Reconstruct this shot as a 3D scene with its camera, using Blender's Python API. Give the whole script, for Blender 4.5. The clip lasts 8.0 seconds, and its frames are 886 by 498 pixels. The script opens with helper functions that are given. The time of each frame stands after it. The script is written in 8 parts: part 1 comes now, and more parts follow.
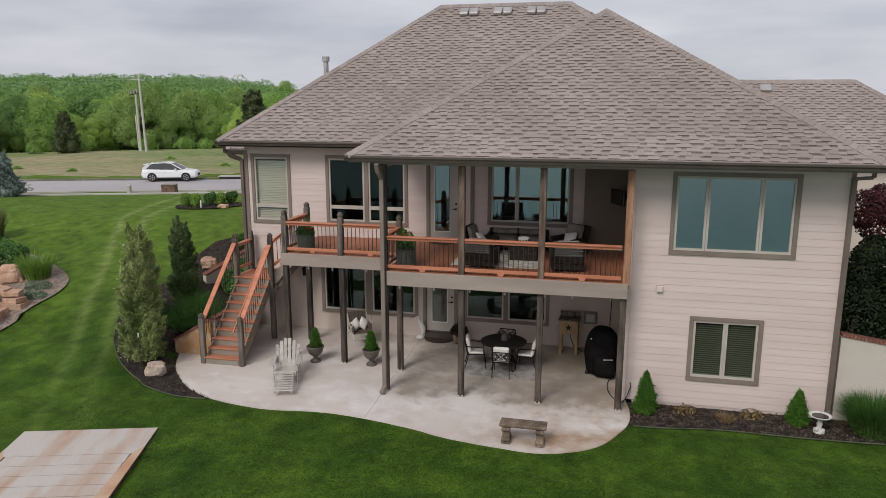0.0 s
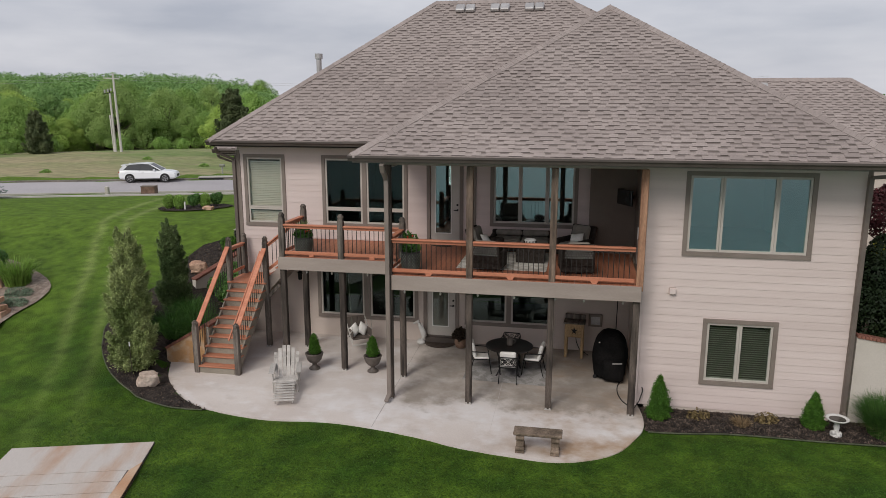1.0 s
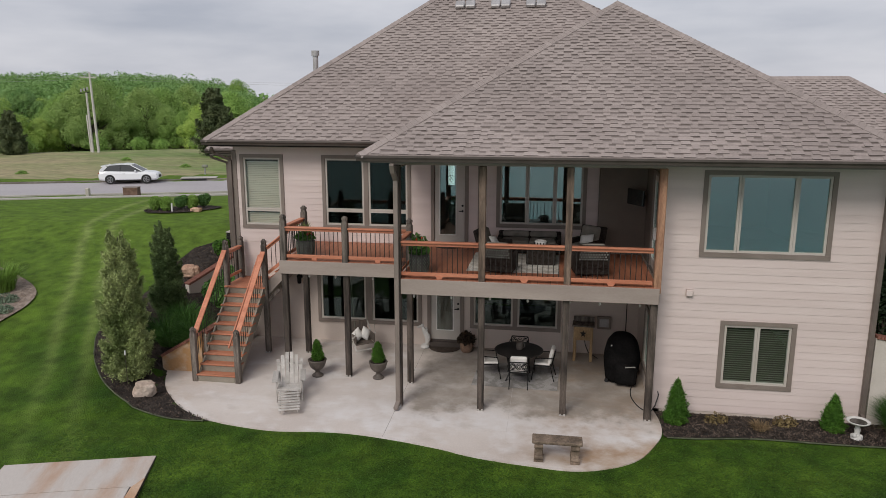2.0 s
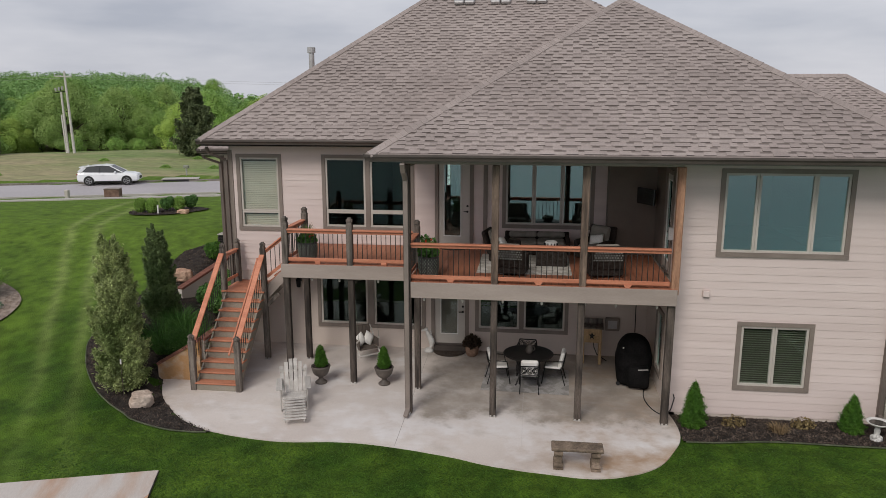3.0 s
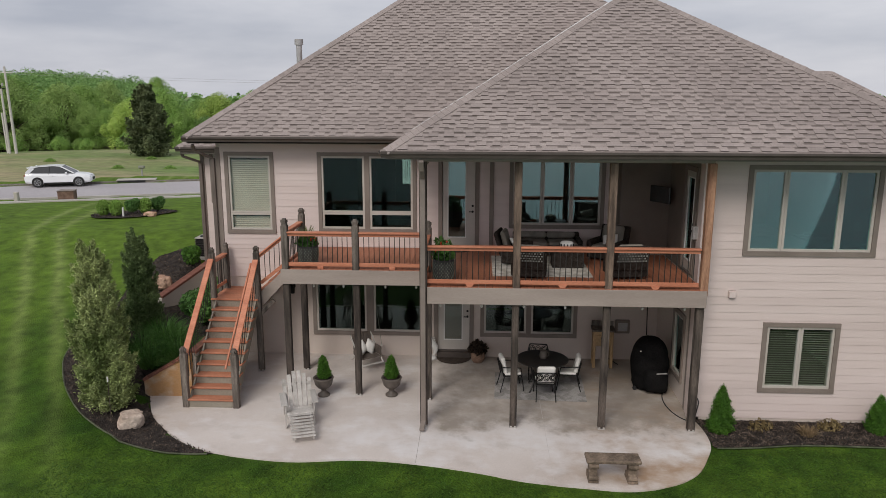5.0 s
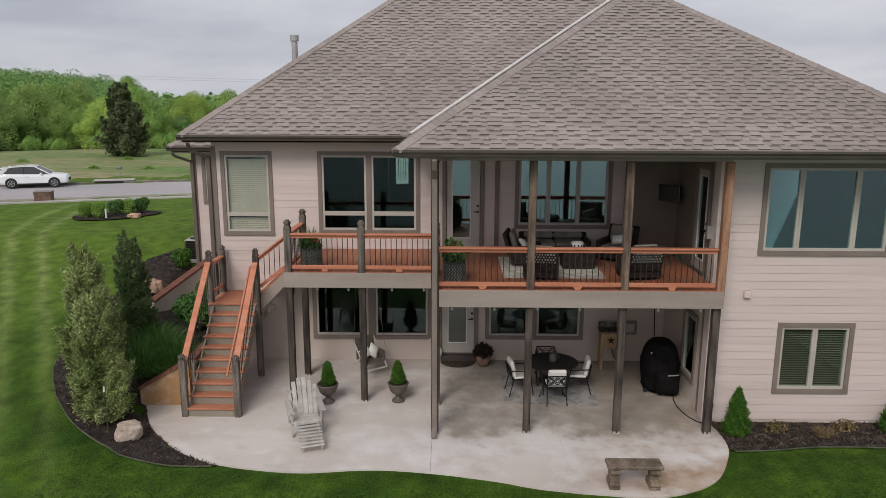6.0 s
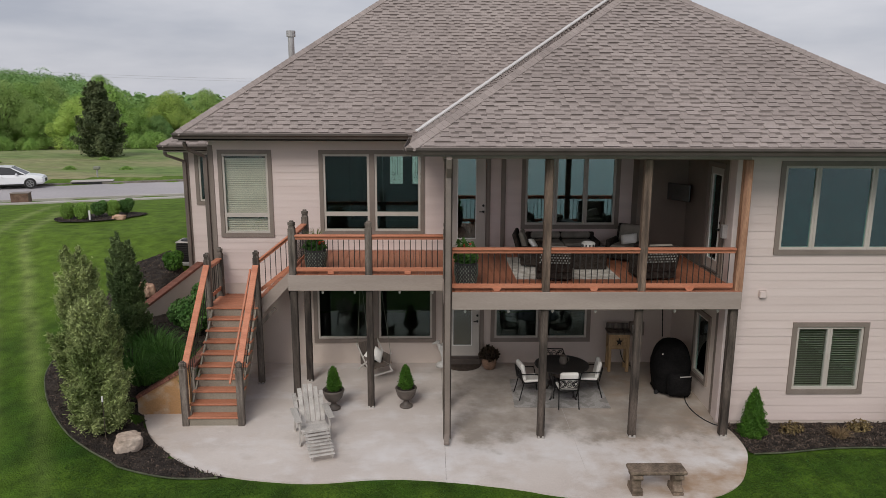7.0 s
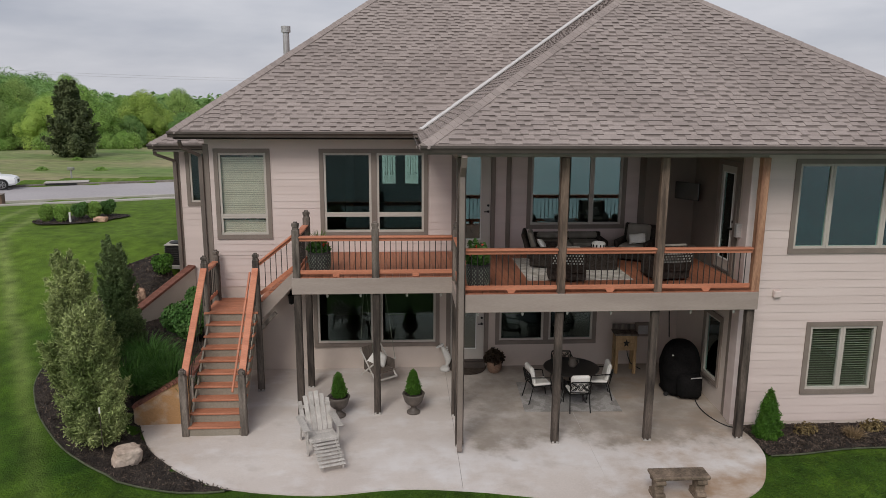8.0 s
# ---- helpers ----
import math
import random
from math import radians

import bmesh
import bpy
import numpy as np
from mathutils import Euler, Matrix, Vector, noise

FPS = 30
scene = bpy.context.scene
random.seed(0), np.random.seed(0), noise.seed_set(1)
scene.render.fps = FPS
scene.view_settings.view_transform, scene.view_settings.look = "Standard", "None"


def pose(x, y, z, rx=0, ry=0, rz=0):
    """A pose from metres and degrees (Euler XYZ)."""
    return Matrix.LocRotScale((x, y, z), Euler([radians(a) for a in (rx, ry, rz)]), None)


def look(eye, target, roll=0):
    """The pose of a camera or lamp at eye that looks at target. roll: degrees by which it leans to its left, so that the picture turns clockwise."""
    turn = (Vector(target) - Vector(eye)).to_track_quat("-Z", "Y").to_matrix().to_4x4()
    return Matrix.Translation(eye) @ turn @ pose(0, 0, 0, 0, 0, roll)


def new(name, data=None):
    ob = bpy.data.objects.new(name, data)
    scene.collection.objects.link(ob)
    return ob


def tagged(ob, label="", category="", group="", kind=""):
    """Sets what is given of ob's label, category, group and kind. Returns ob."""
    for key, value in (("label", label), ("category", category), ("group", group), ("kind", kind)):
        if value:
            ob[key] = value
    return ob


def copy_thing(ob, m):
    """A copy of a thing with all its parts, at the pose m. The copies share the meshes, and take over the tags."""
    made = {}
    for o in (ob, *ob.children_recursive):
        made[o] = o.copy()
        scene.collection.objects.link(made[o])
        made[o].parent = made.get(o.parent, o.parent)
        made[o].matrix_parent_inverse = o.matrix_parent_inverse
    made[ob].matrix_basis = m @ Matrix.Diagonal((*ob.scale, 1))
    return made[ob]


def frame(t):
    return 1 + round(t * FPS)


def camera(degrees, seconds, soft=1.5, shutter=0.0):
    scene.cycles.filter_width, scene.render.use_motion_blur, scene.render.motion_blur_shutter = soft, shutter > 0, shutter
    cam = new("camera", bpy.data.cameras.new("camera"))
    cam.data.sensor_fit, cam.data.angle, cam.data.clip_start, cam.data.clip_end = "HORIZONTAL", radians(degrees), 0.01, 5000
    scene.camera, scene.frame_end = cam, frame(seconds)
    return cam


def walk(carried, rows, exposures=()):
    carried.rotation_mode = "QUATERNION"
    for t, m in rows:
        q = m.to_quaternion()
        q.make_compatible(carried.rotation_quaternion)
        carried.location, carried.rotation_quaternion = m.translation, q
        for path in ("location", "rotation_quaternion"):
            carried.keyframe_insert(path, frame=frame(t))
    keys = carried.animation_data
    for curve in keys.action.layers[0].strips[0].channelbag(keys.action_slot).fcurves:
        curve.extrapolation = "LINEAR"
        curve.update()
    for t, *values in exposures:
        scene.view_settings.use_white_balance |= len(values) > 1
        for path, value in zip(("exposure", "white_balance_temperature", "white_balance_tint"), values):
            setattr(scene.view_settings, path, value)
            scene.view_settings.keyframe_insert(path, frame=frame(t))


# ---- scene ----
cam = camera(63.4, 8.0, soft=0.85)
METRES, EYE, TILT, LEAN, TURN = 7.15, 7.227, 0.0, 0.0, 12.8
ROWS = [
    (0.0, 0.0, 0.0, 0.0, 0.01, -11.72, -0.06),
    (0.5, -0.0519, 0.0401, -0.0015, -1.0, -11.74, -0.04),
    (1.0, -0.1037, 0.0801, -0.0048, -2.01, -11.76, -0.04),
    (1.5, -0.1558, 0.1194, -0.0084, -2.94, -11.76, -0.05),
    (3.0, -0.3082, 0.2381, -0.0198, -5.75, -11.78, 0.03),
    (3.5, -0.356, 0.2764, -0.0247, -6.78, -11.78, 0.01),
    (4.0, -0.4029, 0.3149, -0.0302, -7.85, -11.78, -0.04),
    (4.5, -0.4497, 0.3535, -0.0348, -8.9, -11.77, -0.09),
    (6.0, -0.5896, 0.4737, -0.0463, -12.0, -11.8, -0.18),
    (6.5, -0.6356, 0.5146, -0.0516, -13.05, -11.78, -0.21),
    (7.0, -0.6774, 0.5538, -0.0566, -13.98, -11.77, -0.24),
    (7.5, -0.7211, 0.5965, -0.0622, -15.04, -11.74, -0.27),
    (8.0, -0.7646, 0.6394, -0.0671, -16.17, -11.73, -0.31),
]
walk(cam, [(t, pose(0, 0, EYE, TILT, LEAN, TURN) @ pose(METRES * x, METRES * y, METRES * z, 90 + pitch, roll, yaw)) for t, x, y, z, yaw, pitch, roll in ROWS],
     exposures=[(0.0, 0.26), (1.0, 0.235), (4.0, 0.215), (8.0, 0.18)])

# ---- world and sun: a bright overcast sky ----
world = bpy.data.worlds.new("overcast_sky")
scene.world = world
world.use_nodes = True
wn, wl = world.node_tree.nodes, world.node_tree.links
wn.clear()
w_out = wn.new("ShaderNodeOutputWorld")
w_bg = wn.new("ShaderNodeBackground")
w_sky = wn.new("ShaderNodeTexSky")
w_sky.sky_type = "NISHITA"
w_sky.sun_disc = False
w_sky.sun_elevation = radians(42)
w_sky.sun_rotation = radians(200)
w_sky.dust_density = 3.0
w_tc = wn.new("ShaderNodeTexCoord")
w_map = wn.new("ShaderNodeMapping")
w_map.inputs["Scale"].default_value = (1.6, 1.6, 7.0)
w_noise = wn.new("ShaderNodeTexNoise")
w_noise.inputs["Scale"].default_value = 2.2
w_noise.inputs["Detail"].default_value = 5.0
w_noise.inputs["Roughness"].default_value = 0.5
w_ramp = wn.new("ShaderNodeValToRGB")
w_ramp.color_ramp.elements[0].position, w_ramp.color_ramp.elements[0].color = 0.30, (4.7, 4.93, 5.7, 1)
w_ramp.color_ramp.elements[1].position, w_ramp.color_ramp.elements[1].color = 0.72, (7.5, 7.5, 8.0, 1)
w_mix = wn.new("ShaderNodeMixRGB")
w_mix.inputs["Fac"].default_value = 0.9
wl.new(w_tc.outputs["Generated"], w_map.inputs["Vector"])
wl.new(w_map.outputs["Vector"], w_noise.inputs["Vector"])
wl.new(w_noise.outputs["Fac"], w_ramp.inputs["Fac"])
wl.new(w_sky.outputs["Color"], w_mix.inputs["Color1"])
wl.new(w_ramp.outputs["Color"], w_mix.inputs["Color2"])
wl.new(w_mix.outputs["Color"], w_bg.inputs["Color"])
w_bg.inputs["Strength"].default_value = 0.082
wl.new(w_bg.outputs["Background"], w_out.inputs["Surface"])

sun = new("sun", bpy.data.lights.new("sun", "SUN"))
sun.data.energy = 1.5
sun.data.angle = radians(25)
sun.data.color = (1.0, 0.96, 0.9)
sun.matrix_world = look((-6.7, -18.5, 17.8), (0, 0, 0))

# ---- materials ----
def mat(name, a, b, scale=2.0, fine=30.0, rough=0.7, bump=0.15, metal=0.0, stretch=(1, 1, 1), rnd=0.0, island=0.0,
        fine_amt=0.25, lo=0.35, hi=0.65, spec=0.4, world_space=False, bump_dist=0.01):
    """A two-scale material: large patches from colour a to b, a fine grain over them, and a bump."""
    m = bpy.data.materials.new(name)
    m.use_nodes = True
    n, l = m.node_tree.nodes, m.node_tree.links
    bs = n["Principled BSDF"]
    bs.inputs["Roughness"].default_value = rough
    bs.inputs["Metallic"].default_value = metal
    bs.inputs["Specular IOR Level"].default_value = spec
    tc = n.new("ShaderNodeTexCoord")
    mp = n.new("ShaderNodeMapping")
    mp.inputs["Scale"].default_value = stretch
    if world_space:
        geo = n.new("ShaderNodeNewGeometry")
        l.new(geo.outputs["Position"], mp.inputs["Vector"])
    else:
        l.new(tc.outputs["Object"], mp.inputs["Vector"])
    n1 = n.new("ShaderNodeTexNoise")
    n1.inputs["Scale"].default_value, n1.inputs["Detail"].default_value = scale, 4.0
    n2 = n.new("ShaderNodeTexNoise")
    n2.inputs["Scale"].default_value, n2.inputs["Detail"].default_value = fine, 3.0
    l.new(mp.outputs["Vector"], n1.inputs["Vector"])
    l.new(mp.outputs["Vector"], n2.inputs["Vector"])
    mr = n.new("ShaderNodeMapRange")
    mr.inputs["From Min"].default_value, mr.inputs["From Max"].default_value = lo, hi
    l.new(n1.outputs["Fac"], mr.inputs["Value"])
    mix = n.new("ShaderNodeMixRGB")
    mix.inputs["Color1"].default_value, mix.inputs["Color2"].default_value = (*a, 1), (*b, 1)
    l.new(mr.outputs["Result"], mix.inputs["Fac"])
    val = n.new("ShaderNodeMapRange")
    val.inputs["From Min"].default_value, val.inputs["From Max"].default_value = 0.3, 0.7
    val.inputs["To Min"].default_value, val.inputs["To Max"].default_value = 1 - fine_amt, 1 + fine_amt
    l.new(n2.outputs["Fac"], val.inputs["Value"])
    fac = val.outputs["Result"]
    for amount, kind in ((rnd, "ShaderNodeObjectInfo"), (island, "ShaderNodeNewGeometry")):
        if amount:
            src = n.new(kind)
            r = n.new("ShaderNodeMapRange")
            r.inputs["To Min"].default_value, r.inputs["To Max"].default_value = 1 - amount, 1 + amount
            l.new(src.outputs["Random" if kind == "ShaderNodeObjectInfo" else "Random Per Island"], r.inputs["Value"])
            mu = n.new("ShaderNodeMath")
            mu.operation = "MULTIPLY"
            l.new(fac, mu.inputs[0])
            l.new(r.outputs["Result"], mu.inputs[1])
            fac = mu.outputs["Value"]
    vm = n.new("ShaderNodeVectorMath")
    vm.operation = "SCALE"
    l.new(mix.outputs["Color"], vm.inputs[0])
    l.new(fac, vm.inputs["Scale"])
    l.new(vm.outputs["Vector"], bs.inputs["Base Color"])
    if bump:
        bp = n.new("ShaderNodeBump")
        bp.inputs["Strength"].default_value, bp.inputs["Distance"].default_value = bump, bump_dist
        l.new(n2.outputs["Fac"], bp.inputs["Height"])
        l.new(bp.outputs["Normal"], bs.inputs["Normal"])
    return m


def leaf_mat(name, a, b, island=0.35, rough=0.6, trans=0.25):
    """Foliage: colour from clump to clump and leaf to leaf, and light that comes through."""
    m = mat(name, a, b, scale=0.9, fine=9, rough=rough, bump=0, island=island, rnd=0.12, spec=0.25)
    n, l = m.node_tree.nodes, m.node_tree.links
    bs, out = n["Principled BSDF"], n["Material Output"]
    tr = n.new("ShaderNodeBsdfTranslucent")
    l.new(bs.inputs["Base Color"].links[0].from_socket, tr.inputs["Color"])
    mx = n.new("ShaderNodeMixShader")
    mx.inputs["Fac"].default_value = trans
    l.new(bs.outputs["BSDF"], mx.inputs[1])
    l.new(tr.outputs["BSDF"], mx.inputs[2])
    l.new(mx.outputs["Shader"], out.inputs["Surface"])
    return m


def glass_mat(name, tint, gloss=1.52):
    m = bpy.data.materials.new(name)
    m.use_nodes = True
    n, l = m.node_tree.nodes, m.node_tree.links
    n.remove(n["Principled BSDF"])
    out = n["Material Output"]
    fr = n.new("ShaderNodeFresnel")
    fr.inputs["IOR"].default_value = gloss
    tr = n.new("ShaderNodeBsdfTransparent")
    tr.inputs["Color"].default_value = (*tint, 1)
    gl = n.new("ShaderNodeBsdfGlossy")
    gl.inputs["Roughness"].default_value = 0.015
    gl.inputs["Color"].default_value = (0.80, 0.98, 0.97, 1)
    nz = n.new("ShaderNodeTexNoise")
    nz.inputs["Scale"].default_value = 1.1
    bp = n.new("ShaderNodeBump")
    bp.inputs["Strength"].default_value, bp.inputs["Distance"].default_value = 0.02, 0.02
    tc = n.new("ShaderNodeTexCoord")
    l.new(tc.outputs["Object"], nz.inputs["Vector"])
    l.new(nz.outputs["Fac"], bp.inputs["Height"])
    l.new(bp.outputs["Normal"], gl.inputs["Normal"])
    mx = n.new("ShaderNodeMixShader")
    l.new(fr.outputs["Fac"], mx.inputs["Fac"])
    l.new(tr.outputs["BSDF"], mx.inputs[1])
    l.new(gl.outputs["BSDF"], mx.inputs[2])
    l.new(mx.outputs["Shader"], out.inputs["Surface"])
    return m


M_SIDING = mat("painted_siding", (0.63, 0.522, 0.485), (0.685, 0.575, 0.537), scale=0.7, fine=60, rough=0.62, bump=0.08,
               stretch=(0.5, 1, 6), rnd=0.025, fine_amt=0.03, world_space=True)
M_STUCCO = mat("smooth_stucco", (0.58, 0.49, 0.43), (0.64, 0.55, 0.49), scale=0.8, fine=90, rough=0.85, bump=0.25, fine_amt=0.05)
M_TRIM = mat("brown_grey_trim", (0.20, 0.162, 0.137), (0.245, 0.2, 0.171), scale=1.5, fine=50, rough=0.55, bump=0.08, fine_amt=0.08, rnd=0.05)
M_FRAME = mat("tan_window_frame", (0.47, 0.425, 0.375), (0.53, 0.48, 0.43), scale=2, fine=60, rough=0.45, bump=0.03, fine_amt=0.04)
M_FASCIA = mat("taupe_painted_beam", (0.315, 0.258, 0.224), (0.375, 0.312, 0.272), scale=1.6, fine=35, rough=0.6, bump=0.15, stretch=(0.4, 1, 2), fine_amt=0.05)
M_GUTTER = mat("dark_bronze_gutter", (0.075, 0.06, 0.052), (0.10, 0.08, 0.07), scale=2, fine=40, rough=0.4, bump=0.03, metal=0.0, fine_amt=0.08)
M_DOWN = mat("bronze_downspout", (0.13, 0.105, 0.09), (0.17, 0.135, 0.115), scale=2, fine=40, rough=0.45, bump=0.03, fine_amt=0.08)
M_SHINGLE = mat("weathered_wood_shingle", (0.288, 0.242, 0.223), (0.352, 0.298, 0.275), scale=0.35, fine=70, rough=0.9, bump=0.5,
                island=0.095, fine_amt=0.26, spec=0.15)
M_SHINGLE_P = mat("weathered_wood_shingle_piece", (0.288, 0.242, 0.223), (0.352, 0.298, 0.275), scale=0.35, fine=70, rough=0.9,
                  bump=0.5, rnd=0.095, fine_amt=0.26, spec=0.15, world_space=True)
M_SPOUT = mat("taupe_downspout", (0.20, 0.165, 0.142), (0.25, 0.205, 0.178), scale=2, fine=40, rough=0.4, bump=0.03, fine_amt=0.06)
# dark granules; the shade under the course above is put into this colour
M_GRANULE_SHADE = mat("granule_shade_band", (0.155, 0.128, 0.117), (0.195, 0.162, 0.149), scale=0.35, fine=70, rough=0.95, bump=0.4, fine_amt=0.2,
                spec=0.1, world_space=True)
M_VALLEY = mat("pale_painted_flashing", (0.62, 0.60, 0.585), (0.70, 0.68, 0.665), scale=3, fine=40, rough=0.4, bump=0.04, fine_amt=0.06)
M_FLASH = mat("galvanised_flashing", (0.42, 0.40, 0.39), (0.52, 0.50, 0.49), scale=3, fine=40, rough=0.45, metal=0.5, bump=0.05, fine_amt=0.1)
M_TAUPE = mat("taupe_shade_and_blind", (0.17, 0.14, 0.117), (0.21, 0.174, 0.146), scale=1, fine=60, rough=0.85, bump=0.1, fine_amt=0.05)
M_CEILING = mat("brown_stained_ceiling", (0.24, 0.195, 0.16), (0.30, 0.245, 0.20), scale=2, fine=30, rough=0.7, bump=0.1, stretch=(0.4, 3, 1))
M_SOFFIT = mat("tan_soffit", (0.38, 0.33, 0.28), (0.42, 0.36, 0.31), scale=2, fine=50, rough=0.7, bump=0.05, fine_amt=0.05)
M_POST = mat("grey_weathered_post", (0.055, 0.045, 0.037), (0.215, 0.18, 0.152), scale=2.2, fine=26, rough=0.8, bump=0.4,
             stretch=(4, 4, 0.5), fine_amt=0.3, rnd=0.1)
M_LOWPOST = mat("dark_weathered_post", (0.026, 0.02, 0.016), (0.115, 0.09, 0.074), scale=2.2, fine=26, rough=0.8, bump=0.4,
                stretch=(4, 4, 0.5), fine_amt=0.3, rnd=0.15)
M_CEDAR = mat("weathered_cedar_post", (0.062, 0.043, 0.032), (0.215, 0.152, 0.112), scale=2.4, fine=24, rough=0.75, bump=0.4,
              stretch=(4, 4, 0.45), fine_amt=0.3, rnd=0.1)
M_NEWCEDAR = mat("fresh_cedar_post", (0.25, 0.125, 0.075), (0.44, 0.245, 0.15), scale=2.2, fine=24, rough=0.7, bump=0.3, stretch=(4, 4, 0.45), fine_amt=0.25)
M_RAIL = mat("red_cedar_stain", (0.48, 0.175, 0.098), (0.58, 0.235, 0.138), scale=2, fine=30, rough=0.5, bump=0.15,
             stretch=(0.5, 3, 3), fine_amt=0.14, rnd=0.06)
M_TREAD = mat("stained_stair_tread", (0.40, 0.15, 0.08), (0.50, 0.205, 0.12), scale=2, fine=30, rough=0.6, bump=0.15,
              stretch=(0.5, 3, 3), fine_amt=0.16, rnd=0.08)
M_DECK = mat("stained_deck_board", (0.31, 0.115, 0.062), (0.41, 0.16, 0.09), scale=1.6, fine=28, rough=0.55, bump=0.2,
             stretch=(3, 0.5, 3), fine_amt=0.2, rnd=0.12)
M_RISER = mat("grey_painted_riser", (0.24, 0.21, 0.165), (0.29, 0.255, 0.205), scale=2, fine=30, rough=0.65, bump=0.1, fine_amt=0.1, rnd=0.04)
M_IRON = mat("black_metal", (0.010, 0.0095, 0.0095), (0.018, 0.017, 0.016), scale=4, fine=60, rough=0.5, metal=0.3, spec=0.25, bump=0.05, fine_amt=0.15)
M_BALUSTER = mat("bronze_baluster", (0.035, 0.03, 0.027), (0.05, 0.043, 0.04), scale=4, fine=60, rough=0.45, metal=0.3, bump=0.03, fine_amt=0.1)
M_CONCRETE = mat("broom_finished_concrete", (0.50, 0.455, 0.425), (0.60, 0.55, 0.52), scale=0.55, fine=45, rough=0.8, bump=0.25,
                 fine_amt=0.07, lo=0.3, hi=0.7)
M_MULCH = mat("dark_mulch", (0.022, 0.016, 0.013), (0.055, 0.042, 0.034), scale=5, fine=35, rough=0.95, bump=1.0, fine_amt=0.6, bump_dist=0.05)
M_CHIP = mat("mulch_chip", (0.042, 0.03, 0.023), (0.115, 0.085, 0.067), scale=5, fine=35, rough=0.95, bump=0.2, island=0.6, fine_amt=0.3)
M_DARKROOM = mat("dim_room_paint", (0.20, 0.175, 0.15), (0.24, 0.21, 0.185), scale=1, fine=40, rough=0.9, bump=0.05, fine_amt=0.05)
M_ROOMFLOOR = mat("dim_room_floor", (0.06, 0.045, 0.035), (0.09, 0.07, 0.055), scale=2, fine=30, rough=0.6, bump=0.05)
M_GLASS = glass_mat("window_glass", (0.88, 0.95, 0.94), 2.25)
M_GLASSDARK = glass_mat("dim_window_glass", (0.62, 0.68, 0.66), 1.52)
M_GLASSDEEP = glass_mat("deep_window_glass", (0.55, 0.62, 0.59), 1.40)
M_GLASSCLEAR = glass_mat("clear_window_glass", (0.95, 0.97, 0.96), 1.42)
M_BLIND = mat("pale_slat_blind", (0.62, 0.535, 0.44), (0.68, 0.595, 0.495), scale=3, fine=40, rough=0.6, bump=0.05, fine_amt=0.06)
M_BLINDDK = mat("green_grey_slat_blind", (0.20, 0.205, 0.16), (0.25, 0.255, 0.205), scale=3, fine=40, rough=0.6, bump=0.05, fine_amt=0.06)
M_WHITE = mat("white_paint", (0.72, 0.70, 0.67), (0.79, 0.77, 0.74), scale=3, fine=40, rough=0.5, bump=0.05, fine_amt=0.05)
M_DOOR = mat("off_white_door_paint", (0.47, 0.43, 0.385), (0.52, 0.475, 0.43), scale=2, fine=40, rough=0.45, bump=0.03, fine_amt=0.04)
M_BRICK = mat("red_brick", (0.16, 0.063, 0.043), (0.235, 0.098, 0.07), scale=3, fine=35, rough=0.85, bump=0.4, rnd=0.2, fine_amt=0.25)
M_WALLCON = mat("painted_retaining_wall", (0.50, 0.45, 0.39), (0.58, 0.525, 0.465), scale=0.9, fine=40, rough=0.85, bump=0.2, fine_amt=0.04)
M_ASPHALT = mat("pale_worn_road", (0.355, 0.33, 0.338), (0.415, 0.388, 0.395), scale=0.15, fine=6, rough=0.85, bump=0.15, fine_amt=0.06)
M_KERB = mat("concrete_kerb", (0.40, 0.37, 0.34), (0.48, 0.45, 0.42), scale=0.8, fine=20, rough=0.85, bump=0.2, fine_amt=0.1)
M_BARK = mat("tree_bark", (0.06, 0.045, 0.035), (0.11, 0.085, 0.065), scale=3, fine=18, rough=0.9, bump=0.8, stretch=(3, 3, 0.6))
M_PINKSTONE = mat("orange_pink_sandstone", (0.42, 0.235, 0.155), (0.56, 0.375, 0.27), scale=2.2, fine=16, rough=0.9, bump=0.6, fine_amt=0.2, rnd=0.12, bump_dist=0.03)
M_STONE = mat("pink_limestone", (0.40, 0.30, 0.235), (0.56, 0.46, 0.385), scale=2.2, fine=16, rough=0.9, bump=0.6, fine_amt=0.18, rnd=0.1, bump_dist=0.03)

# ---- mesh helpers ----
def obj(name, bm, material=None, parent=None, label="", m=None, smooth=False):
    me = bpy.data.meshes.new(name)
    bm.to_mesh(me)
    bm.free()
    ob = new(name, me)
    if material:
        me.materials.append(material)
    if smooth:
        me.polygons.foreach_set("use_smooth", [True] * len(me.polygons))
    if parent:
        ob.parent = parent
    if m is not None:
        ob.matrix_basis = m
    if label:
        ob["label"] = label
    return ob


def part(name, bm, material, parent, label="", m=None, smooth=False):
    return obj(name, bm, material, parent, label, m, smooth)


def thing(name, label, category, m=None, group="", kind=""):
    e = new(name)
    e.empty_display_size = 0.2
    if m is not None:
        e.matrix_basis = m
    return tagged(e, label, category, group, kind)


def share(name, me, parent, m, label=""):
    ob = new(name, me)
    ob.parent = parent
    ob.matrix_basis = m
    if label:
        ob["label"] = label
    return ob


def mesh_of(name, bm, material, smooth=False):
    me = bpy.data.meshes.new(name)
    bm.to_mesh(me)
    bm.free()
    me.materials.append(material)
    if smooth:
        me.polygons.foreach_set("use_smooth", [True] * len(me.polygons))
    return me


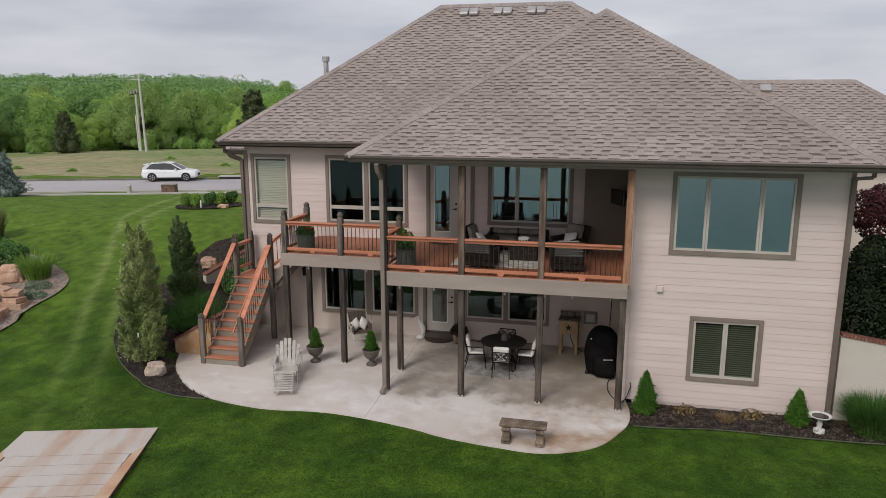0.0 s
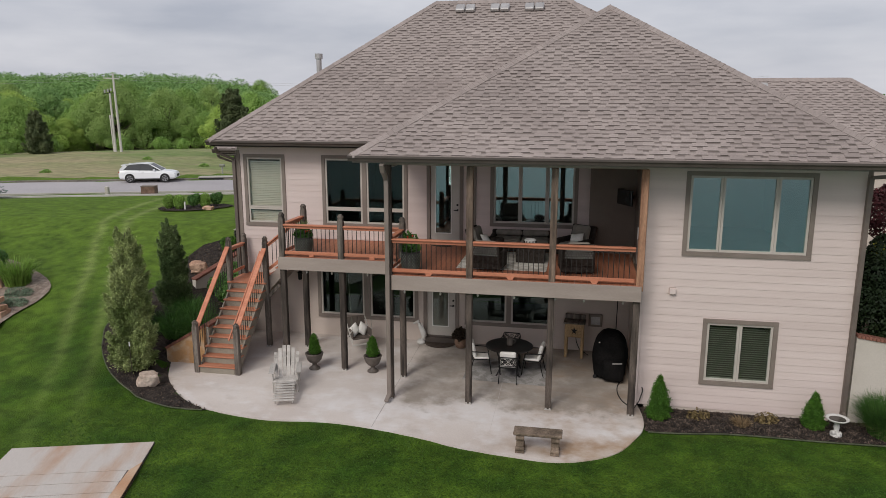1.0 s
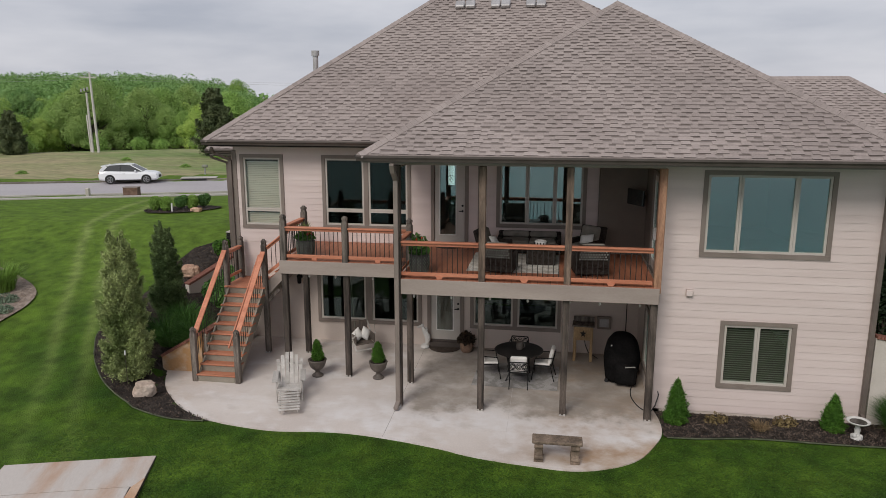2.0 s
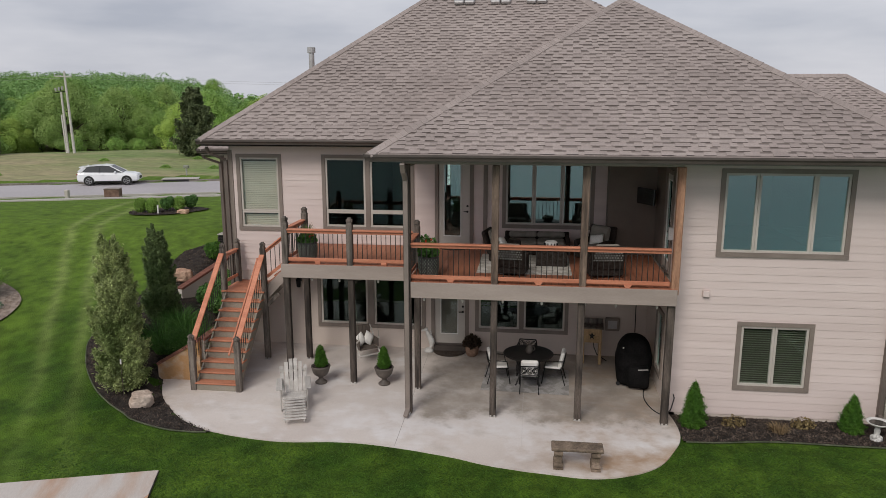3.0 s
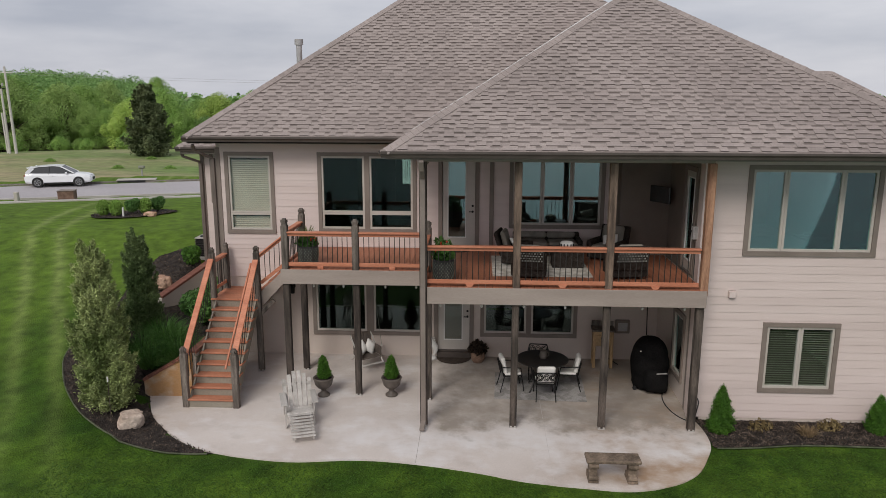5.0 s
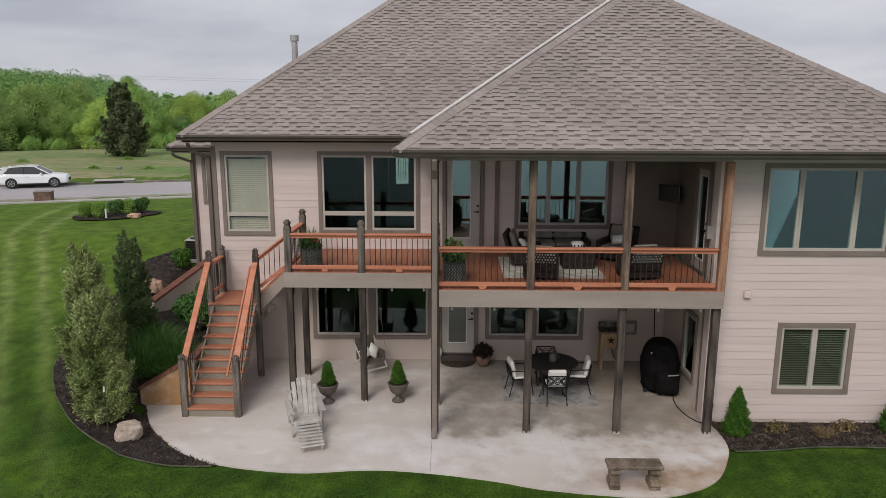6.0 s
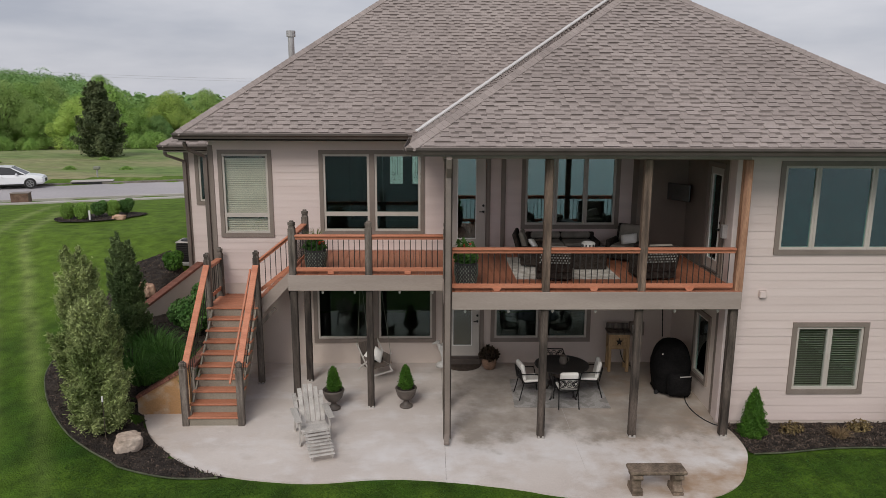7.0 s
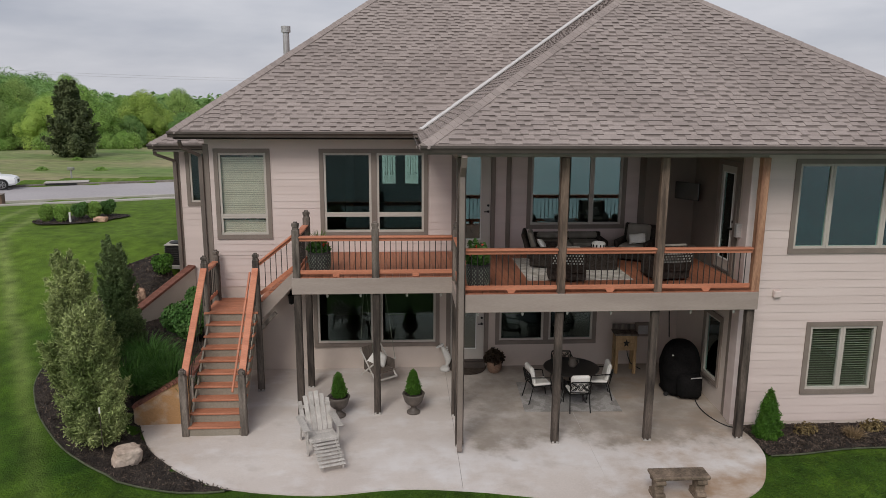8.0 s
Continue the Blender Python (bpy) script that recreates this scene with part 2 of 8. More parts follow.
def box(x0, x1, y0, y1, z0, z1, bm=None, bevel=0.0):
    bm = bm or bmesh.new()
    r = bmesh.ops.create_cube(bm, size=1.0)
    bmesh.ops.transform(bm, verts=r["verts"], matrix=Matrix.Translation(((x0 + x1) / 2, (y0 + y1) / 2, (z0 + z1) / 2))
                        @ Matrix.Diagonal((abs(x1 - x0), abs(y1 - y0), abs(z1 - z0), 1)))
    if bevel:
        es = list({e for v in r["verts"] for e in v.link_edges})
        bmesh.ops.bevel(bm, geom=es, offset=bevel, segments=1, affect="EDGES", profile=0.5)
    return bm


def bar(p, q, w, h, bm=None, bevel=0.0):
    """A square bar from p to q, w wide (sideways) and h deep."""
    p, q = Vector(p), Vector(q)
    bm = bm or bmesh.new()
    d = q - p
    ln = d.length
    yv = d.normalized()
    up = Vector((0, 0, 1)) if abs(yv.z) < 0.95 else Vector((0, 1, 0))
    xv = yv.cross(up).normalized()
    zv = xv.cross(yv)
    m = Matrix((xv, yv, zv)).transposed().to_4x4()
    m.translation = (p + q) / 2
    r = bmesh.ops.create_cube(bm, size=1.0)
    bmesh.ops.transform(bm, verts=r["verts"], matrix=m @ Matrix.Diagonal((w, ln, h, 1)))
    if bevel:
        es = list({e for v in r["verts"] for e in v.link_edges})
        bmesh.ops.bevel(bm, geom=es, offset=bevel, segments=1, affect="EDGES", profile=0.5)
    return bm


def rod(p, q, r0, r1=None, bm=None, seg=8):
    """A round rod from p to q."""
    p, q = Vector(p), Vector(q)
    bm = bm or bmesh.new()
    d = q - p
    m = d.to_track_quat("Z", "Y").to_matrix().to_4x4()
    m.translation = (p + q) / 2
    bmesh.ops.create_cone(bm, cap_ends=True, segments=seg, radius1=r0, radius2=r0 if r1 is None else r1, depth=d.length, matrix=m)
    return bm


def lathe(profile, seg=24, bm=None, at=(0, 0, 0)):
    """A turned shape from (radius, height) pairs."""
    bm = bm or bmesh.new()
    rings = []
    for r, z in profile:
        rings.append([bm.verts.new((at[0] + r * math.cos(2 * math.pi * k / seg), at[1] + r * math.sin(2 * math.pi * k / seg), at[2] + z))
                      for k in range(seg)])
    for a, b in zip(rings, rings[1:]):
        for k in range(seg):
            bm.faces.new((a[k], a[(k + 1) % seg], b[(k + 1) % seg], b[k]))
    bm.faces.new(list(reversed(rings[0])))
    bm.faces.new(rings[-1])
    return bm


def prism(poly, z0, z1, bm=None):
    """An upright slab over a plan outline; z0 and z1 are numbers or functions of x, y."""
    bm = bm or bmesh.new()
    f0 = z0 if callable(z0) else (lambda x, y: z0)
    f1 = z1 if callable(z1) else (lambda x, y: z1)
    lo = [bm.verts.new((x, y, f0(x, y))) for x, y in poly]
    hi = [bm.verts.new((x, y, f1(x, y))) for x, y in poly]
    bm.faces.new(hi)
    bm.faces.new(list(reversed(lo)))
    for k in range(len(poly)):
        j = (k + 1) % len(poly)
        bm.faces.new((lo[k], lo[j], hi[j], hi[k]))
    bmesh.ops.recalc_face_normals(bm, faces=bm.faces)
    return bm


def tube(points, r, bm=None, seg=6):
    bm = bm or bmesh.new()
    for p, q in zip(points, points[1:]):
        rod(p, q, r, r, bm, seg)
    return bm


def smooth_line(pts, n=6, closed=False):
    """A smooth curve (Catmull-Rom) through plan points."""
    out, k = [], len(pts)
    rng = range(k) if closed else range(k - 1)
    for i in rng:
        p0 = pts[(i - 1) % k] if closed or i > 0 else pts[0]
        p1, p2 = pts[i], pts[(i + 1) % k]
        p3 = pts[(i + 2) % k] if closed or i + 2 < k else pts[-1]
        for s in range(n):
            t = s / n
            out.append(tuple(0.5 * (2 * b + (c - a) * t + (2 * a - 5 * b + 4 * c - d) * t * t + (3 * b - a - 3 * c + d) * t ** 3)
                             for a, b, c, d in zip(p0, p1, p2, p3)))
    if not closed:
        out.append(tuple(pts[-1]))
    return out


def from_arrays(name, verts, faces, material, parent=None, smooth=False):
    me = bpy.data.meshes.new(name)
    me.from_pydata(verts, [], faces)
    me.materials.append(material)
    if smooth:
        me.polygons.foreach_set("use_smooth", [True] * len(me.polygons))
    ob = new(name, me)
    if parent:
        ob.parent = parent
    return ob


def quads(name, centres, us, vs, material):
    """A mesh of loose quads: a centre and two half-sides each."""
    n = len(centres)
    v = np.stack([centres - us - vs, centres + us - vs, centres + us + vs, centres - us + vs], 1).reshape(-1, 3)
    me = bpy.data.meshes.new(name)
    me.vertices.add(4 * n)
    me.vertices.foreach_set("co", v.astype(np.float32).ravel())
    me.loops.add(4 * n)
    me.loops.foreach_set("vertex_index", np.arange(4 * n, dtype=np.int32))
    me.polygons.add(n)
    me.polygons.foreach_set("loop_start", np.arange(0, 4 * n, 4, dtype=np.int32))
    me.update(calc_edges=True)
    me.materials.append(material)
    return me


def inside(x, y, poly):
    c, j = False, len(poly) - 1
    for i in range(len(poly)):
        (xi, yi), (xj, yj) = poly[i], poly[j]
        if (yi > y) != (yj > y) and x < (xj - xi) * (y - yi) / (yj - yi) + xi:
            c = not c
        j = i
    return c


def ease(a, b, v):
    t = min(1.0, max(0.0, (v - a) / (b - a)))
    return t * t * (3 - 2 * t)

# ---- the lie of the land ----
PATIO = [(-11.85, 17.62), (-11.55, 17.0), (-11.25, 16.5), (-10.68, 15.88), (-10.08, 15.41), (-9.44, 15.10), (-8.38, 14.88), (-7.6, 14.83),
         (-6.6, 14.95), (-5.7, 14.92), (-4.26, 14.66), (-3.13, 14.34), (-2.06, 14.19), (-1.22, 14.12), (-0.45, 14.32),
         (0.17, 14.74), (0.60, 15.45), (0.78, 15.93), (0.80, 16.5), (0.72, 17.05)]
PATIO_EDGE = smooth_line(PATIO, 5)
PATIO_POLY = PATIO_EDGE + [(0.66, 17.2), (0.66, 20.36), (-10.9, 20.36), (-10.9, 17.62)]
ROAD_C, ROAD_D, ROAD_N = (-30.0, 44.2), (0.9455, 0.3256), (-0.3256, 0.9455)


def patio_z(x, y):
    return 0.04 * (y - 16.45)


def road_s(x, y):
    return (x - ROAD_C[0]) * ROAD_N[0] + (y - ROAD_C[1]) * ROAD_N[1]


def land(x, y):
    """The height of the ground."""
    s = road_s(x, y)
    r = math.hypot(x, y)
    az = math.degrees(math.atan2(-x, y))
    if s > 2.85:
        z = 1.66 + 0.30 * ease(4, 22, s) - 0.85 * ease(26, 42, s) + 0.16 * math.sin(x * 0.13 + 0.6) * ease(8, 20, s)
        z += 6.0 * ease(115, 240, r) * ease(22, 29, az) + 3.8 * ease(280, 600, r)
        return z
    if s > -4.9:
        return 1.44
    ramp = (0.135 + 0.045 * ease(12.7, 13.4, -x)) * (y - 14.2)
    ramp = 0.0 if ramp < 0 else ramp
    full = min(ramp, 2.3)
    full = full - (full - 1.66) * ease(-14, -5.2, s) if full > 1.66 else full
    if y > 17.8 and x < -10.88:
        z = full + 0.1 * (1 - ease(20, 23, y))
    elif -10.88 <= x <= 5.3 and y > 17.1:
        z = patio_z(x, y) - 0.14
    elif x > 5.3 and y > 17.25:
        z = 1.75
    else:
        z = full * ease(10.6, 12.9, -x)
    z = z - 0.06
    if y < 17.1 and x > -13.5:
        z = min(z, max(z, 0.0) + (-0.06 if y > 16.2 else max(-0.21, 0.04 * (y - 16.45) - 0.022))) if z < 0 else z
    if y < 18 and -13 < x < 2 and all(inside(x + dx, y + dy, PATIO_POLY) for dx, dy in ((0, 0), (0.36, 0), (-0.36, 0), (0, 0.36), (0, -0.36), (0.26, -0.26), (-0.26, -0.26))):
        z = min(z, patio_z(x, y) - 0.12)
    elif y < 18 and -13 < x < 2 and (inside(x, y, PATIO_POLY) or (x < -9.4 and any(inside(x + dx, y + dy, PATIO_POLY) for dx, dy in ((0.3, 0), (0.22, 0.22), (0, 0.3))))):
        z = min(z, patio_z(x, y) - 0.03)
    z -= 0.7 * (1 - ease(0.5, 7.0, y))
    z += 0.03 * noise.noise(Vector((x * 0.35, y * 0.35, 0))) * (0 if y > 40 else 0.15 if (y < 17.5 and x > -12.5) else 1)
    return z


def grid_lines(spans):
    out = []
    for a, b, step in spans:
        n = max(1, round((b - a) / step))
        out += [a + (b - a) * k / n for k in range(n)]
    return out + [spans[-1][1]]


GX = grid_lines([(-3000, -400, 400), (-400, -80, 20), (-80, -26, 2), (-26, -14, 0.5), (-14, 6, 0.25), (6, 30, 2), (30, 400, 40), (400, 3000, 400)])
GY = grid_lines([(-3000, -200, 400), (-200, -20, 20), (-20, 8, 2), (8, 12, 0.5), (12, 24, 0.25), (24, 70, 1), (70, 120, 3), (120, 400, 20), (400, 3000, 400)])


def lawn_mat():
    """Mown turf: clumps and blades, soft mowing stripes that curve round the house, dull and fresh patches."""
    m = mat("mown_lawn", (0.029, 0.071, 0.006), (0.063, 0.117, 0.0105), scale=0.7, fine=30, rough=0.85, bump=0.9, fine_amt=0.38, spec=0.15, bump_dist=0.04)
    n, l = m.node_tree.nodes, m.node_tree.links
    bs = n["Principled BSDF"]
    src = bs.inputs["Base Color"].links[0].from_socket
    geo = n.new("ShaderNodeNewGeometry")
    wob = n.new("ShaderNodeTexNoise")
    wob.inputs["Scale"].default_value, wob.inputs["Detail"].default_value = 0.5, 3.0
    l.new(geo.outputs["Position"], wob.inputs["Vector"])
    xyz = n.new("ShaderNodeSeparateXYZ")
    l.new(geo.outputs["Position"], xyz.inputs["Vector"])

    def calc(op, a, b=0.0, c=0.0):
        nd = n.new("ShaderNodeMath")
        nd.operation = op
        for k, v in enumerate((a, b, c)):
            if isinstance(v, (int, float)):
                nd.inputs[k].default_value = v
            else:
                l.new(v, nd.inputs[k])
        return nd.outputs["Value"]

    # distance from the mower's line, which bends at y = 27.5; its two wheels leave paler tracks, older passes faint stripes
    bend = calc("SMOOTH_MAX", calc("SUBTRACT", 27.5, xyz.outputs["Y"]), 0.0, 2.5)
    past = calc("SMOOTH_MAX", calc("SUBTRACT", xyz.outputs["Y"], 27.5), 0.0, 2.5)
    d = calc("ADD", calc("SUBTRACT", xyz.outputs["X"], calc("MULTIPLY", bend, 0.56)), calc("MULTIPLY_ADD", past, 0.2, 20.7))
    d = calc("ADD", d, calc("MULTIPLY", calc("SUBTRACT", wob.outputs["Fac"], 0.5), 0.6))
    one = calc("POWER", 2.718, calc("MULTIPLY", calc("POWER", calc("ABSOLUTE", d), 2.0), -22.0))
    two = calc("POWER", 2.718, calc("MULTIPLY", calc("POWER", calc("ABSOLUTE", calc("SUBTRACT", d, 1.08)), 2.0), -22.0))
    wave = calc("MULTIPLY_ADD", calc("COSINE", calc("MULTIPLY", d, 2 * math.pi / 1.5)), 0.5, 0.5)
    wide = calc("SUBTRACT", 1.0, calc("SMOOTH_MIN", calc("MULTIPLY", calc("ABSOLUTE", d), 0.09), 1.0, 0.3))
    worn = n.new("ShaderNodeMapRange")
    worn.inputs["From Min"].default_value, worn.inputs["From Max"].default_value = 0.32, 0.62
    worn.inputs["To Min"].default_value, worn.inputs["To Max"].default_value = 0.5, 1.0
    big = n.new("ShaderNodeTexNoise")
    big.inputs["Scale"].default_value, big.inputs["Detail"].default_value = 0.35, 6.0
    l.new(geo.outputs["Position"], big.inputs["Vector"])
    l.new(big.outputs["Fac"], worn.inputs["Value"])
    far = n.new("ShaderNodeMapRange")
    far.inputs["From Min"].default_value, far.inputs["From Max"].default_value = 14.0, 23.0
    far.inputs["To Min"].default_value, far.inputs["To Max"].default_value = 0.15, 1.0
    l.new(xyz.outputs["Y"], far.inputs["Value"])
    track = calc("MULTIPLY", calc("MULTIPLY", calc("ADD", one, two), worn.outputs["Result"]), far.outputs["Result"])
    patch = n.new("ShaderNodeMapRange")
    patch.inputs["From Min"].default_value, patch.inputs["From Max"].default_value, patch.inputs["To Max"].default_value = 0.40, 0.72, 0.5
    l.new(big.outputs["Fac"], patch.inputs["Value"])
    # fresher, yellower turf up the bank and away from the house
    bank = n.new("ShaderNodeMapRange")
    bank.inputs["From Min"].default_value, bank.inputs["From Max"].default_value, bank.inputs["To Max"].default_value = 17.0, 26.0, 0.75
    l.new(xyz.outputs["Y"], bank.inputs["Value"])
    deep = n.new("ShaderNodeMapRange")
    deep.inputs["From Min"].default_value, deep.inputs["From Max"].default_value = -16.0, 4.0
    deep.inputs["To Min"].default_value, deep.inputs["To Max"].default_value = 1.0, 0.2
    l.new(xyz.outputs["X"], deep.inputs["Value"])
    fac = calc("ADD", calc("ADD", patch.outputs["Result"], bank.outputs["Result"]), calc("MULTIPLY", calc("MULTIPLY", wave, wide), 0.16))
    # darker green turf round the evergreen bed
    ex = calc("POWER", calc("ABSOLUTE", calc("DIVIDE", calc("ADD", xyz.outputs["X"], 10.9), 4.8)), 2.0)
    ey = calc("POWER", calc("ABSOLUTE", calc("DIVIDE", calc("SUBTRACT", xyz.outputs["Y"], 18.8), 4.4)), 2.0)
    near_bed = n.new("ShaderNodeMapRange")
    near_bed.interpolation_type = "SMOOTHSTEP"
    near_bed.inputs["From Min"].default_value, near_bed.inputs["From Max"].default_value = 1.5, 0.65
    l.new(calc("ADD", calc("ADD", ex, ey), calc("MULTIPLY", calc("SUBTRACT", wob.outputs["Fac"], 0.5), 0.9)), near_bed.inputs["Value"])
    fac = calc("MULTIPLY", calc("MINIMUM", fac, 1.0), deep.outputs["Result"])
    fac = calc("MULTIPLY", fac, calc("SUBTRACT", 1.0, calc("MULTIPLY", near_bed.outputs["Result"], 0.7)))
    fresh = n.new("ShaderNodeMixRGB")
    fresh.inputs["Color2"].default_value = (0.103, 0.172, 0.019, 1)
    l.new(fac, fresh.inputs["Fac"])
    dark_mix = n.new("ShaderNodeMixRGB")
    dark_mix.inputs["Color2"].default_value = (0.019, 0.052, 0.006, 1)
    l.new(calc("MULTIPLY", near_bed.outputs["Result"], 0.32), dark_mix.inputs["Fac"])
    l.new(src, dark_mix.inputs["Color1"])
    l.new(dark_mix.outputs["Color"], fresh.inputs["Color1"])
    mix = n.new("ShaderNodeMixRGB")
    mix.inputs["Color2"].default_value = (0.18, 0.24, 0.062, 1)
    l.new(calc("MINIMUM", track, 1.0), mix.inputs["Fac"])
    l.new(fresh.outputs["Color"], mix.inputs["Color1"])
    # tufts, a hand's breadth to an arm's length across
    tuft = n.new("ShaderNodeTexNoise")
    tuft.inputs["Scale"].default_value, tuft.inputs["Detail"].default_value, tuft.inputs["Roughness"].default_value = 2.4, 8.0, 0.64
    l.new(geo.outputs["Position"], tuft.inputs["Vector"])
    tr = n.new("ShaderNodeMapRange")
    tr.inputs["From Min"].default_value, tr.inputs["From Max"].default_value = 0.33, 0.67
    tr.inputs["To Min"].default_value, tr.inputs["To Max"].default_value = 0.62, 1.34
    l.new(tuft.outputs["Fac"], tr.inputs["Value"])
    vs = n.new("ShaderNodeVectorMath")
    vs.operation = "SCALE"
    l.new(mix.outputs["Color"], vs.inputs[0])
    l.new(tr.outputs["Result"], vs.inputs["Scale"])
    l.new(vs.outputs["Vector"], bs.inputs["Base Color"])
    return m


M_LAWN = lawn_mat()
M_FIELD = mat("rough_meadow", (0.13, 0.205, 0.05), (0.31, 0.265, 0.15), scale=0.13, fine=2.2, rough=0.95, bump=0.8, fine_amt=0.24,
              lo=0.38, hi=0.62, bump_dist=0.2, stretch=(0.5, 1, 1))

gv = [(x, y, land(x, y)) for y in GY for x in GX]
gf = [(j * len(GX) + i, j * len(GX) + i + 1, (j + 1) * len(GX) + i + 1, (j + 1) * len(GX) + i)
      for j in range(len(GY) - 1) for i in range(len(GX) - 1)]
ground = from_arrays("ground", gv, gf, M_LAWN, smooth=True)
ground.data.materials.append(M_FIELD)
for pl in ground.data.polygons:
    c = pl.center
    pl.material_index = 1 if road_s(c.x, c.y) > 4.8 + 0.5 * math.sin(c.x * 0.4) else 0
tagged(ground, "mown green lawn with curved mowing stripes running to a meadow", "lawn", kind="structure")

# road with a kerb on each side
def strip(s0, s1, z0, z1, t0=-160.0, t1=160.0, step=4.0):
    bm = bmesh.new()
    n = int((t1 - t0) / step)
    prev = None
    for k in range(n + 1):
        t = t0 + step * k
        ring = []
        for s, z in ((s0, z0), (s0, z1), (s1, z1), (s1, z0)):
            ring.append(bm.verts.new((ROAD_C[0] + ROAD_D[0] * t + ROAD_N[0] * s, ROAD_C[1] + ROAD_D[1] * t + ROAD_N[1] * s, z)))
        if prev:
            for a in range(3):
                bm.faces.new((prev[a], prev[a + 1], ring[a + 1], ring[a]))
        prev = ring
    bmesh.ops.recalc_face_normals(bm, faces=bm.faces)
    return bm


tagged(obj("road", strip(-4.75, 2.6, 1.2, 1.52), M_ASPHALT), "pale worn asphalt street passing behind the house", "road", kind="structure")
tagged(obj("kerb", strip(-5.0, -4.75, 1.2, 1.66), M_KERB), "pale concrete kerb along the street", "kerb", kind="structure")
tagged(obj("footpath", strip(-7.35, -6.9, 1.3, 1.765, -14.0), M_KERB), "narrow pale concrete footpath beside the street", "path", kind="structure")
# far kerb: the shade on its face is put into a darker colour
tagged(obj("kerb", strip(2.6, 2.86, 1.2, 1.64), mat("shade_dark_kerb", (0.15, 0.135, 0.11), (0.26, 0.235, 0.20), scale=0.8, fine=10, rough=0.9, bump=0.2)), "concrete kerb along the meadow, coloured dark for its shaded face", "kerb", kind="structure")


# patio slab, stained in places
def patio_mat():
    m = mat("stained_patio_concrete", (0.565, 0.497, 0.453), (0.65, 0.588, 0.545), scale=0.5, fine=40, rough=0.75, bump=0.2, fine_amt=0.06)
    n, l = m.node_tree.nodes, m.node_tree.links
    bs = n["Principled BSDF"]
    col = bs.inputs["Base Color"].links[0].from_socket
    geo = n.new("ShaderNodeNewGeometry")
    xyz = n.new("ShaderNodeSeparateXYZ")
    l.new(geo.outputs["Position"], xyz.inputs["Vector"])
    # scale, threshold, colour, strength, shift, and where along x the stain begins and is full
    for sc, lo, hi, colour, amt, off, x0, x1 in ((0.9, 0.42, 0.63, (0.34, 0.22, 0.135), 0.95, (9.3, 1.7, 0), -3.0, -0.9),
                                                 (1.1, 0.55, 0.75, (0.40, 0.345, 0.30), 0.5, (1.3, 2.7, 0), -30, -29),
                                                 (0.7, 0.52, 0.68, (0.50, 0.39, 0.30), 0.6, (6.0, 3.3, 0), -8.4, -10.0),
                                                 (1.2, 0.50, 0.72, (0.74, 0.71, 0.70), 0.7, (0.4, 7.7, 0), -30, -29),
                                                 (0.8, 0.34, 0.62, (0.47, 0.345, 0.25), 0.62, (3.2, 5.1, 0), -2.4, 0.0)):
        mp = n.new("ShaderNodeMapping")
        mp.inputs["Location"].default_value = off
        mp.inputs["Scale"].default_value = (1.0, 1.5, 1.0)
        nz = n.new("ShaderNodeTexNoise")
        nz.inputs["Scale"].default_value, nz.inputs["Detail"].default_value, nz.inputs["Roughness"].default_value = sc, 6.0, 0.6
        mr = n.new("ShaderNodeMapRange")
        mr.inputs["From Min"].default_value, mr.inputs["From Max"].default_value, mr.inputs["To Max"].default_value = lo, hi, amt
        mk = n.new("ShaderNodeMapRange")
        mk.inputs["From Min"].default_value, mk.inputs["From Max"].default_value = x0, x1
        mm = n.new("ShaderNodeMath")
        mm.operation = "MULTIPLY"
        mx = n.new("ShaderNodeMixRGB")
        mx.inputs["Color2"].default_value = (*colour, 1)
        l.new(geo.outputs["Position"], mp.inputs["Vector"])
        l.new(mp.outputs["Vector"], nz.inputs["Vector"])
        l.new(nz.outputs["Fac"], mr.inputs["Value"])
        l.new(xyz.outputs["X"], mk.inputs["Value"])
        l.new(mr.outputs["Result"], mm.inputs[0])
        l.new(mk.outputs["Result"], mm.inputs[1])
        l.new(mm.outputs["Value"], mx.inputs["Fac"])
        l.new(col, mx.inputs["Color1"])
        col = mx.outputs["Color"]
    # darker brown-grey ground under the porch with a ragged edge, and a white bloom along it

    def calc(op, a, b=0.0, c=0.0):
        nd = n.new("ShaderNodeMath")
        nd.operation = op
        for k, v in enumerate((a, b, c)):
            if isinstance(v, (int, float)):
                nd.inputs[k].default_value = v
            else:
                l.new(v, nd.inputs[k])
        return nd.outputs["Value"]

    def ramp(v, a, b):
        nd = n.new("ShaderNodeMapRange")
        nd.interpolation_type = "SMOOTHSTEP"
        nd.inputs["From Min"].default_value, nd.inputs["From Max"].default_value = a, b
        l.new(v, nd.inputs["Value"])
        return nd.outputs["Result"]

    def cloud(scale, rough):
        nd = n.new("ShaderNodeTexNoise")
        nd.inputs["Scale"].default_value, nd.inputs["Detail"].default_value, nd.inputs["Roughness"].default_value = scale, 7.0, rough
        l.new(geo.outputs["Position"], nd.inputs["Vector"])
        return calc("SUBTRACT", nd.outputs["Fac"], 0.5)

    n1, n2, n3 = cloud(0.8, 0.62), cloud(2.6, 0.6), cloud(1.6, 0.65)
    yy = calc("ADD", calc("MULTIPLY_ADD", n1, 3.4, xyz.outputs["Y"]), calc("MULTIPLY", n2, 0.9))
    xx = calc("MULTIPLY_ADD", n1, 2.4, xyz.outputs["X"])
    dark_zone = calc("MULTIPLY", ramp(yy, 16.0, 17.0), ramp(xx, -5.6, -4.5))
    dark_zone = calc("MULTIPLY", dark_zone, calc("MULTIPLY_ADD", n3, 1.6, 0.72))
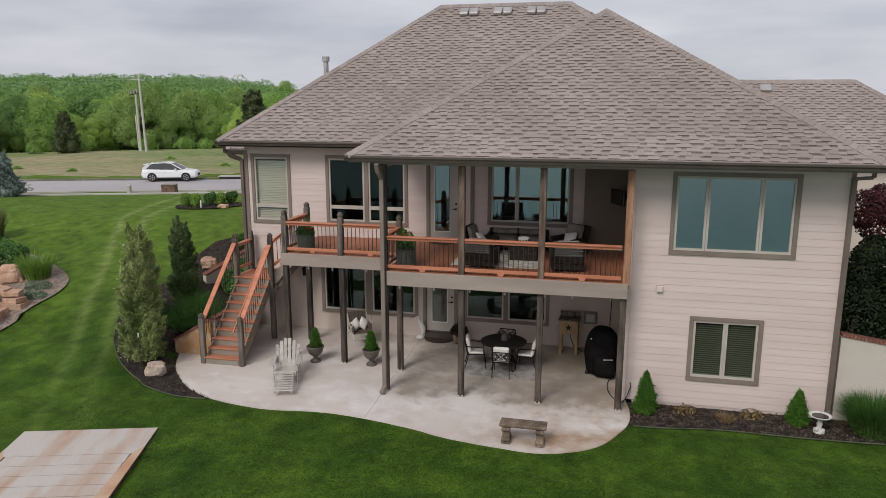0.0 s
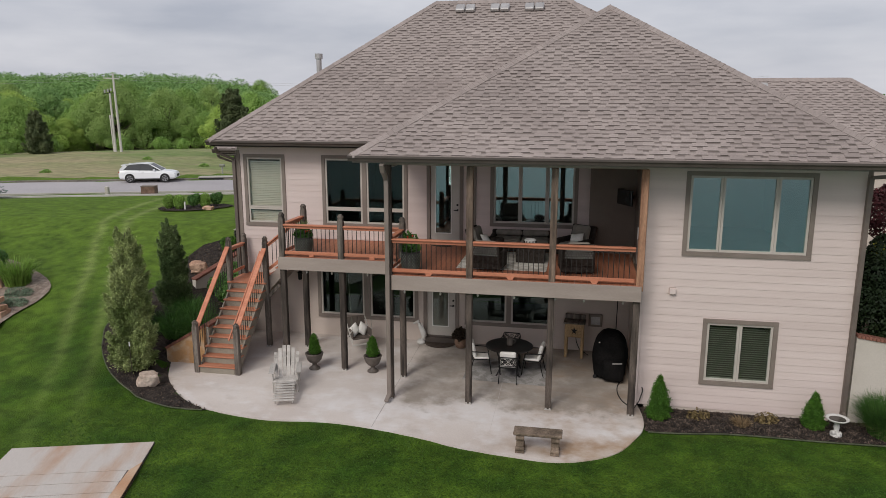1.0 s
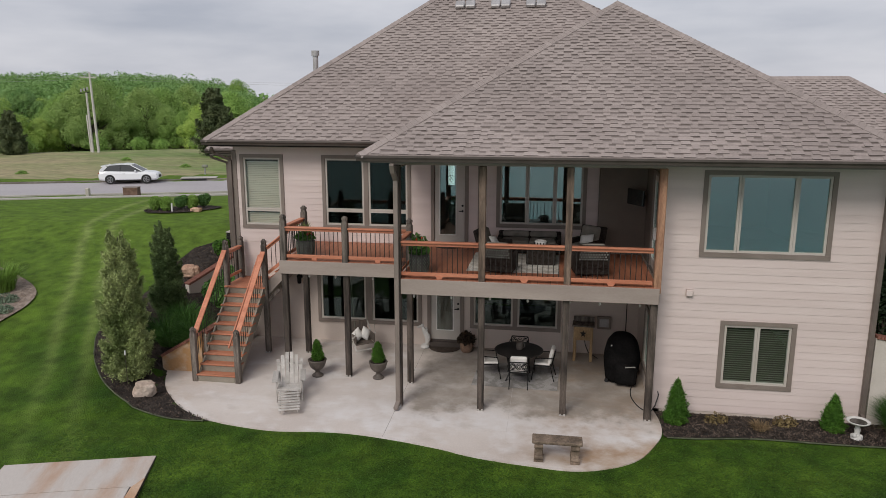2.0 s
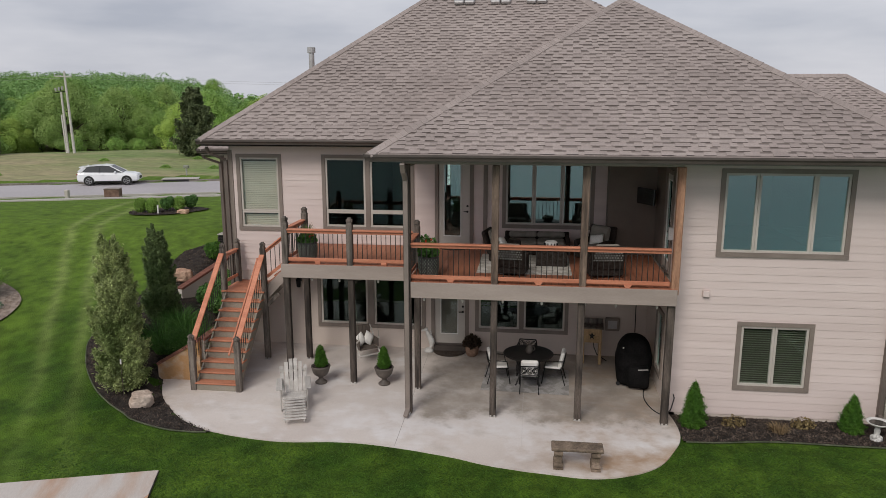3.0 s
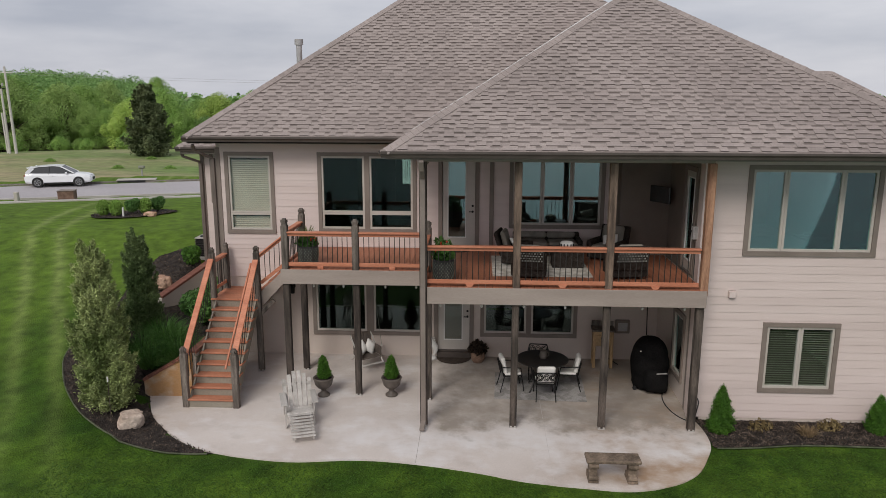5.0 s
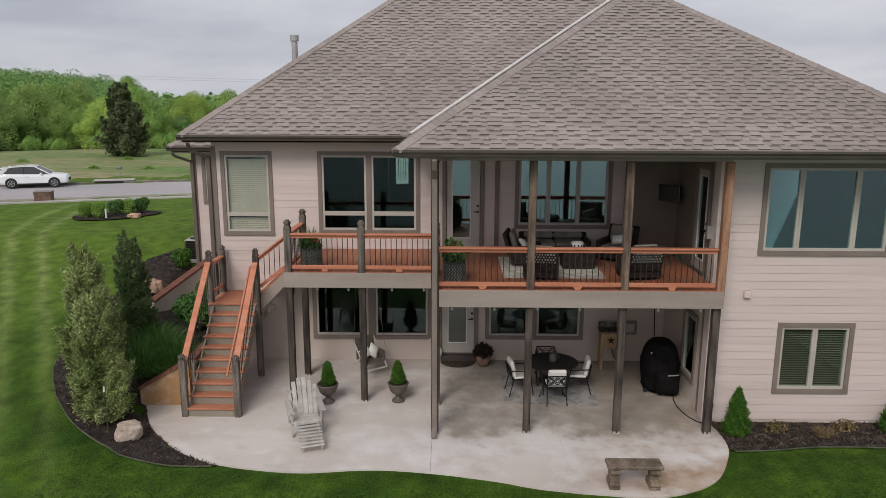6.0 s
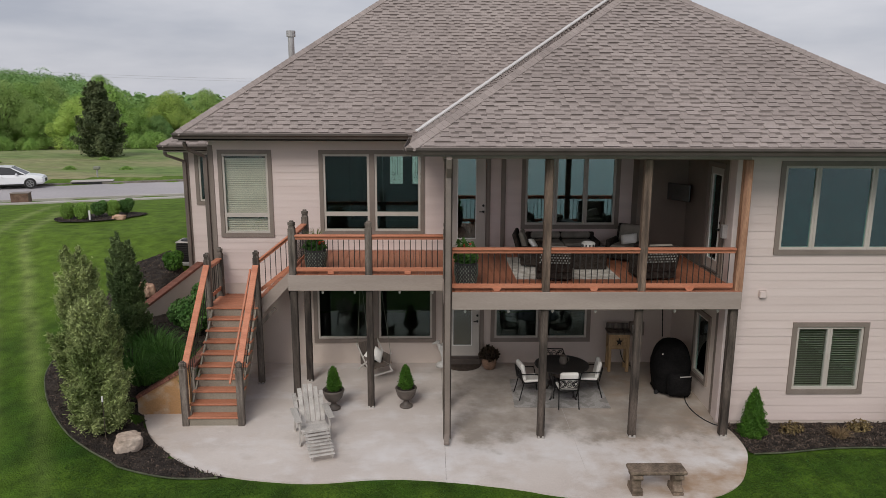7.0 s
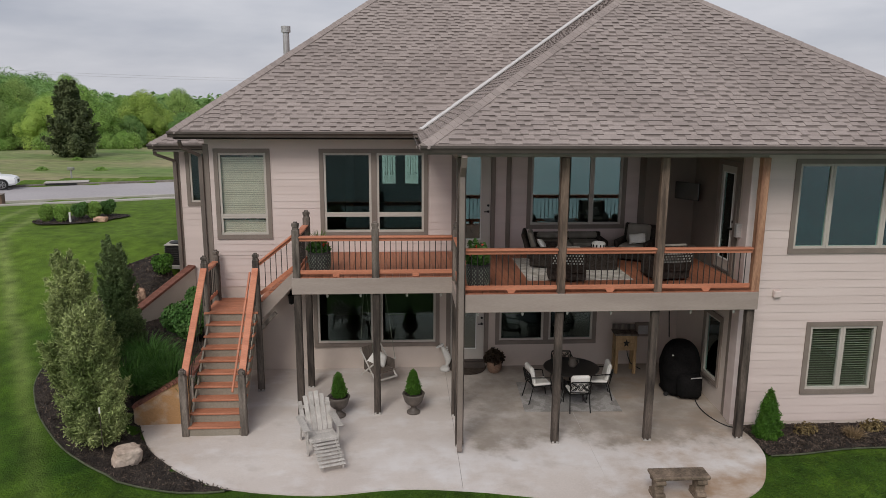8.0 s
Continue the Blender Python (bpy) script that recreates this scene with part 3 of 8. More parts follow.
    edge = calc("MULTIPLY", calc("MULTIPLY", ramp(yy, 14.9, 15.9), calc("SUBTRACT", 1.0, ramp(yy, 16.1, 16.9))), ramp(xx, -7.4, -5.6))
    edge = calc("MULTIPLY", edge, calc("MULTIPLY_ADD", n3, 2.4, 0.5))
    for mask, colour in ((edge, (0.73, 0.70, 0.69)), (dark_zone, (0.295, 0.255, 0.215))):
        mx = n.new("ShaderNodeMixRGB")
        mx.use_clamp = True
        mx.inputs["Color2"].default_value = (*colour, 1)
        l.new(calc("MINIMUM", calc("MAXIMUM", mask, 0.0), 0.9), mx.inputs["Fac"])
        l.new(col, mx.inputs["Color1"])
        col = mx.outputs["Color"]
    l.new(col, bs.inputs["Base Color"])
    return m


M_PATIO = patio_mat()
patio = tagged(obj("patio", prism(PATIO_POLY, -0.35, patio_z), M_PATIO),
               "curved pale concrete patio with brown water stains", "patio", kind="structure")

# stepped concrete pad in the lawn: broad joints across it, rust-stained borders
PAD_M = Matrix(((0.957, 0.291, 0, -12.55), (0.291, -0.957, 0, 12.56), (0, 0, -1, -0.11), (0, 0, 0, 1)))
PAD = [(-9.72, 13.42), (-12.55, 12.56), (-10.7, 6.5), (-7.9, 7.35)]
M_PAD = mat("rust_streaked_concrete", (0.52, 0.475, 0.44), (0.43, 0.275, 0.185), scale=1.1, fine=40, rough=0.8, bump=0.2, fine_amt=0.06, stretch=(1.3, 0.28, 1), lo=0.45, hi=0.66)
M_PADRIM = mat("orange_stained_border", (0.46, 0.26, 0.15), (0.55, 0.40, 0.29), scale=1.4, fine=40, rough=0.85, bump=0.2, fine_amt=0.1)
pad = tagged(obj("pad", box(0.0, 2.955, 0.0, 6.4, 0.012, 0.45), mat("dark_slab_joint", (0.07, 0.06, 0.055), (0.11, 0.095, 0.085), scale=3, fine=40, rough=0.9, bump=0.2), m=PAD_M), "pale concrete pad with joints and rust-orange borders on the lawn", "concrete pad", kind="structure")
v = 0.0
for depth in (1.22, 0.42, 0.41, 0.42, 0.41, 0.42, 0.42, 0.42, 0.42, 0.42, 0.42, 0.42):
    inset = 0.0 if v == 0 else 0.16 + 0.03 * min(v, 3.0)
    part("slab", box(inset + 0.006, 2.955 - inset - 0.006, v + 0.006, v + depth - 0.020, -0.004, 0.1, None, 0.004), M_PAD, pad)
    v += depth
for s0 in (0.0, 2.955):
    bm = bmesh.new()
    q = 1 if s0 == 0 else -1
    vs = [bm.verts.new((s0 + q * a, b, z)) for z in (-0.006, 0.1) for a, b in ((0.0, 0.9), (0.17, 1.235), (0.50, 6.38), (0.0, 6.38))]
    for f in ((0, 1, 2, 3), (4, 5, 6, 7), (0, 1, 5, 4), (1, 2, 6, 5), (2, 3, 7, 6), (3, 0, 4, 7)):
        bm.faces.new([vs[k] for k in f])
    bmesh.ops.recalc_face_normals(bm, faces=bm.faces)
    part("border", bm, M_PADRIM, pad, "rust-orange stained border strip")

# saw-cut joints in the slab
for (x0, y0), (x1, y1) in (((-5.26, 14.9), (-5.26, 20.3)), ((-2.6, 14.3), (-2.6, 20.3))):
    part("joint", bar((x0, y0, patio_z(x0, y0) + 0.0), (x1, y1, patio_z(x1, y1) + 0.0), 0.006, 0.005), M_TRIM if x0 < -5 else M_CONCRETE, patio, "saw-cut joint")

# ---- the house ----
house = thing("house", "two-storey beige lap-sided house with brown trim and hipped shingle roof", "house", pose(-2.8, 20.4, 0))
HO = Vector((-2.8, 20.4, 0))


def hpart(name, bm, material, label="", parent=None, smooth=False):
    """A part of the house, from world coordinates."""
    if parent is None:
        bmesh.ops.translate(bm, verts=bm.verts, vec=-HO)
    return part(name, bm, material, parent or house, label, smooth=smooth)


def wall_bm(a0, a1, z0, z1, face, depth, holes, axis="x"):
    """A wall from a0 to a1 along x (or y), its outer face at 'face', 'depth' thick (sign gives the side), with holes (a0, a1, z0, z1)."""
    bm = bmesh.new()
    xs = sorted({a0, a1, *[h[k] for h in holes for k in (0, 1)]})
    zs = sorted({z0, z1, *[h[k] for h in holes for k in (2, 3)]})
    memo = {}

    def v(i, k, d):
        if (i, k, d) not in memo:
            f = face + depth * d
            memo[i, k, d] = bm.verts.new((xs[i], f, zs[k]) if axis == "x" else (f, xs[i], zs[k]))
        return memo[i, k, d]

    def solid(i, k):
        if not (0 <= i < len(xs) - 1 and 0 <= k < len(zs) - 1):
            return False
        a, z = (xs[i] + xs[i + 1]) / 2, (zs[k] + zs[k + 1]) / 2
        return not any(h[0] < a < h[1] and h[2] < z < h[3] for h in holes)

    for i in range(len(xs) - 1):
        for k in range(len(zs) - 1):
            if not solid(i, k):
                continue
            for d in (0, 1):
                bm.faces.new((v(i, k, d), v(i + 1, k, d), v(i + 1, k + 1, d), v(i, k + 1, d)))
            for (di, dk), (p, q) in (((-1, 0), ((i, k), (i, k + 1))), ((1, 0), ((i + 1, k), (i + 1, k + 1))), ((0, -1), ((i, k), (i + 1, k))), ((0, 1), ((i, k + 1), (i + 1, k + 1)))):
                if not solid(i + di, k + dk):
                    bm.faces.new((v(*p, 0), v(*q, 0), v(*q, 1), v(*p, 1)))
    bmesh.ops.recalc_face_normals(bm, faces=bm.faces)
    return bm


# openings: x0, x1, z0, z1 of the rough hole (inside the trim)
WIN_UL = (-10.58, -9.51, 3.59, 5.50)
WIN_UC = (-8.14, -5.80, 3.64, 5.50)
DOOR_U = (-5.02, -4.16, 3.16, 5.60)
WIN_UP = (-3.18, -0.98, 3.80, 5.54)
WIN_LL = (-8.38, -5.51, 0.84, 2.36)
DOOR_L = (-5.13, -4.27, 0.33, 2.38)
WIN_LM = (-3.88, -1.55, 0.85, 2.36)
WIN_RU = (1.61, 4.11, 3.845, 5.535)
WIN_RL = (2.19, 3.59, 0.79, 2.155)
WIN_SIDE = (-12.12, -11.42, 3.95, 5.30)
WIN_UL, WIN_UC, WIN_UP, WIN_LL, WIN_LM, WIN_RU, WIN_RL, WIN_SIDE = [
    (a - 0.017, b + 0.017, c - 0.017, d + 0.017) for a, b, c, d in (WIN_UL, WIN_UC, WIN_UP, WIN_LL, WIN_LM, WIN_RU, WIN_RL, WIN_SIDE)]
SWIN = (17.92, 18.66, 0.62, 2.05)
SDOOR = (17.74, 18.50, 3.16, 5.42)

W = 20.35
main_wall = hpart("wall", wall_bm(-10.9, 0.66, 0.0, 5.96, W, 0.2, [WIN_UL, WIN_UC, DOOR_U, WIN_UP, WIN_LL, DOOR_L, WIN_LM]), M_STUCCO, "beige stuccoed wall, lap-sided above")
wing_wall = hpart("wall", wall_bm(0.66, 5.25, -0.3, 5.9, 17.09, 0.2, [WIN_RU, WIN_RL]), M_STUCCO, "beige lap-sided wall")
hpart("wall", wall_bm(17.09, W - 0.002, -0.2, 5.9, 0.66, 0.2, [SWIN, SDOOR], "y"), M_STUCCO)
wing_right = hpart("wall", wall_bm(17.29, 33, -0.3, 5.9, 5.25, -0.2, [], "y"), M_STUCCO)
left_wall = hpart("wall", wall_bm(W + 0.2, 23.4, 0.0, 5.9, -10.9, 0.2, [], "y"), M_STUCCO)
side_wall = hpart("wall", wall_bm(-12.5, -10.9, 0.5, 5.6, 23.4, 0.2, [WIN_SIDE]), M_STUCCO)
hpart("wall", wall_bm(23.6, 33, 0.5, 5.6, -12.5, 0.2, [], "y"), M_STUCCO)
hpart("wall", wall_bm(-12.5, 11.9, 0.5, 5.6, 33.0, 0.2, []), M_STUCCO)
hpart("wall", wall_bm(5.25, 11.9, 0.5, 5.3, 26.2, 0.2, []), M_STUCCO)
hpart("wall", wall_bm(26.4, 33, 0.5, 5.3, 11.9, -0.2, [], "y"), M_STUCCO)
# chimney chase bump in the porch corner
# panel and chase are painted dark to carry the porch corner's shade
hpart("wall_panel", wall_bm(17.56, 19.858, 3.135, 5.795, 0.655, -0.012, [(SDOOR[0] - 0.102, SDOOR[1] + 0.102, 3.1, SDOOR[3] + 0.102)], "y"), M_TAUPE, "porch wall panel, its taupe darkened for shade")
chase = hpart("chase", box(-0.55, 0.658, 19.86, W - 0.002, 3.12, 5.795), M_TAUPE, "boxed-out corner, its taupe darkened for shade")

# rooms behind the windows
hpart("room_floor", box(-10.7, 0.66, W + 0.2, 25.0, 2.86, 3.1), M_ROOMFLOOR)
# added pale floor and back lining lighten what shows through the wing window
hpart("room_floor", box(0.88, 5.05, 17.29, 25.0, 2.86, 3.1), M_STUCCO, "pale floor added to lighten the window")
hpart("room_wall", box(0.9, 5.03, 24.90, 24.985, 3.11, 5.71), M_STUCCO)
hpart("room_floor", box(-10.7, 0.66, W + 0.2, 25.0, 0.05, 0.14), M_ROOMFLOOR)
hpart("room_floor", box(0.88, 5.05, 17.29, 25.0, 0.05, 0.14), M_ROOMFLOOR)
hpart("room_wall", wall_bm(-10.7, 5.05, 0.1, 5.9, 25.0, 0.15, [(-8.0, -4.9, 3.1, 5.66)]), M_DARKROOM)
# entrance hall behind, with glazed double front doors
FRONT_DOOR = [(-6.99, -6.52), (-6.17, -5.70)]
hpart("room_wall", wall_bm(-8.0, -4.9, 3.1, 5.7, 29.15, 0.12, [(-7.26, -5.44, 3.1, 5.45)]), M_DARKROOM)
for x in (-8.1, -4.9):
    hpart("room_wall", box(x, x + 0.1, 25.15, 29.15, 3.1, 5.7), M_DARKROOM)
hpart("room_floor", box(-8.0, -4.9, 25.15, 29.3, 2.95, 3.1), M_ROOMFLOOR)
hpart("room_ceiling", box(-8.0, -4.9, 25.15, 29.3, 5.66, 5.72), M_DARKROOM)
front_door = hpart("front_door", wall_bm(-7.25, -5.45, 3.11, 5.44, 29.18, 0.05, [(a, b, 3.78, 5.26) for a, b in FRONT_DOOR]), M_GUTTER, "dark double front door with scrolled glass panels")
for a, b in FRONT_DOOR:
    part("pane", box(a, b, 29.20, 29.205, 3.78, 5.26), M_GLASSCLEAR, front_door, m=Matrix.Translation(-HO)).visible_shadow = False
    bm = bmesh.new()
    c = (a + b) / 2
    for k in (-0.13, -0.045, 0.045, 0.13):
        rod((c + k, 29.17, 4.1), (c + k, 29.17, 5.26), 0.008, None, bm, 5)
    for sx in (-1, 1):
        for q in range(2):
            tube([(c + sx * (0.105 + 0.075 * math.cos(th) * (1 - th / 9)), 29.17, 3.97 + 0.16 * q + 0.075 * math.sin(th) * (1 - th / 9)) for th in np.arange(0, 6.3, 0.5)], 0.008, bm, 5)
    part("scroll", bm, M_IRON, front_door, "black iron scrollwork", Matrix.Translation(-HO))
sky_card = bpy.data.materials.new("pale_day_outside")
sky_card.use_nodes = True
sky_card.node_tree.nodes["Principled BSDF"].inputs["Emission Color"].default_value = (0.75, 0.88, 0.85, 1)
sky_card.node_tree.nodes["Principled BSDF"].inputs["Emission Strength"].default_value = 0.55
tagged(obj("backdrop", box(-7.3, -5.4, 29.5, 29.51, 3.1, 5.6), sky_card), "pale daylight outside the front door", "backdrop", kind="structure")
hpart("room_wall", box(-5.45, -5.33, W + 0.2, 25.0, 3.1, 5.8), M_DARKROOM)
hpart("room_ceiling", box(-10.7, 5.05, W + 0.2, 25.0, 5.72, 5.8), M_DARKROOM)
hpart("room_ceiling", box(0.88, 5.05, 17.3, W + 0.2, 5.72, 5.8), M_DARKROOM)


def window(x0, x1, z0, z1, cols, transom=None, m=None, trim=0.098, blind=None, gap=0.0, glass=None):
    """A window in local coordinates: the wall's face lies at y = 0, outside is -y. cols: shares of the width. transom: height of a cross bar."""
    t = trim
    bm = bmesh.new()
    box(x0 - t, x1 + t, -0.045, 0.02, z1, z1 + t, bm)
    box(x0 - t, x1 + t, -0.05, 0.02, z0 - t, z0, bm)
    box(x0 - t, x0, -0.04, 0.02, z0, z1, bm)
    box(x1, x1 + t, -0.04, 0.02, z0, z1, bm)
    win = part("window", bm, M_TRIM, house, "window with brown trim and tan sash", m)
    tot, x = sum(cols), x0
    for k, c in enumerate(cols):
        w = (x1 - x0 - gap * (len(cols) - 1)) * c / tot
        a, b = x + 0.003, x + w - 0.003
        x += w
        if gap and k + 1 < len(cols):
            part("mullion", box(x, x + gap, -0.038, 0.06, z0, z1), M_TRIM, win)
            x += gap
        rows = [(z0 + 0.003, z1 - 0.003)] if transom is None else [(z0 + 0.003, transom - 0.002), (transom + 0.002, z1 - 0.003)]
        for p, q in rows:
            f = 0.05
            bm = bmesh.new()
            box(a, b, -0.015, 0.06, q - f, q, bm)
            box(a, b, -0.015, 0.06, p, p + f, bm)
            box(a, a + f, -0.015, 0.06, p + f, q - f, bm)
            box(b - f, b, -0.015, 0.06, p + f, q - f, bm)
            part("sash", bm, M_FRAME, win)
            g = part("pane", box(a + f, b - f, 0.02, 0.028, p + f, q - f), glass or M_GLASS, win)
            g.visible_shadow = False
            if blind:
                n = int((q - p - 0.1) / 0.052)
                bm = bmesh.new()
                for i in range(n):
                    z = p + 0.06 + 0.052 * i
                    r = bmesh.ops.create_cube(bm, size=1.0)
                    bmesh.ops.transform(bm, verts=r["verts"], matrix=Matrix.Translation(((a + b) / 2, 0.085, z)) @ Matrix.Rotation(radians(-72 if blind is M_BLIND else 8), 4, "X")
                                        @ Matrix.Diagonal((b - a - 2 * f, 0.05 if blind is M_BLIND else 0.038, 0.003, 1)))
                part("blind", bm, blind, win, "closed horizontal slat blind")
    return win


def at_house(x, y, z, rz=0):
    return Matrix.Translation(-HO) @ pose(x, y, z, 0, 0, rz)


FRONT = at_house(0, W, 0)
WINGF = at_house(0, 17.09, 0)
window(*WIN_UL, [1], 4.02, FRONT, blind=M_BLIND, glass=M_GLASSCLEAR)
window(*WIN_UC, [1, 1], 4.05, FRONT, gap=0.13, glass=M_GLASSDEEP)
window(*WIN_UP, [1, 1, 1], None, FRONT)
window(*WIN_LL, [1, 1], None, FRONT, gap=0.19, glass=M_GLASSDARK)
window(*WIN_LM, [1, 1], None, FRONT, gap=0.13, glass=M_GLASSDARK)
window(*WIN_RU, [0.68, 1.13, 0.68], None, WINGF)
window(*WIN_RL, [1, 1], None, WINGF, blind=M_BLINDDK, glass=M_GLASSCLEAR)
window(*WIN_SIDE, [1], None, at_house(0, 23.4, 0), glass=M_GLASSDARK)
# on the wing's inner wall the outside is -x: local x runs along -y
INNER = at_house(0.66, 0, 0, -90)
window(-SWIN[1], -SWIN[0], SWIN[2], SWIN[3], [1], None, INNER)


def door(x0, x1, z0, z1, m, glass, label, trim=0.1, shade=None):
    """A glazed door in local coordinates, the wall's face at y = 0."""
    bm = bmesh.new()
    box(x0 - trim, x1 + trim, -0.04, 0.03, z1, z1 + trim, bm)
    box(x0 - trim, x0, -0.036, 0.03, z0, z1, bm)
    box(x1, x1 + trim, -0.036, 0.03, z0, z1, bm)
    d = part("door", bm, M_TRIM, house, label, m)
    g0, g1, h0, h1 = glass
    bm = bmesh.new()
    a, b = x0 + 0.01, x1 - 0.01
    box(a, g0, 0.0, 0.045, z0 + 0.02, z1 - 0.01, bm)
    box(g1, b, 0.0, 0.045, z0 + 0.02, z1 - 0.01, bm)
    box(g0, g1, 0.0, 0.045, z0 + 0.02, h0, bm)
    box(g0, g1, 0.0, 0.045, h1, z1 - 0.01, bm)
    part("leaf", bm, M_DOOR, d, "off-white door leaf")
    bm = bmesh.new()
    w = 0.022
    box(g0, g1, -0.012, 0.012, h0, h0 + w, bm)
    box(g0, g1, -0.012, 0.012, h1 - w, h1, bm)
    box(g0, g0 + w, -0.012, 0.012, h0 + w, h1 - w, bm)
    box(g1 - w, g1, -0.012, 0.012, h0 + w, h1 - w, bm)
    part("glazing_bead", bm, M_WHITE, d)
    g = part("pane", box(g0 + w, g1 - w, 0.016, 0.024, h0 + w, h1 - w), M_GLASSCLEAR if shade else M_GLASS, d)
    if shade:
        part("shade", box(g0 + w, g1 - w, 0.03, 0.036, h0 + w, h1 - w), shade, d, "drawn taupe shade behind the glass")
    g.visible_shadow = False
    hz = z0 + 0.95
    bm = rod((x1 - 0.07, -0.001, hz), (x1 - 0.07, -0.05, hz), 0.028, seg=12)
    box(x1 - 0.17, x1 - 0.06, -0.062, -0.045, hz - 0.012, hz + 0.012, bm)
    part("handle", bm, M_IRON, d, "black lever handle")
    part("deadbolt", rod((x1 - 0.07, 0.001, hz + 0.15), (x1 - 0.07, -0.022, hz + 0.15), 0.03, seg=12), M_IRON, d)
    part("threshold", box(x0, x1, -0.06, 0.05, z0 - 0.02, z0 + 0.02, None, 0.006), M_GUTTER, d)
    return d


door(*DOOR_U, FRONT, (-4.88, -4.40, 3.42, 5.46), "off-white door with a full glass pane")
door(*DOOR_L, FRONT, (-4.97, -4.47, 0.62, 2.22), "off-white patio door with a full glass pane", shade=M_TAUPE)
door(-SDOOR[1], -SDOOR[0], SDOOR[2], SDOOR[3], INNER, (-18.38, -17.88, 3.40, 5.28), "off-white porch side door with glass")
# trim boards on the corners
for x0, x1, y0, y1, z0, z1 in ((-10.93, -10.80, W - 0.035, W + 0.12, 1.0, 5.72), (0.60, 0.70, 17.05, 17.19, 0.02, 5.72), (5.18, 5.285, 17.055, 17.19, 0.0, 5.72),
                               (-12.53, -12.40, 23.365, 23.5, 1.2, 5.5), (-3.80, -3.69, W - 0.05, W, 3.13, 5.78)):
    hpart("corner_trim", box(x0, x1, y0, y1, z0, z1, None, 0.006), M_TRIM if x0 != 0.60 else M_SIDING)
hpart("corner_trim", box(0.628, 0.658, 17.195, 17.42, 0.02, 5.74, None, 0.004), M_SIDING)
hpart("corner_trim", box(0.634, 0.658, 17.43, 17.55, 0.02, 2.76, None, 0.004), M_TRIM)
hpart("frieze_board", box(-10.8, -5.3, W - 0.03, W, 5.64, 5.868), M_SIDING)
hpart("frieze_board", box(0.7, 5.18, 17.06, 17.09, 5.64, 5.86), M_SIDING)

# ---- roofs ----
PP, PM = 0.654, 0.755
PE = 5.98


def zp_front(x, y): return PE + PP * (y - 15.95)
def zp_left(x, y): return PE + PP * (x + 5.95)
def zp_right(x, y): return PE + PP * (5.55 - x)
def zm_front(x, y): return 6.05 + PM * (y - 19.70)
def zm_left(x, y): return 6.05 + 0.79 * (x + 11.45)
def zm_right(x, y): return 6.05 + 0.79 * (4.13 - x)
def zs_front(x, y): return 5.58 + 0.6 * (y - 22.85)
def zs_left(x, y): return 5.58 + 0.6 * (x + 12.98)
def zr_front(x, y): return 5.32 + 0.72 * (y - 25.72)
def zr_right(x, y): return 5.32 + 0.72 * (12.30 - x)


RZ = 6.05 + PM * (25.52 - 19.70)
VX = -0.20
VY = 19.70 + (PE + PP * 5.75 - 6.05) / PM
VB = -5.95 + (6.05 - PE) / PP
# each slope: plan outline (first edge is the eave), height, upslope direction in plan
SLOPES = [
    ([(-5.95, 15.95), (5.55, 15.95), (-0.20, 21.70)], zp_front, (0, 1), PP),
    ([(-5.95, 19.70), (-5.95, 15.95), (-0.20, 21.70), (VX, VY), (VB, 19.70)], zp_left, (1, 0), PP),
    ([(5.55, 15.95), (5.55, 25.5), (-0.20, 25.5), (-0.20, 21.70)], zp_right, (-1, 0), PP),
    ([(-11.45, 19.70), (VB, 19.70), (VX, VY), (-1.38, 25.52), (-5.88, 25.52)], zm_front, (0, 1), PM),
    ([(-11.45, 31.34), (-11.45, 19.70), (-5.88, 25.52)], zm_left, (1, 0), 0.79),
    ([(4.13, 23.0), (4.13, 31.3), (-1.38, 25.52), (-0.20, 24.24)], zm_right, (-1, 0), 0.79),
    ([(-12.98, 22.85), (-9.0, 22.85), (-9.0, 25.2), (-10.6, 25.2)], zs_front, (0, 1), 0.6),
    ([(-12.98, 33.4), (-12.98, 22.85), (-10.6, 25.23), (-10.6, 33.4)], zs_left, (1, 0), 0.6),
    ([(1.0, 25.72), (12.30, 25.72), (8.65, 29.37), (1.0, 29.37)], zr_front, (0, 1), 0.72),
    ([(12.30, 25.72), (12.30, 33.0), (8.65, 29.37)], zr_right, (-1, 0), 0.72),
]


def roof_sheet(poly, f):
    bm = bmesh.new()
    hi = [bm.verts.new((x, y, f(x, y))) for x, y in poly]
    lo = [bm.verts.new((x, y, f(x, y) - 0.05)) for x, y in poly]
    bm.faces.new(hi)
    bm.faces.new(list(reversed(lo)))
    for k in range(len(poly)):
        j = (k + 1) % len(poly)
        bm.faces.new((lo[k], lo[j], hi[j], hi[k]))
    bmesh.ops.recalc_face_normals(bm, faces=bm.faces)
    return bm


roof = hpart("roof", roof_sheet(SLOPES[0][0], zp_front), M_SHINGLE, "brown-grey architectural shingle roof")
roofs = [roof] + [hpart("roof", roof_sheet(p, f), M_SHINGLE) for p, f, d, s in SLOPES[1:]]
# back slopes that close the roof
hpart("roof", roof_sheet([(4.13, 31.34), (-11.45, 31.34), (-5.88, 25.52), (-1.38, 25.52)], lambda x, y: RZ - PM * (y - 25.52)), M_SHINGLE)
hpart("roof", roof_sheet([(12.30, 33.02), (1.0, 33.02), (1.0, 29.37), (8.65, 29.37)], lambda x, y: 5.32 + 0.72 * (33.02 - y)), M_SHINGLE)

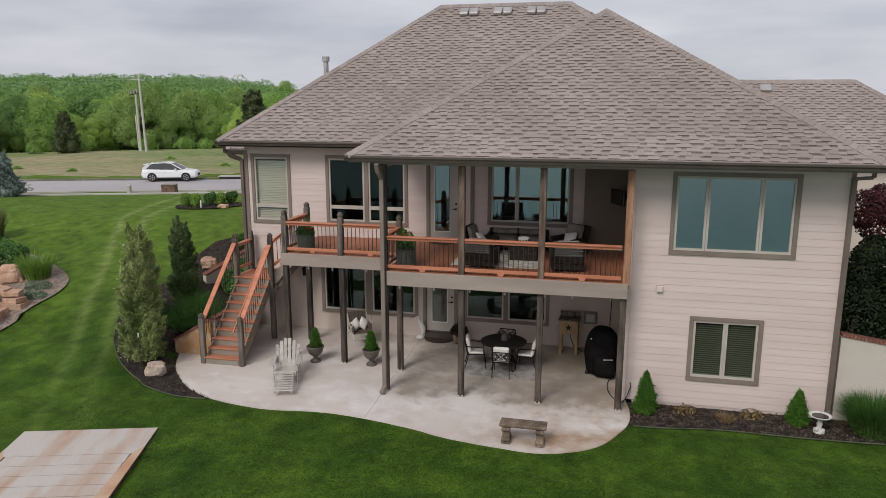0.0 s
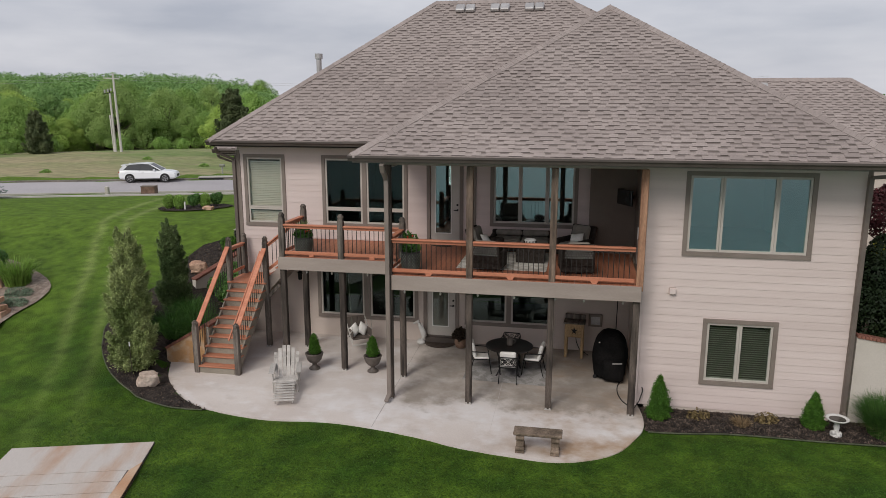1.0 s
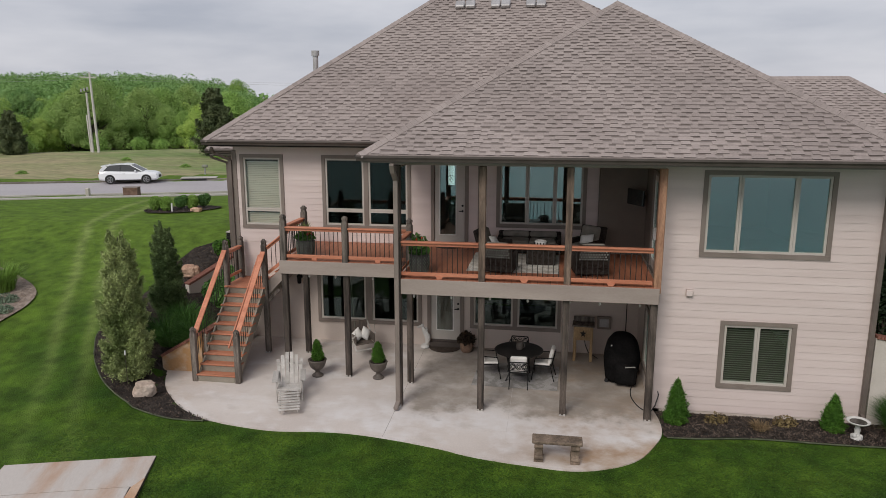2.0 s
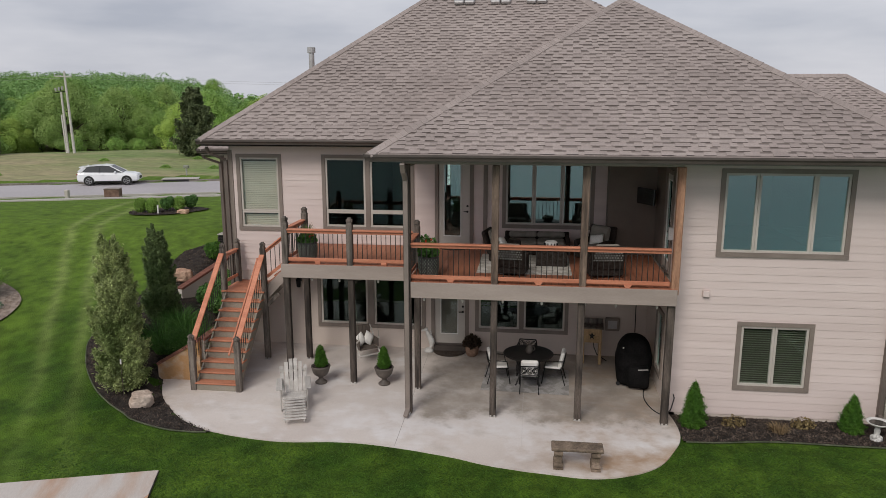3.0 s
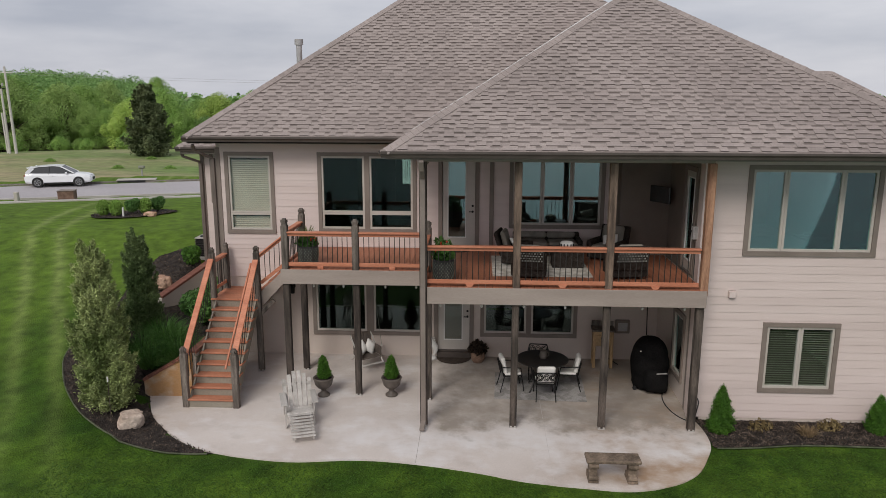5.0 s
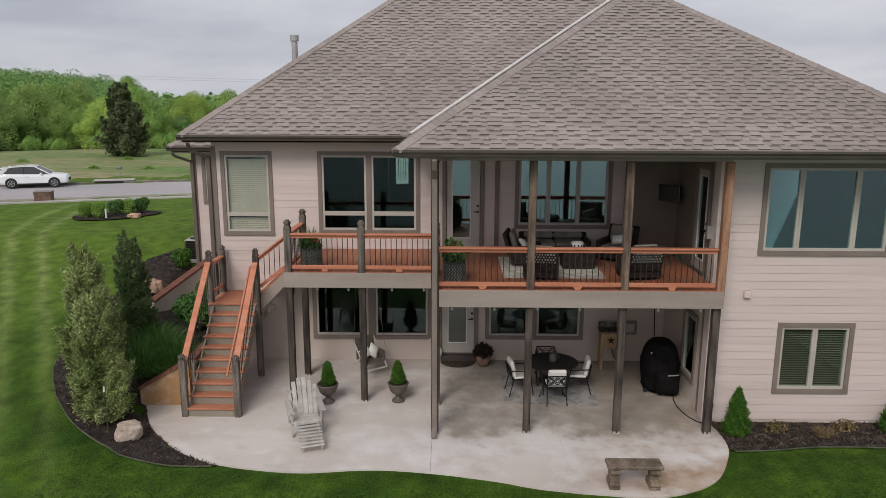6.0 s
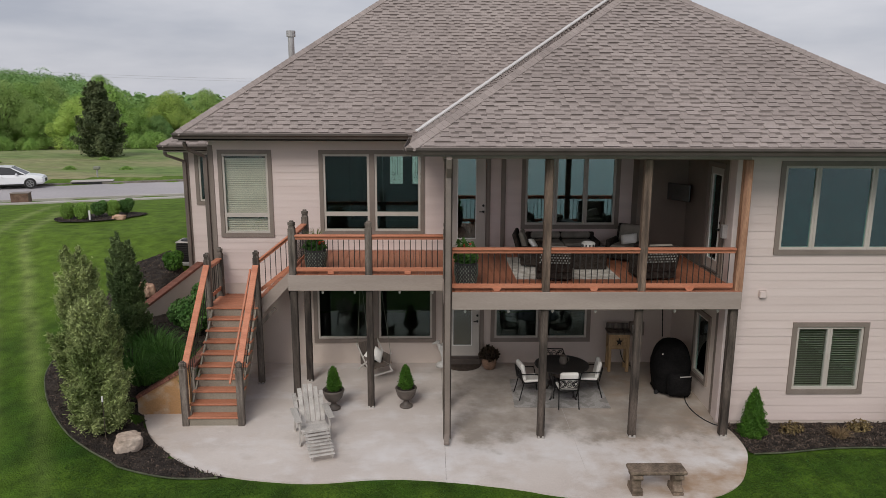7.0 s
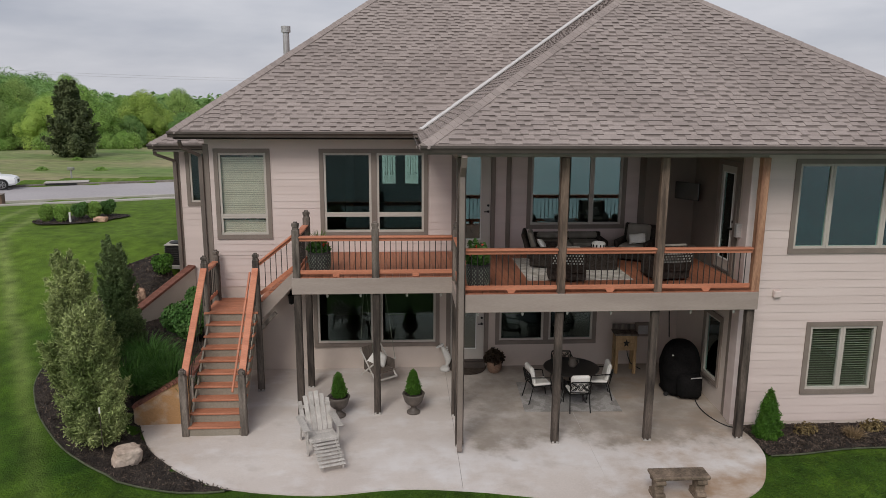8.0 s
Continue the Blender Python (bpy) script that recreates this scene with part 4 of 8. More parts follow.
# soffits
hpart("soffit", box(-5.90, 5.48, 16.0, 17.085, 5.80, 5.84), M_SOFFIT)
hpart("porch_ceiling", box(-5.90, 0.655, 17.085, W - 0.01, 5.80, 5.84), M_CEILING)
hpart("soffit", box(-11.4, -5.91, 19.74, W + 0.05, 5.87, 5.91), M_SOFFIT)
hpart("soffit", box(-11.4, -10.9, W + 0.05, 31, 5.87, 5.91), M_SOFFIT)
hpart("soffit", box(5.26, 5.48, 17.09, 30, 5.70, 5.74), M_SOFFIT)
hpart("soffit", box(-12.93, -10.9, 22.9, 23.4, 5.36, 5.40), M_SOFFIT)
hpart("porch_header", box(-5.30, 0.58, 16.40, 16.56, 5.725, 5.798, None, 0.008), M_FASCIA)
hpart("porch_header", box(-5.30, -5.12, 16.56, W - 0.01, 5.66, 5.798, None, 0.008), M_FASCIA)


def gutter(p, q, z, out, name="gutter"):
    """An ogee gutter from p to q (plan), hung with its lip at z; out: the plan direction away from the wall."""
    o = Vector((out[0], out[1], 0))
    a, b = Vector((p[0], p[1], z)), Vector((q[0], q[1], z))
    prof = [(0.0, 0.0), (0.0, -0.13), (0.075, -0.13), (0.09, -0.08), (0.125, -0.045), (0.125, 0.0), (0.112, 0.0), (0.112, -0.038), (0.078, -0.075), (0.06, -0.118), (0.012, -0.118), (0.012, 0.0)]
    bm = bmesh.new()
    ra = [bm.verts.new(a + o * u + Vector((0, 0, v))) for u, v in prof]
    rb = [bm.verts.new(b + o * u + Vector((0, 0, v))) for u, v in prof]
    n = len(prof)
    for k in range(n):
        bm.faces.new((ra[k], ra[(k + 1) % n], rb[(k + 1) % n], rb[k]))
    bm.faces.new(ra)
    bm.faces.new(list(reversed(rb)))
    bmesh.ops.recalc_face_normals(bm, faces=bm.faces)
    return hpart(name, bm, M_GUTTER, "dark bronze rain gutter")


gutter((-5.99, 15.99), (5.59, 15.99), PE - 0.015, (0, -1))
gutter((-5.92, 19.68), (-5.92, 15.97), PE - 0.015, (-1, 0))
gutter((5.51, 15.97), (5.50, 25.0), PE - 0.015, (1, 0))
gutter((-11.50, 19.74), (-6.06, 19.74), 6.035, (0, -1))
gutter((-11.42, 31.0), (-11.42, 19.72), 6.035, (-1, 0))
gutter((-13.02, 22.88), (-11.47, 22.88), 5.56, (0, -1))
gutter((-12.95, 33.0), (-12.95, 22.86), 5.56, (-1, 0))
hpart("fascia", box(-5.91, 5.50, 15.99, 16.015, 5.80, 5.92), M_TRIM)
hpart("fascia", box(-11.41, -5.85, 19.74, 19.765, 5.86, 5.99), M_TRIM)


def downspout(points, w=0.075, d=0.1):
    bm = bmesh.new()
    for p, q in zip(points, points[1:]):
        bar(p, q, w if abs(q[2] - p[2]) < 1 else d, w, bm, 0.008)
    return hpart("downspout", bm, M_DOWN, "bronze downspout")


downspout([(5.56, 16.85, 5.80), (5.56, 16.90, 5.62), (5.23, 17.0, 5.58), (5.23, 17.0, 0.25), (5.23, 16.8, 0.12)])
downspout([(-11.3, 19.82, 5.82), (-11.3, 19.95, 5.66), (-10.98, 20.29, 5.45), (-10.98, 20.29, 1.1)])
downspout([(-12.9, 22.95, 5.42), (-12.9, 23.0, 5.28), (-12.50, 23.32, 5.08), (-12.50, 23.32, 1.2)])
hpart("valley_flashing", bar((VB - 0.03, 19.73, 6.10), (VX - 0.06, VY, 9.78), 0.13, 0.03), M_VALLEY, "pale metal valley flashing")
# plumbing vent
bm = rod((-9.38, 23.45, 7.45), (-9.38, 23.45, 8.56), 0.085, seg=14)
rod((-9.38, 23.45, 8.50), (-9.38, 23.45, 8.66), 0.125, 0.125, bm, 14)
hpart("flue_pipe", bm, M_FLASH, "galvanised flue pipe with a cap")
# roof vents below the ridge
for x0, x1 in ((-5.12, -4.45), (-3.96, -3.31), (-2.83, -2.18)):
    for k in range(2):
        w = (x1 - x0) / 2
        a = x0 + k * w + 0.015
        y0 = 24.92
        m4 = Matrix.Translation((a, y0, zm_front(0, y0) + 0.02)) @ Matrix.Rotation(math.atan(PM), 4, "X")
        bm = box(0, w - 0.03, 0, 0.34, 0.0, 0.13, None, 0.03)
        bmesh.ops.transform(bm, verts=bm.verts, matrix=m4)
        hpart("roof_vent", bm, M_FLASH, "grey slant-back roof vent")
bm = box(0, 0.4, 0, 0.34, 0, 0.13, None, 0.03)
bmesh.ops.transform(bm, verts=bm.verts, matrix=Matrix.Translation((5.35, 28.75, zr_front(0, 28.75) + 0.02)) @ Matrix.Rotation(math.atan(0.72), 4, "X"))
hpart("roof_vent", bm, M_FLASH)
hpart("vent_pipe", rod((6.45, 27.2, 6.3), (6.45, 27.2, 6.62), 0.04, seg=10), M_WHITE, "white plumbing vent pipe")
# wall vent hood on the wing
bm = box(1.28, 1.42, 16.99, 17.085, 2.82, 2.96, None, 0.01)
hpart("vent_hood", bm, M_SIDING, "beige dryer vent hood")

# ---- deck and covered porch ----
deck = thing("deck", "raised wooden deck with grey posts and red-stained rails", "deck", pose(-4.0, 17.9, 0))
DO = Vector((-4.0, 17.9, 0))


def dpart(name, bm, material, label="", parent=None):
    if parent is None:
        bmesh.ops.translate(bm, verts=bm.verts, vec=-DO)
    return part(name, bm, material, parent or deck, label)


DZ = 3.13


def post_bm(x, y, z0, z1, w=0.145):
    return box(x - w / 2, x + w / 2, y - w / 2, y + w / 2, z0, z1, None, 0.012)


def bracket(x, y):
    bm = box(x - 0.078, x + 0.078, y - 0.078, y + 0.078, patio_z(x, y) - 0.01, patio_z(x, y) + 0.012)
    for s in (-1, 1):
        box(x + s * 0.045 - 0.02, x + s * 0.045 + 0.02, y - 0.084, y - 0.07, patio_z(x, y) + 0.012, patio_z(x, y) + 0.05, bm)
    return bm


def finial(x, y, z, w=0.145):
    """A rounded block cap on a square post, with a cove below it."""
    c = w * 0.5
    bm = box(x - c * 0.8, x + c * 0.8, y - c * 0.8, y + c * 0.8, z - 0.005, z + 0.05)
    cap = box(x - c, x + c, y - c, y + c, z + 0.025, z + 0.155)
    bmesh.ops.bevel(cap, geom=list(cap.edges), offset=0.036, segments=3, affect="EDGES")
    me = bpy.data.meshes.new("cap")
    cap.to_mesh(me)
    cap.free()
    bm.from_mesh(me)
    bpy.data.meshes.remove(me)
    return bm


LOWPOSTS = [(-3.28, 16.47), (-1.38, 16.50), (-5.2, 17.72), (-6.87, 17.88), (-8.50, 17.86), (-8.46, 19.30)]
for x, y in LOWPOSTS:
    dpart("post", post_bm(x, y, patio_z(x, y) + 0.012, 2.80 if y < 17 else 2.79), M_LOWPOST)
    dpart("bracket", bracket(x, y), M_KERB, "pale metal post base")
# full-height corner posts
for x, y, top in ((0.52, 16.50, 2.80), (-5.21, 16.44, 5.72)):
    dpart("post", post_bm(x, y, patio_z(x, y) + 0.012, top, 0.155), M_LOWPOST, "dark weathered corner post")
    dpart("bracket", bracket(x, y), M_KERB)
for x, y in ((-3.28, 16.46), (-1.38, 16.47)):
    dpart("porch_post", post_bm(x, y, 3.0, 5.72, 0.15), M_CEDAR, "knotty weathered cedar porch post")
dpart("porch_post", post_bm(0.56, 16.49, 3.0, 5.72, 0.155), M_NEWCEDAR, "orange-brown cedar post at the wall")

# beams and rim
dpart("beam", box(-5.13, 0.60, 16.335, 16.38, 2.775, 3.128, None, 0.006), M_FASCIA, "taupe painted rim beam")
dpart("beam", box(-8.60, -5.28, 17.745, 17.79, 2.785, 3.125, None, 0.006), M_FASCIA, "taupe painted rim beam")
dpart("beam", box(-8.60, -8.557, 17.79, W - 0.01, 2.785, 3.125, None, 0.006), M_FASCIA)
dpart("beam", box(-5.285, -5.24, 16.38, 17.74, 2.785, 3.07), M_FASCIA)
for x in np.arange(-8.2, -5.4, 0.41):
    dpart("joist", box(x - 0.02, x + 0.02, 17.80, W - 0.01, 2.82, 3.07), M_FASCIA)
for x in np.arange(-4.8, 0.5, 0.41):
    dpart("joist", box(x - 0.02, x + 0.02, 16.39, W - 0.01, 2.82, 3.07), M_FASCIA)


def deck_boards(x0, x1, y0, y1):
    pitch, w = 0.145, 0.139
    me = mesh_of("deck_board", box(-w / 2, w / 2, 0, y1 - y0, -0.03, 0.0, None, 0.004), M_DECK)
    n = int((x1 - x0) / pitch)
    for k in range(n):
        share("deck_board", me, deck, Matrix.Translation(Vector((x0 + pitch * (k + 0.5), y0, DZ)) - DO))


deck_boards(-8.555, -5.22, 17.795, W - 0.005)
deck_boards(-5.22, 0.60, 16.385, W - 0.005)

BAL = mesh_of("baluster", rod((0, 0, 0), (0, 0, 1), 0.0095, seg=6), M_BALUSTER)


def rail_run(owner, off, p, q, z0, z1, gap=0.115, low=True, toe=True, cap=0.14):
    """A straight level or sloping rail between two posts: cap, sub rail, bottom rail and round balusters. z0, z1: top of the cap at each end."""
    p, q = Vector((*p, 0)), Vector((*q, 0))
    d = q - p
    ln = d.length
    a, b = p + Vector((0, 0, z0)) - off, q + Vector((0, 0, z1)) - off
    part("top_rail", bar(a - Vector((0, 0, 0.02)), b - Vector((0, 0, 0.02)), cap, 0.038, None, 0.008), M_RAIL, owner)
    part("sub_rail", bar(a - Vector((0, 0, 0.075)), b - Vector((0, 0, 0.075)), 0.04, 0.066, None, 0.005), M_RAIL, owner)
    h = 0.74
    if low:
        part("bottom_rail", bar(a - Vector((0, 0, h + 0.02)), b - Vector((0, 0, h + 0.02)), 0.04, 0.085, None, 0.005), M_RAIL, owner)
    n = max(1, round(ln / gap))
    for k in range(1, n):
        t = k / n
        c = a.lerp(b, t)
        share("baluster", BAL, owner, Matrix.Translation(c - Vector((0, 0, h))) @ Matrix.Diagonal((1, 1, h - 0.10, 1)))


RT = 4.00
# porch front
for x0, x1 in ((-5.13, -3.36), (-3.20, -1.455), (-1.305, 0.44)):
    rail_run(deck, DO, (x0, 16.44), (x1, 16.44), RT, RT)
    m = (x0 + x1) / 2
    bm = bmesh.new()
    vs = [bm.verts.new((m + u, 16.40, z)) for u, z in ((-0.09, 3.20), (0.09, 3.20), (0.05, 3.135), (-0.05, 3.135))]
    bm.faces.new(vs)
    r = bmesh.ops.extrude_face_region(bm, geom=bm.faces[:])
    bmesh.ops.translate(bm, verts=[v for v in r["geom"] if isinstance(v, bmesh.types.BMVert)], vec=(0, 0.05, 0))
    bmesh.ops.recalc_face_normals(bm, faces=bm.faces)
    dpart("rail_foot", bm, M_RAIL, "stained block under the bottom rail")
# open deck front, ends
for x0, x1 in ((-8.43, -6.945), (-6.795, -5.275)):
    rail_run(deck, DO, (x0, 17.84), (x1, 17.84), RT, RT)
    m = (x0 + x1) / 2
    dpart("rail_foot", box(m - 0.07, m + 0.07, 17.81, 17.87, 3.135, 3.2, None, 0.01), M_RAIL)
rail_run(deck, DO, (-8.50, 17.94), (-8.48, 19.22), RT, RT)
rail_run(deck, DO, (-5.2, 17.65), (-5.2, 16.53), RT, RT)
for x, y, z in ((-8.50, 17.86, 4.14), (-6.87, 17.84, 4.14), (-5.2, 17.72, 4.14), (-8.46, 19.30, 4.16)):
    dpart("newel", post_bm(x, y, 2.80 if y > 19 else 2.99, z, 0.15), M_POST, "grey weathered rail post")
    dpart("finial", finial(x, y, z, 0.15), M_POST, "rounded block finial")

# downspout on the porch corner post
bm = bar((-5.21, 16.305, 5.42), (-5.21, 16.305, 0.12), 0.105, 0.08, None, 0.01)
bar((-5.21, 16.06, 5.60), (-5.21, 16.305, 5.40), 0.105, 0.08, bm, 0.01)
bar((-5.21, 15.93, 5.78), (-5.21, 16.03, 5.58), 0.105, 0.08, bm, 0.01)
bar((-5.21, 16.31, 0.15), (-5.23, 16.08, 0.05), 0.105, 0.075, bm, 0.01)
bmesh.ops.translate(bm, verts=bm.verts, vec=-HO)
part("downspout", bm, M_SPOUT, house, "taupe downspout on the porch corner post")

# ---- stairs ----
stairs = thing("stairs", "wooden deck stairs with red-stained treads, grey newels and a landing", "stairs", pose(-10.15, 18.2, 0))
SO = Vector((-10.15, 18.2, 0))


def spart(name, bm, material, label=""):
    bmesh.ops.translate(bm, verts=bm.verts, vec=-SO)
    return part(name, bm, material, stairs, label)


N, Y0, RUN, Z0, LZ = 10, 17.02, 0.226, 0.025, 2.03
RISE = (LZ - Z0) / N
SX0, SX1 = -10.63, -9.66
for i in range(1, N):
    y, z = Y0 + RUN * (i - 1), Z0 + RISE * i
    spart("tread", box(SX0 - 0.065, SX1 + 0.065, y - 0.02, y + RUN + 0.03, z - 0.04, z, None, 0.008), M_TREAD)
for i in range(1, N + 1):
    y, z = Y0 + RUN * (i - 1), Z0 + RISE * i
    spart("riser", box(SX0, SX1, y + 0.012, y + 0.034, z - RISE, z - 0.041), M_RISER)
LY = Y0 + RUN * (N - 1)
for x in (SX0 - 0.02, SX1 + 0.02):
    bm = bmesh.new()
    pts = [(Y0 + 0.02, Z0), (Y0 + 0.30, Z0), (LY + 0.1, LZ - 0.36), (LY + 0.1, LZ - 0.04), (LY, LZ - 0.04), (Y0 + 0.02, Z0 + RISE - 0.05)]
    a = [bm.verts.new((x - 0.018, y, z)) for y, z in pts]
    b = [bm.verts.new((x + 0.018, y, z)) for y, z in pts]
    bm.faces.new(a)
    bm.faces.new(list(reversed(b)))
    for k in range(len(pts)):
        j = (k + 1) % len(pts)
        bm.faces.new((a[k], a[j], b[j], b[k]))
    bmesh.ops.recalc_face_normals(bm, faces=bm.faces)
    spart("stringer", bm, M_RISER)
# landing
for k in range(9):
    y = LY - 0.02 + 0.142 * k
    spart("landing_board", box(-10.78, -9.58, y, y + 0.137, LZ - 0.035, LZ, None, 0.004), M_TREAD)
spart("landing_rim", box(-10.76, -9.58, LY + 0.035, LY + 0.075, LZ - 0.29, LZ - 0.037), M_RISER)
spart("landing_rim", box(-10.76, -10.72, LY + 0.076, W - 0.01, LZ - 0.29, LZ - 0.037), M_RISER)
spart("landing_rim", box(-9.62, -9.58, LY + 0.076, W - 0.01, LZ - 0.29, LZ - 0.037), M_RISER)
# newels
for x, y, z0, z1 in ((-10.73, 17.07, Z0 - 0.02, 1.30), (-9.56, 17.07, Z0 - 0.02, 1.28), (-10.74, 19.18, 1.0, 3.16), (-9.60, 19.16, patio_z(-9.6, 19.2) + 0.01, 3.22), (-10.72, 20.12, 1.0, 3.10)):
    spart("newel", post_bm(x, y, z0, z1, 0.14), M_POST, "grey weathered newel post")
    spart("finial", finial(x, y, z1, 0.14), M_POST, "rounded block finial")
bm = bracket(-9.60, 19.16)
spart("bracket", bm, M_FLASH)
# sloping rails
rail_run(stairs, SO, (-10.72, 17.15), (-10.74, 19.11), 1.30, 3.06, 0.13, False)
rail_run(stairs, SO, (-9.58, 17.15), (-9.60, 19.08), 1.28, 3.06, 0.13, False)
rail_run(stairs, SO, (-10.74, 19.25), (-10.72, 20.05), 3.0, 3.0, 0.13)
spart("handrail", bar((-9.74, 16.98, 0.98), (-9.72, 19.08, 2.95), 0.045, 0.05, None, 0.01), M_RAIL, "slim stained grab rail")
# upper flight to the deck, climbing along the house wall
UN = 5
URISE, URUN = (DZ - LZ) / UN, 0.235
for i in range(1, UN):
    x = -9.56 + URUN * (i - 1)
    z = LZ + URISE * i
    spart("tread", box(x - 0.02, x + URUN + 0.03, 19.22, W - 0.03, z - 0.04, z, None, 0.008), M_TREAD)
for i in range(1, UN + 1):
    x = -9.56 + URUN * (i - 1)
    z = LZ + URISE * i
    spart("riser", box(x + 0.012, x + 0.03, 19.26, W - 0.04, z - URISE, z - 0.041), M_RISER)
for y in (19.20, W - 0.06):
    bm = bmesh.new()
    pts = [(-9.58, LZ - 0.28), (-9.58, LZ + 0.12), (-8.62, DZ - 0.06), (-8.62, DZ - 0.36)]
    a = [bm.verts.new((x, y, z)) for x, z in pts]
    b = [bm.verts.new((x, y + 0.04, z)) for x, z in pts]
    bm.faces.new(a)
    bm.faces.new(list(reversed(b)))
    for k in range(4):
        bm.faces.new((a[k], a[(k + 1) % 4], b[(k + 1) % 4], b[k]))
    bmesh.ops.recalc_face_normals(bm, faces=bm.faces)
    spart("stringer", bm, M_FASCIA)
rail_run(stairs, SO, (-9.53, 19.20), (-8.54, 19.26), 3.18, 3.96, 0.12, True)
spart("brace", bar((-9.60, 19.16, 1.55), (-9.20, 19.16, 1.98), 0.06, 0.09), M_POST)

# ---- materials of the things ----
M_TEAK = mat("silver_weathered_wood", (0.40, 0.37, 0.338), (0.54, 0.505, 0.47), scale=2, fine=30, rough=0.8, bump=0.35, stretch=(3, 0.6, 3), rnd=0.1, fine_amt=0.2)
M_URN = mat("bronze_urn", (0.085, 0.07, 0.06), (0.13, 0.108, 0.092), scale=4, fine=40, rough=0.5, bump=0.15, fine_amt=0.2)
M_SOIL = mat("potting_soil", (0.02, 0.014, 0.01), (0.035, 0.026, 0.02), scale=8, fine=50, rough=1.0, bump=0.8)
M_WICKER = mat("dark_wicker", (0.022, 0.017, 0.014), (0.05, 0.04, 0.034), scale=12, fine=70, rough=0.8, bump=1.0, fine_amt=0.5, spec=0.15)
M_BASKET = mat("grey_and_black_weave", (0.03, 0.03, 0.03), (0.06, 0.058, 0.055), scale=6, fine=50, rough=0.8, bump=0.6, fine_amt=0.4)
M_CORD = mat("pale_cord", (0.30, 0.31, 0.29), (0.40, 0.41, 0.39), scale=6, fine=60, rough=0.85, bump=0.3)
M_WEAVE = mat("grey_green_cord", (0.13, 0.15, 0.115), (0.21, 0.235, 0.185), scale=6, fine=60, rough=0.85, bump=0.3)
M_CUSHION = mat("white_cushion", (0.74, 0.71, 0.66), (0.80, 0.775, 0.73), scale=4, fine=90, rough=0.9, bump=0.25, fine_amt=0.08)
M_GREYCUSH = mat("taupe_cushion", (0.20, 0.18, 0.15), (0.27, 0.24, 0.205), scale=4, fine=90, rough=0.9, bump=0.25, fine_amt=0.1)
M_SLING = mat("grey_brown_sling", (0.085, 0.068, 0.056), (0.15, 0.12, 0.10), scale=5, fine=60, rough=0.85, bump=0.5, fine_amt=0.25, stretch=(6, 1, 1))
M_PALEBAR = mat("pale_bleached_bar", (0.46, 0.43, 0.39), (0.58, 0.55, 0.51), scale=3, fine=40, rough=0.8, bump=0.2, fine_amt=0.12)
M_TABLE = mat("dark_cast_metal", (0.022, 0.02, 0.019), (0.035, 0.031, 0.029), scale=5, fine=40, rough=0.4, bump=0.1, metal=0.2)
M_CANVAS = mat("black_canvas_cover", (0.006, 0.006, 0.006), (0.013, 0.012, 0.012), scale=3, fine=30, rough=0.95, bump=0.5, fine_amt=0.25, bump_dist=0.03, spec=0.08)
M_PINE = mat("knotty_pine", (0.30, 0.19, 0.09), (0.42, 0.28, 0.145), scale=3, fine=25, rough=0.65, bump=0.25, stretch=(3, 3, 0.6), rnd=0.1)
M_CAST = mat("mossy_cast_stone", (0.115, 0.086, 0.062), (0.26, 0.195, 0.145), scale=3.5, fine=22, rough=0.92, bump=0.7, fine_amt=0.28, bump_dist=0.02)
M_RUG = mat("grey_trellis_rug", (0.25, 0.235, 0.22), (0.36, 0.34, 0.325), scale=3.2, fine=60, rough=0.95, bump=0.3, fine_amt=0.2, lo=0.46, hi=0.54)
M_CREAM = mat("cream_rug", (0.42, 0.38, 0.33), (0.60, 0.565, 0.52), scale=5, fine=60, rough=0.95, bump=0.4, fine_amt=0.2, lo=0.42, hi=0.58)
M_MAT = mat("brown_coir_mat", (0.045, 0.032, 0.024), (0.075, 0.055, 0.042), scale=9, fine=90, rough=1.0, bump=0.8)
M_STATUE = mat("white_cast_statue", (0.55, 0.53, 0.50), (0.66, 0.64, 0.61), scale=6, fine=40, rough=0.8, bump=0.2, fine_amt=0.1)
M_RUBBER = mat("black_rubber", (0.012, 0.012, 0.012), (0.02, 0.02, 0.02), scale=6, fine=40, rough=0.6, bump=0.1)
M_BULB = mat("frosted_bulb", (0.75, 0.72, 0.66), (0.80, 0.78, 0.72), scale=6, fine=40, rough=0.3, bump=0)
M_PAINTWHITE = mat("white_car_paint", (0.83, 0.84, 0.85), (0.86, 0.87, 0.88), scale=1, fine=30, rough=0.18, bump=0, fine_amt=0.02, spec=0.6)
M_DARKGLASS = mat("dark_car_glass", (0.012, 0.014, 0.016), (0.018, 0.02, 0.022), scale=2, fine=30, rough=0.25, bump=0, spec=0.8)
M_ALLOY = mat("alloy_wheel", (0.42, 0.42, 0.43), (0.5, 0.5, 0.51), scale=3, fine=30, rough=0.3, metal=0.8, bump=0)
M_LAMPRED = mat("red_tail_lamp", (0.25, 0.015, 0.012), (0.3, 0.02, 0.016), scale=3, fine=30, rough=0.2, bump=0)
M_LAMPCLEAR = mat("clear_headlamp", (0.45, 0.46, 0.47), (0.5, 0.51, 0.52), scale=3, fine=30, rough=0.15, bump=0)
M_TOPIARY = leaf_mat("topiary_leaf", (0.05, 0.135, 0.015), (0.10, 0.21, 0.03))
M_ARBOR = leaf_mat("arborvitae_spray", (0.045, 0.13, 0.012), (0.10, 0.215, 0.028))
M_JUNIPER = leaf_mat("sage_juniper_spray", (0.20, 0.262, 0.085), (0.43, 0.485, 0.205), island=0.45)
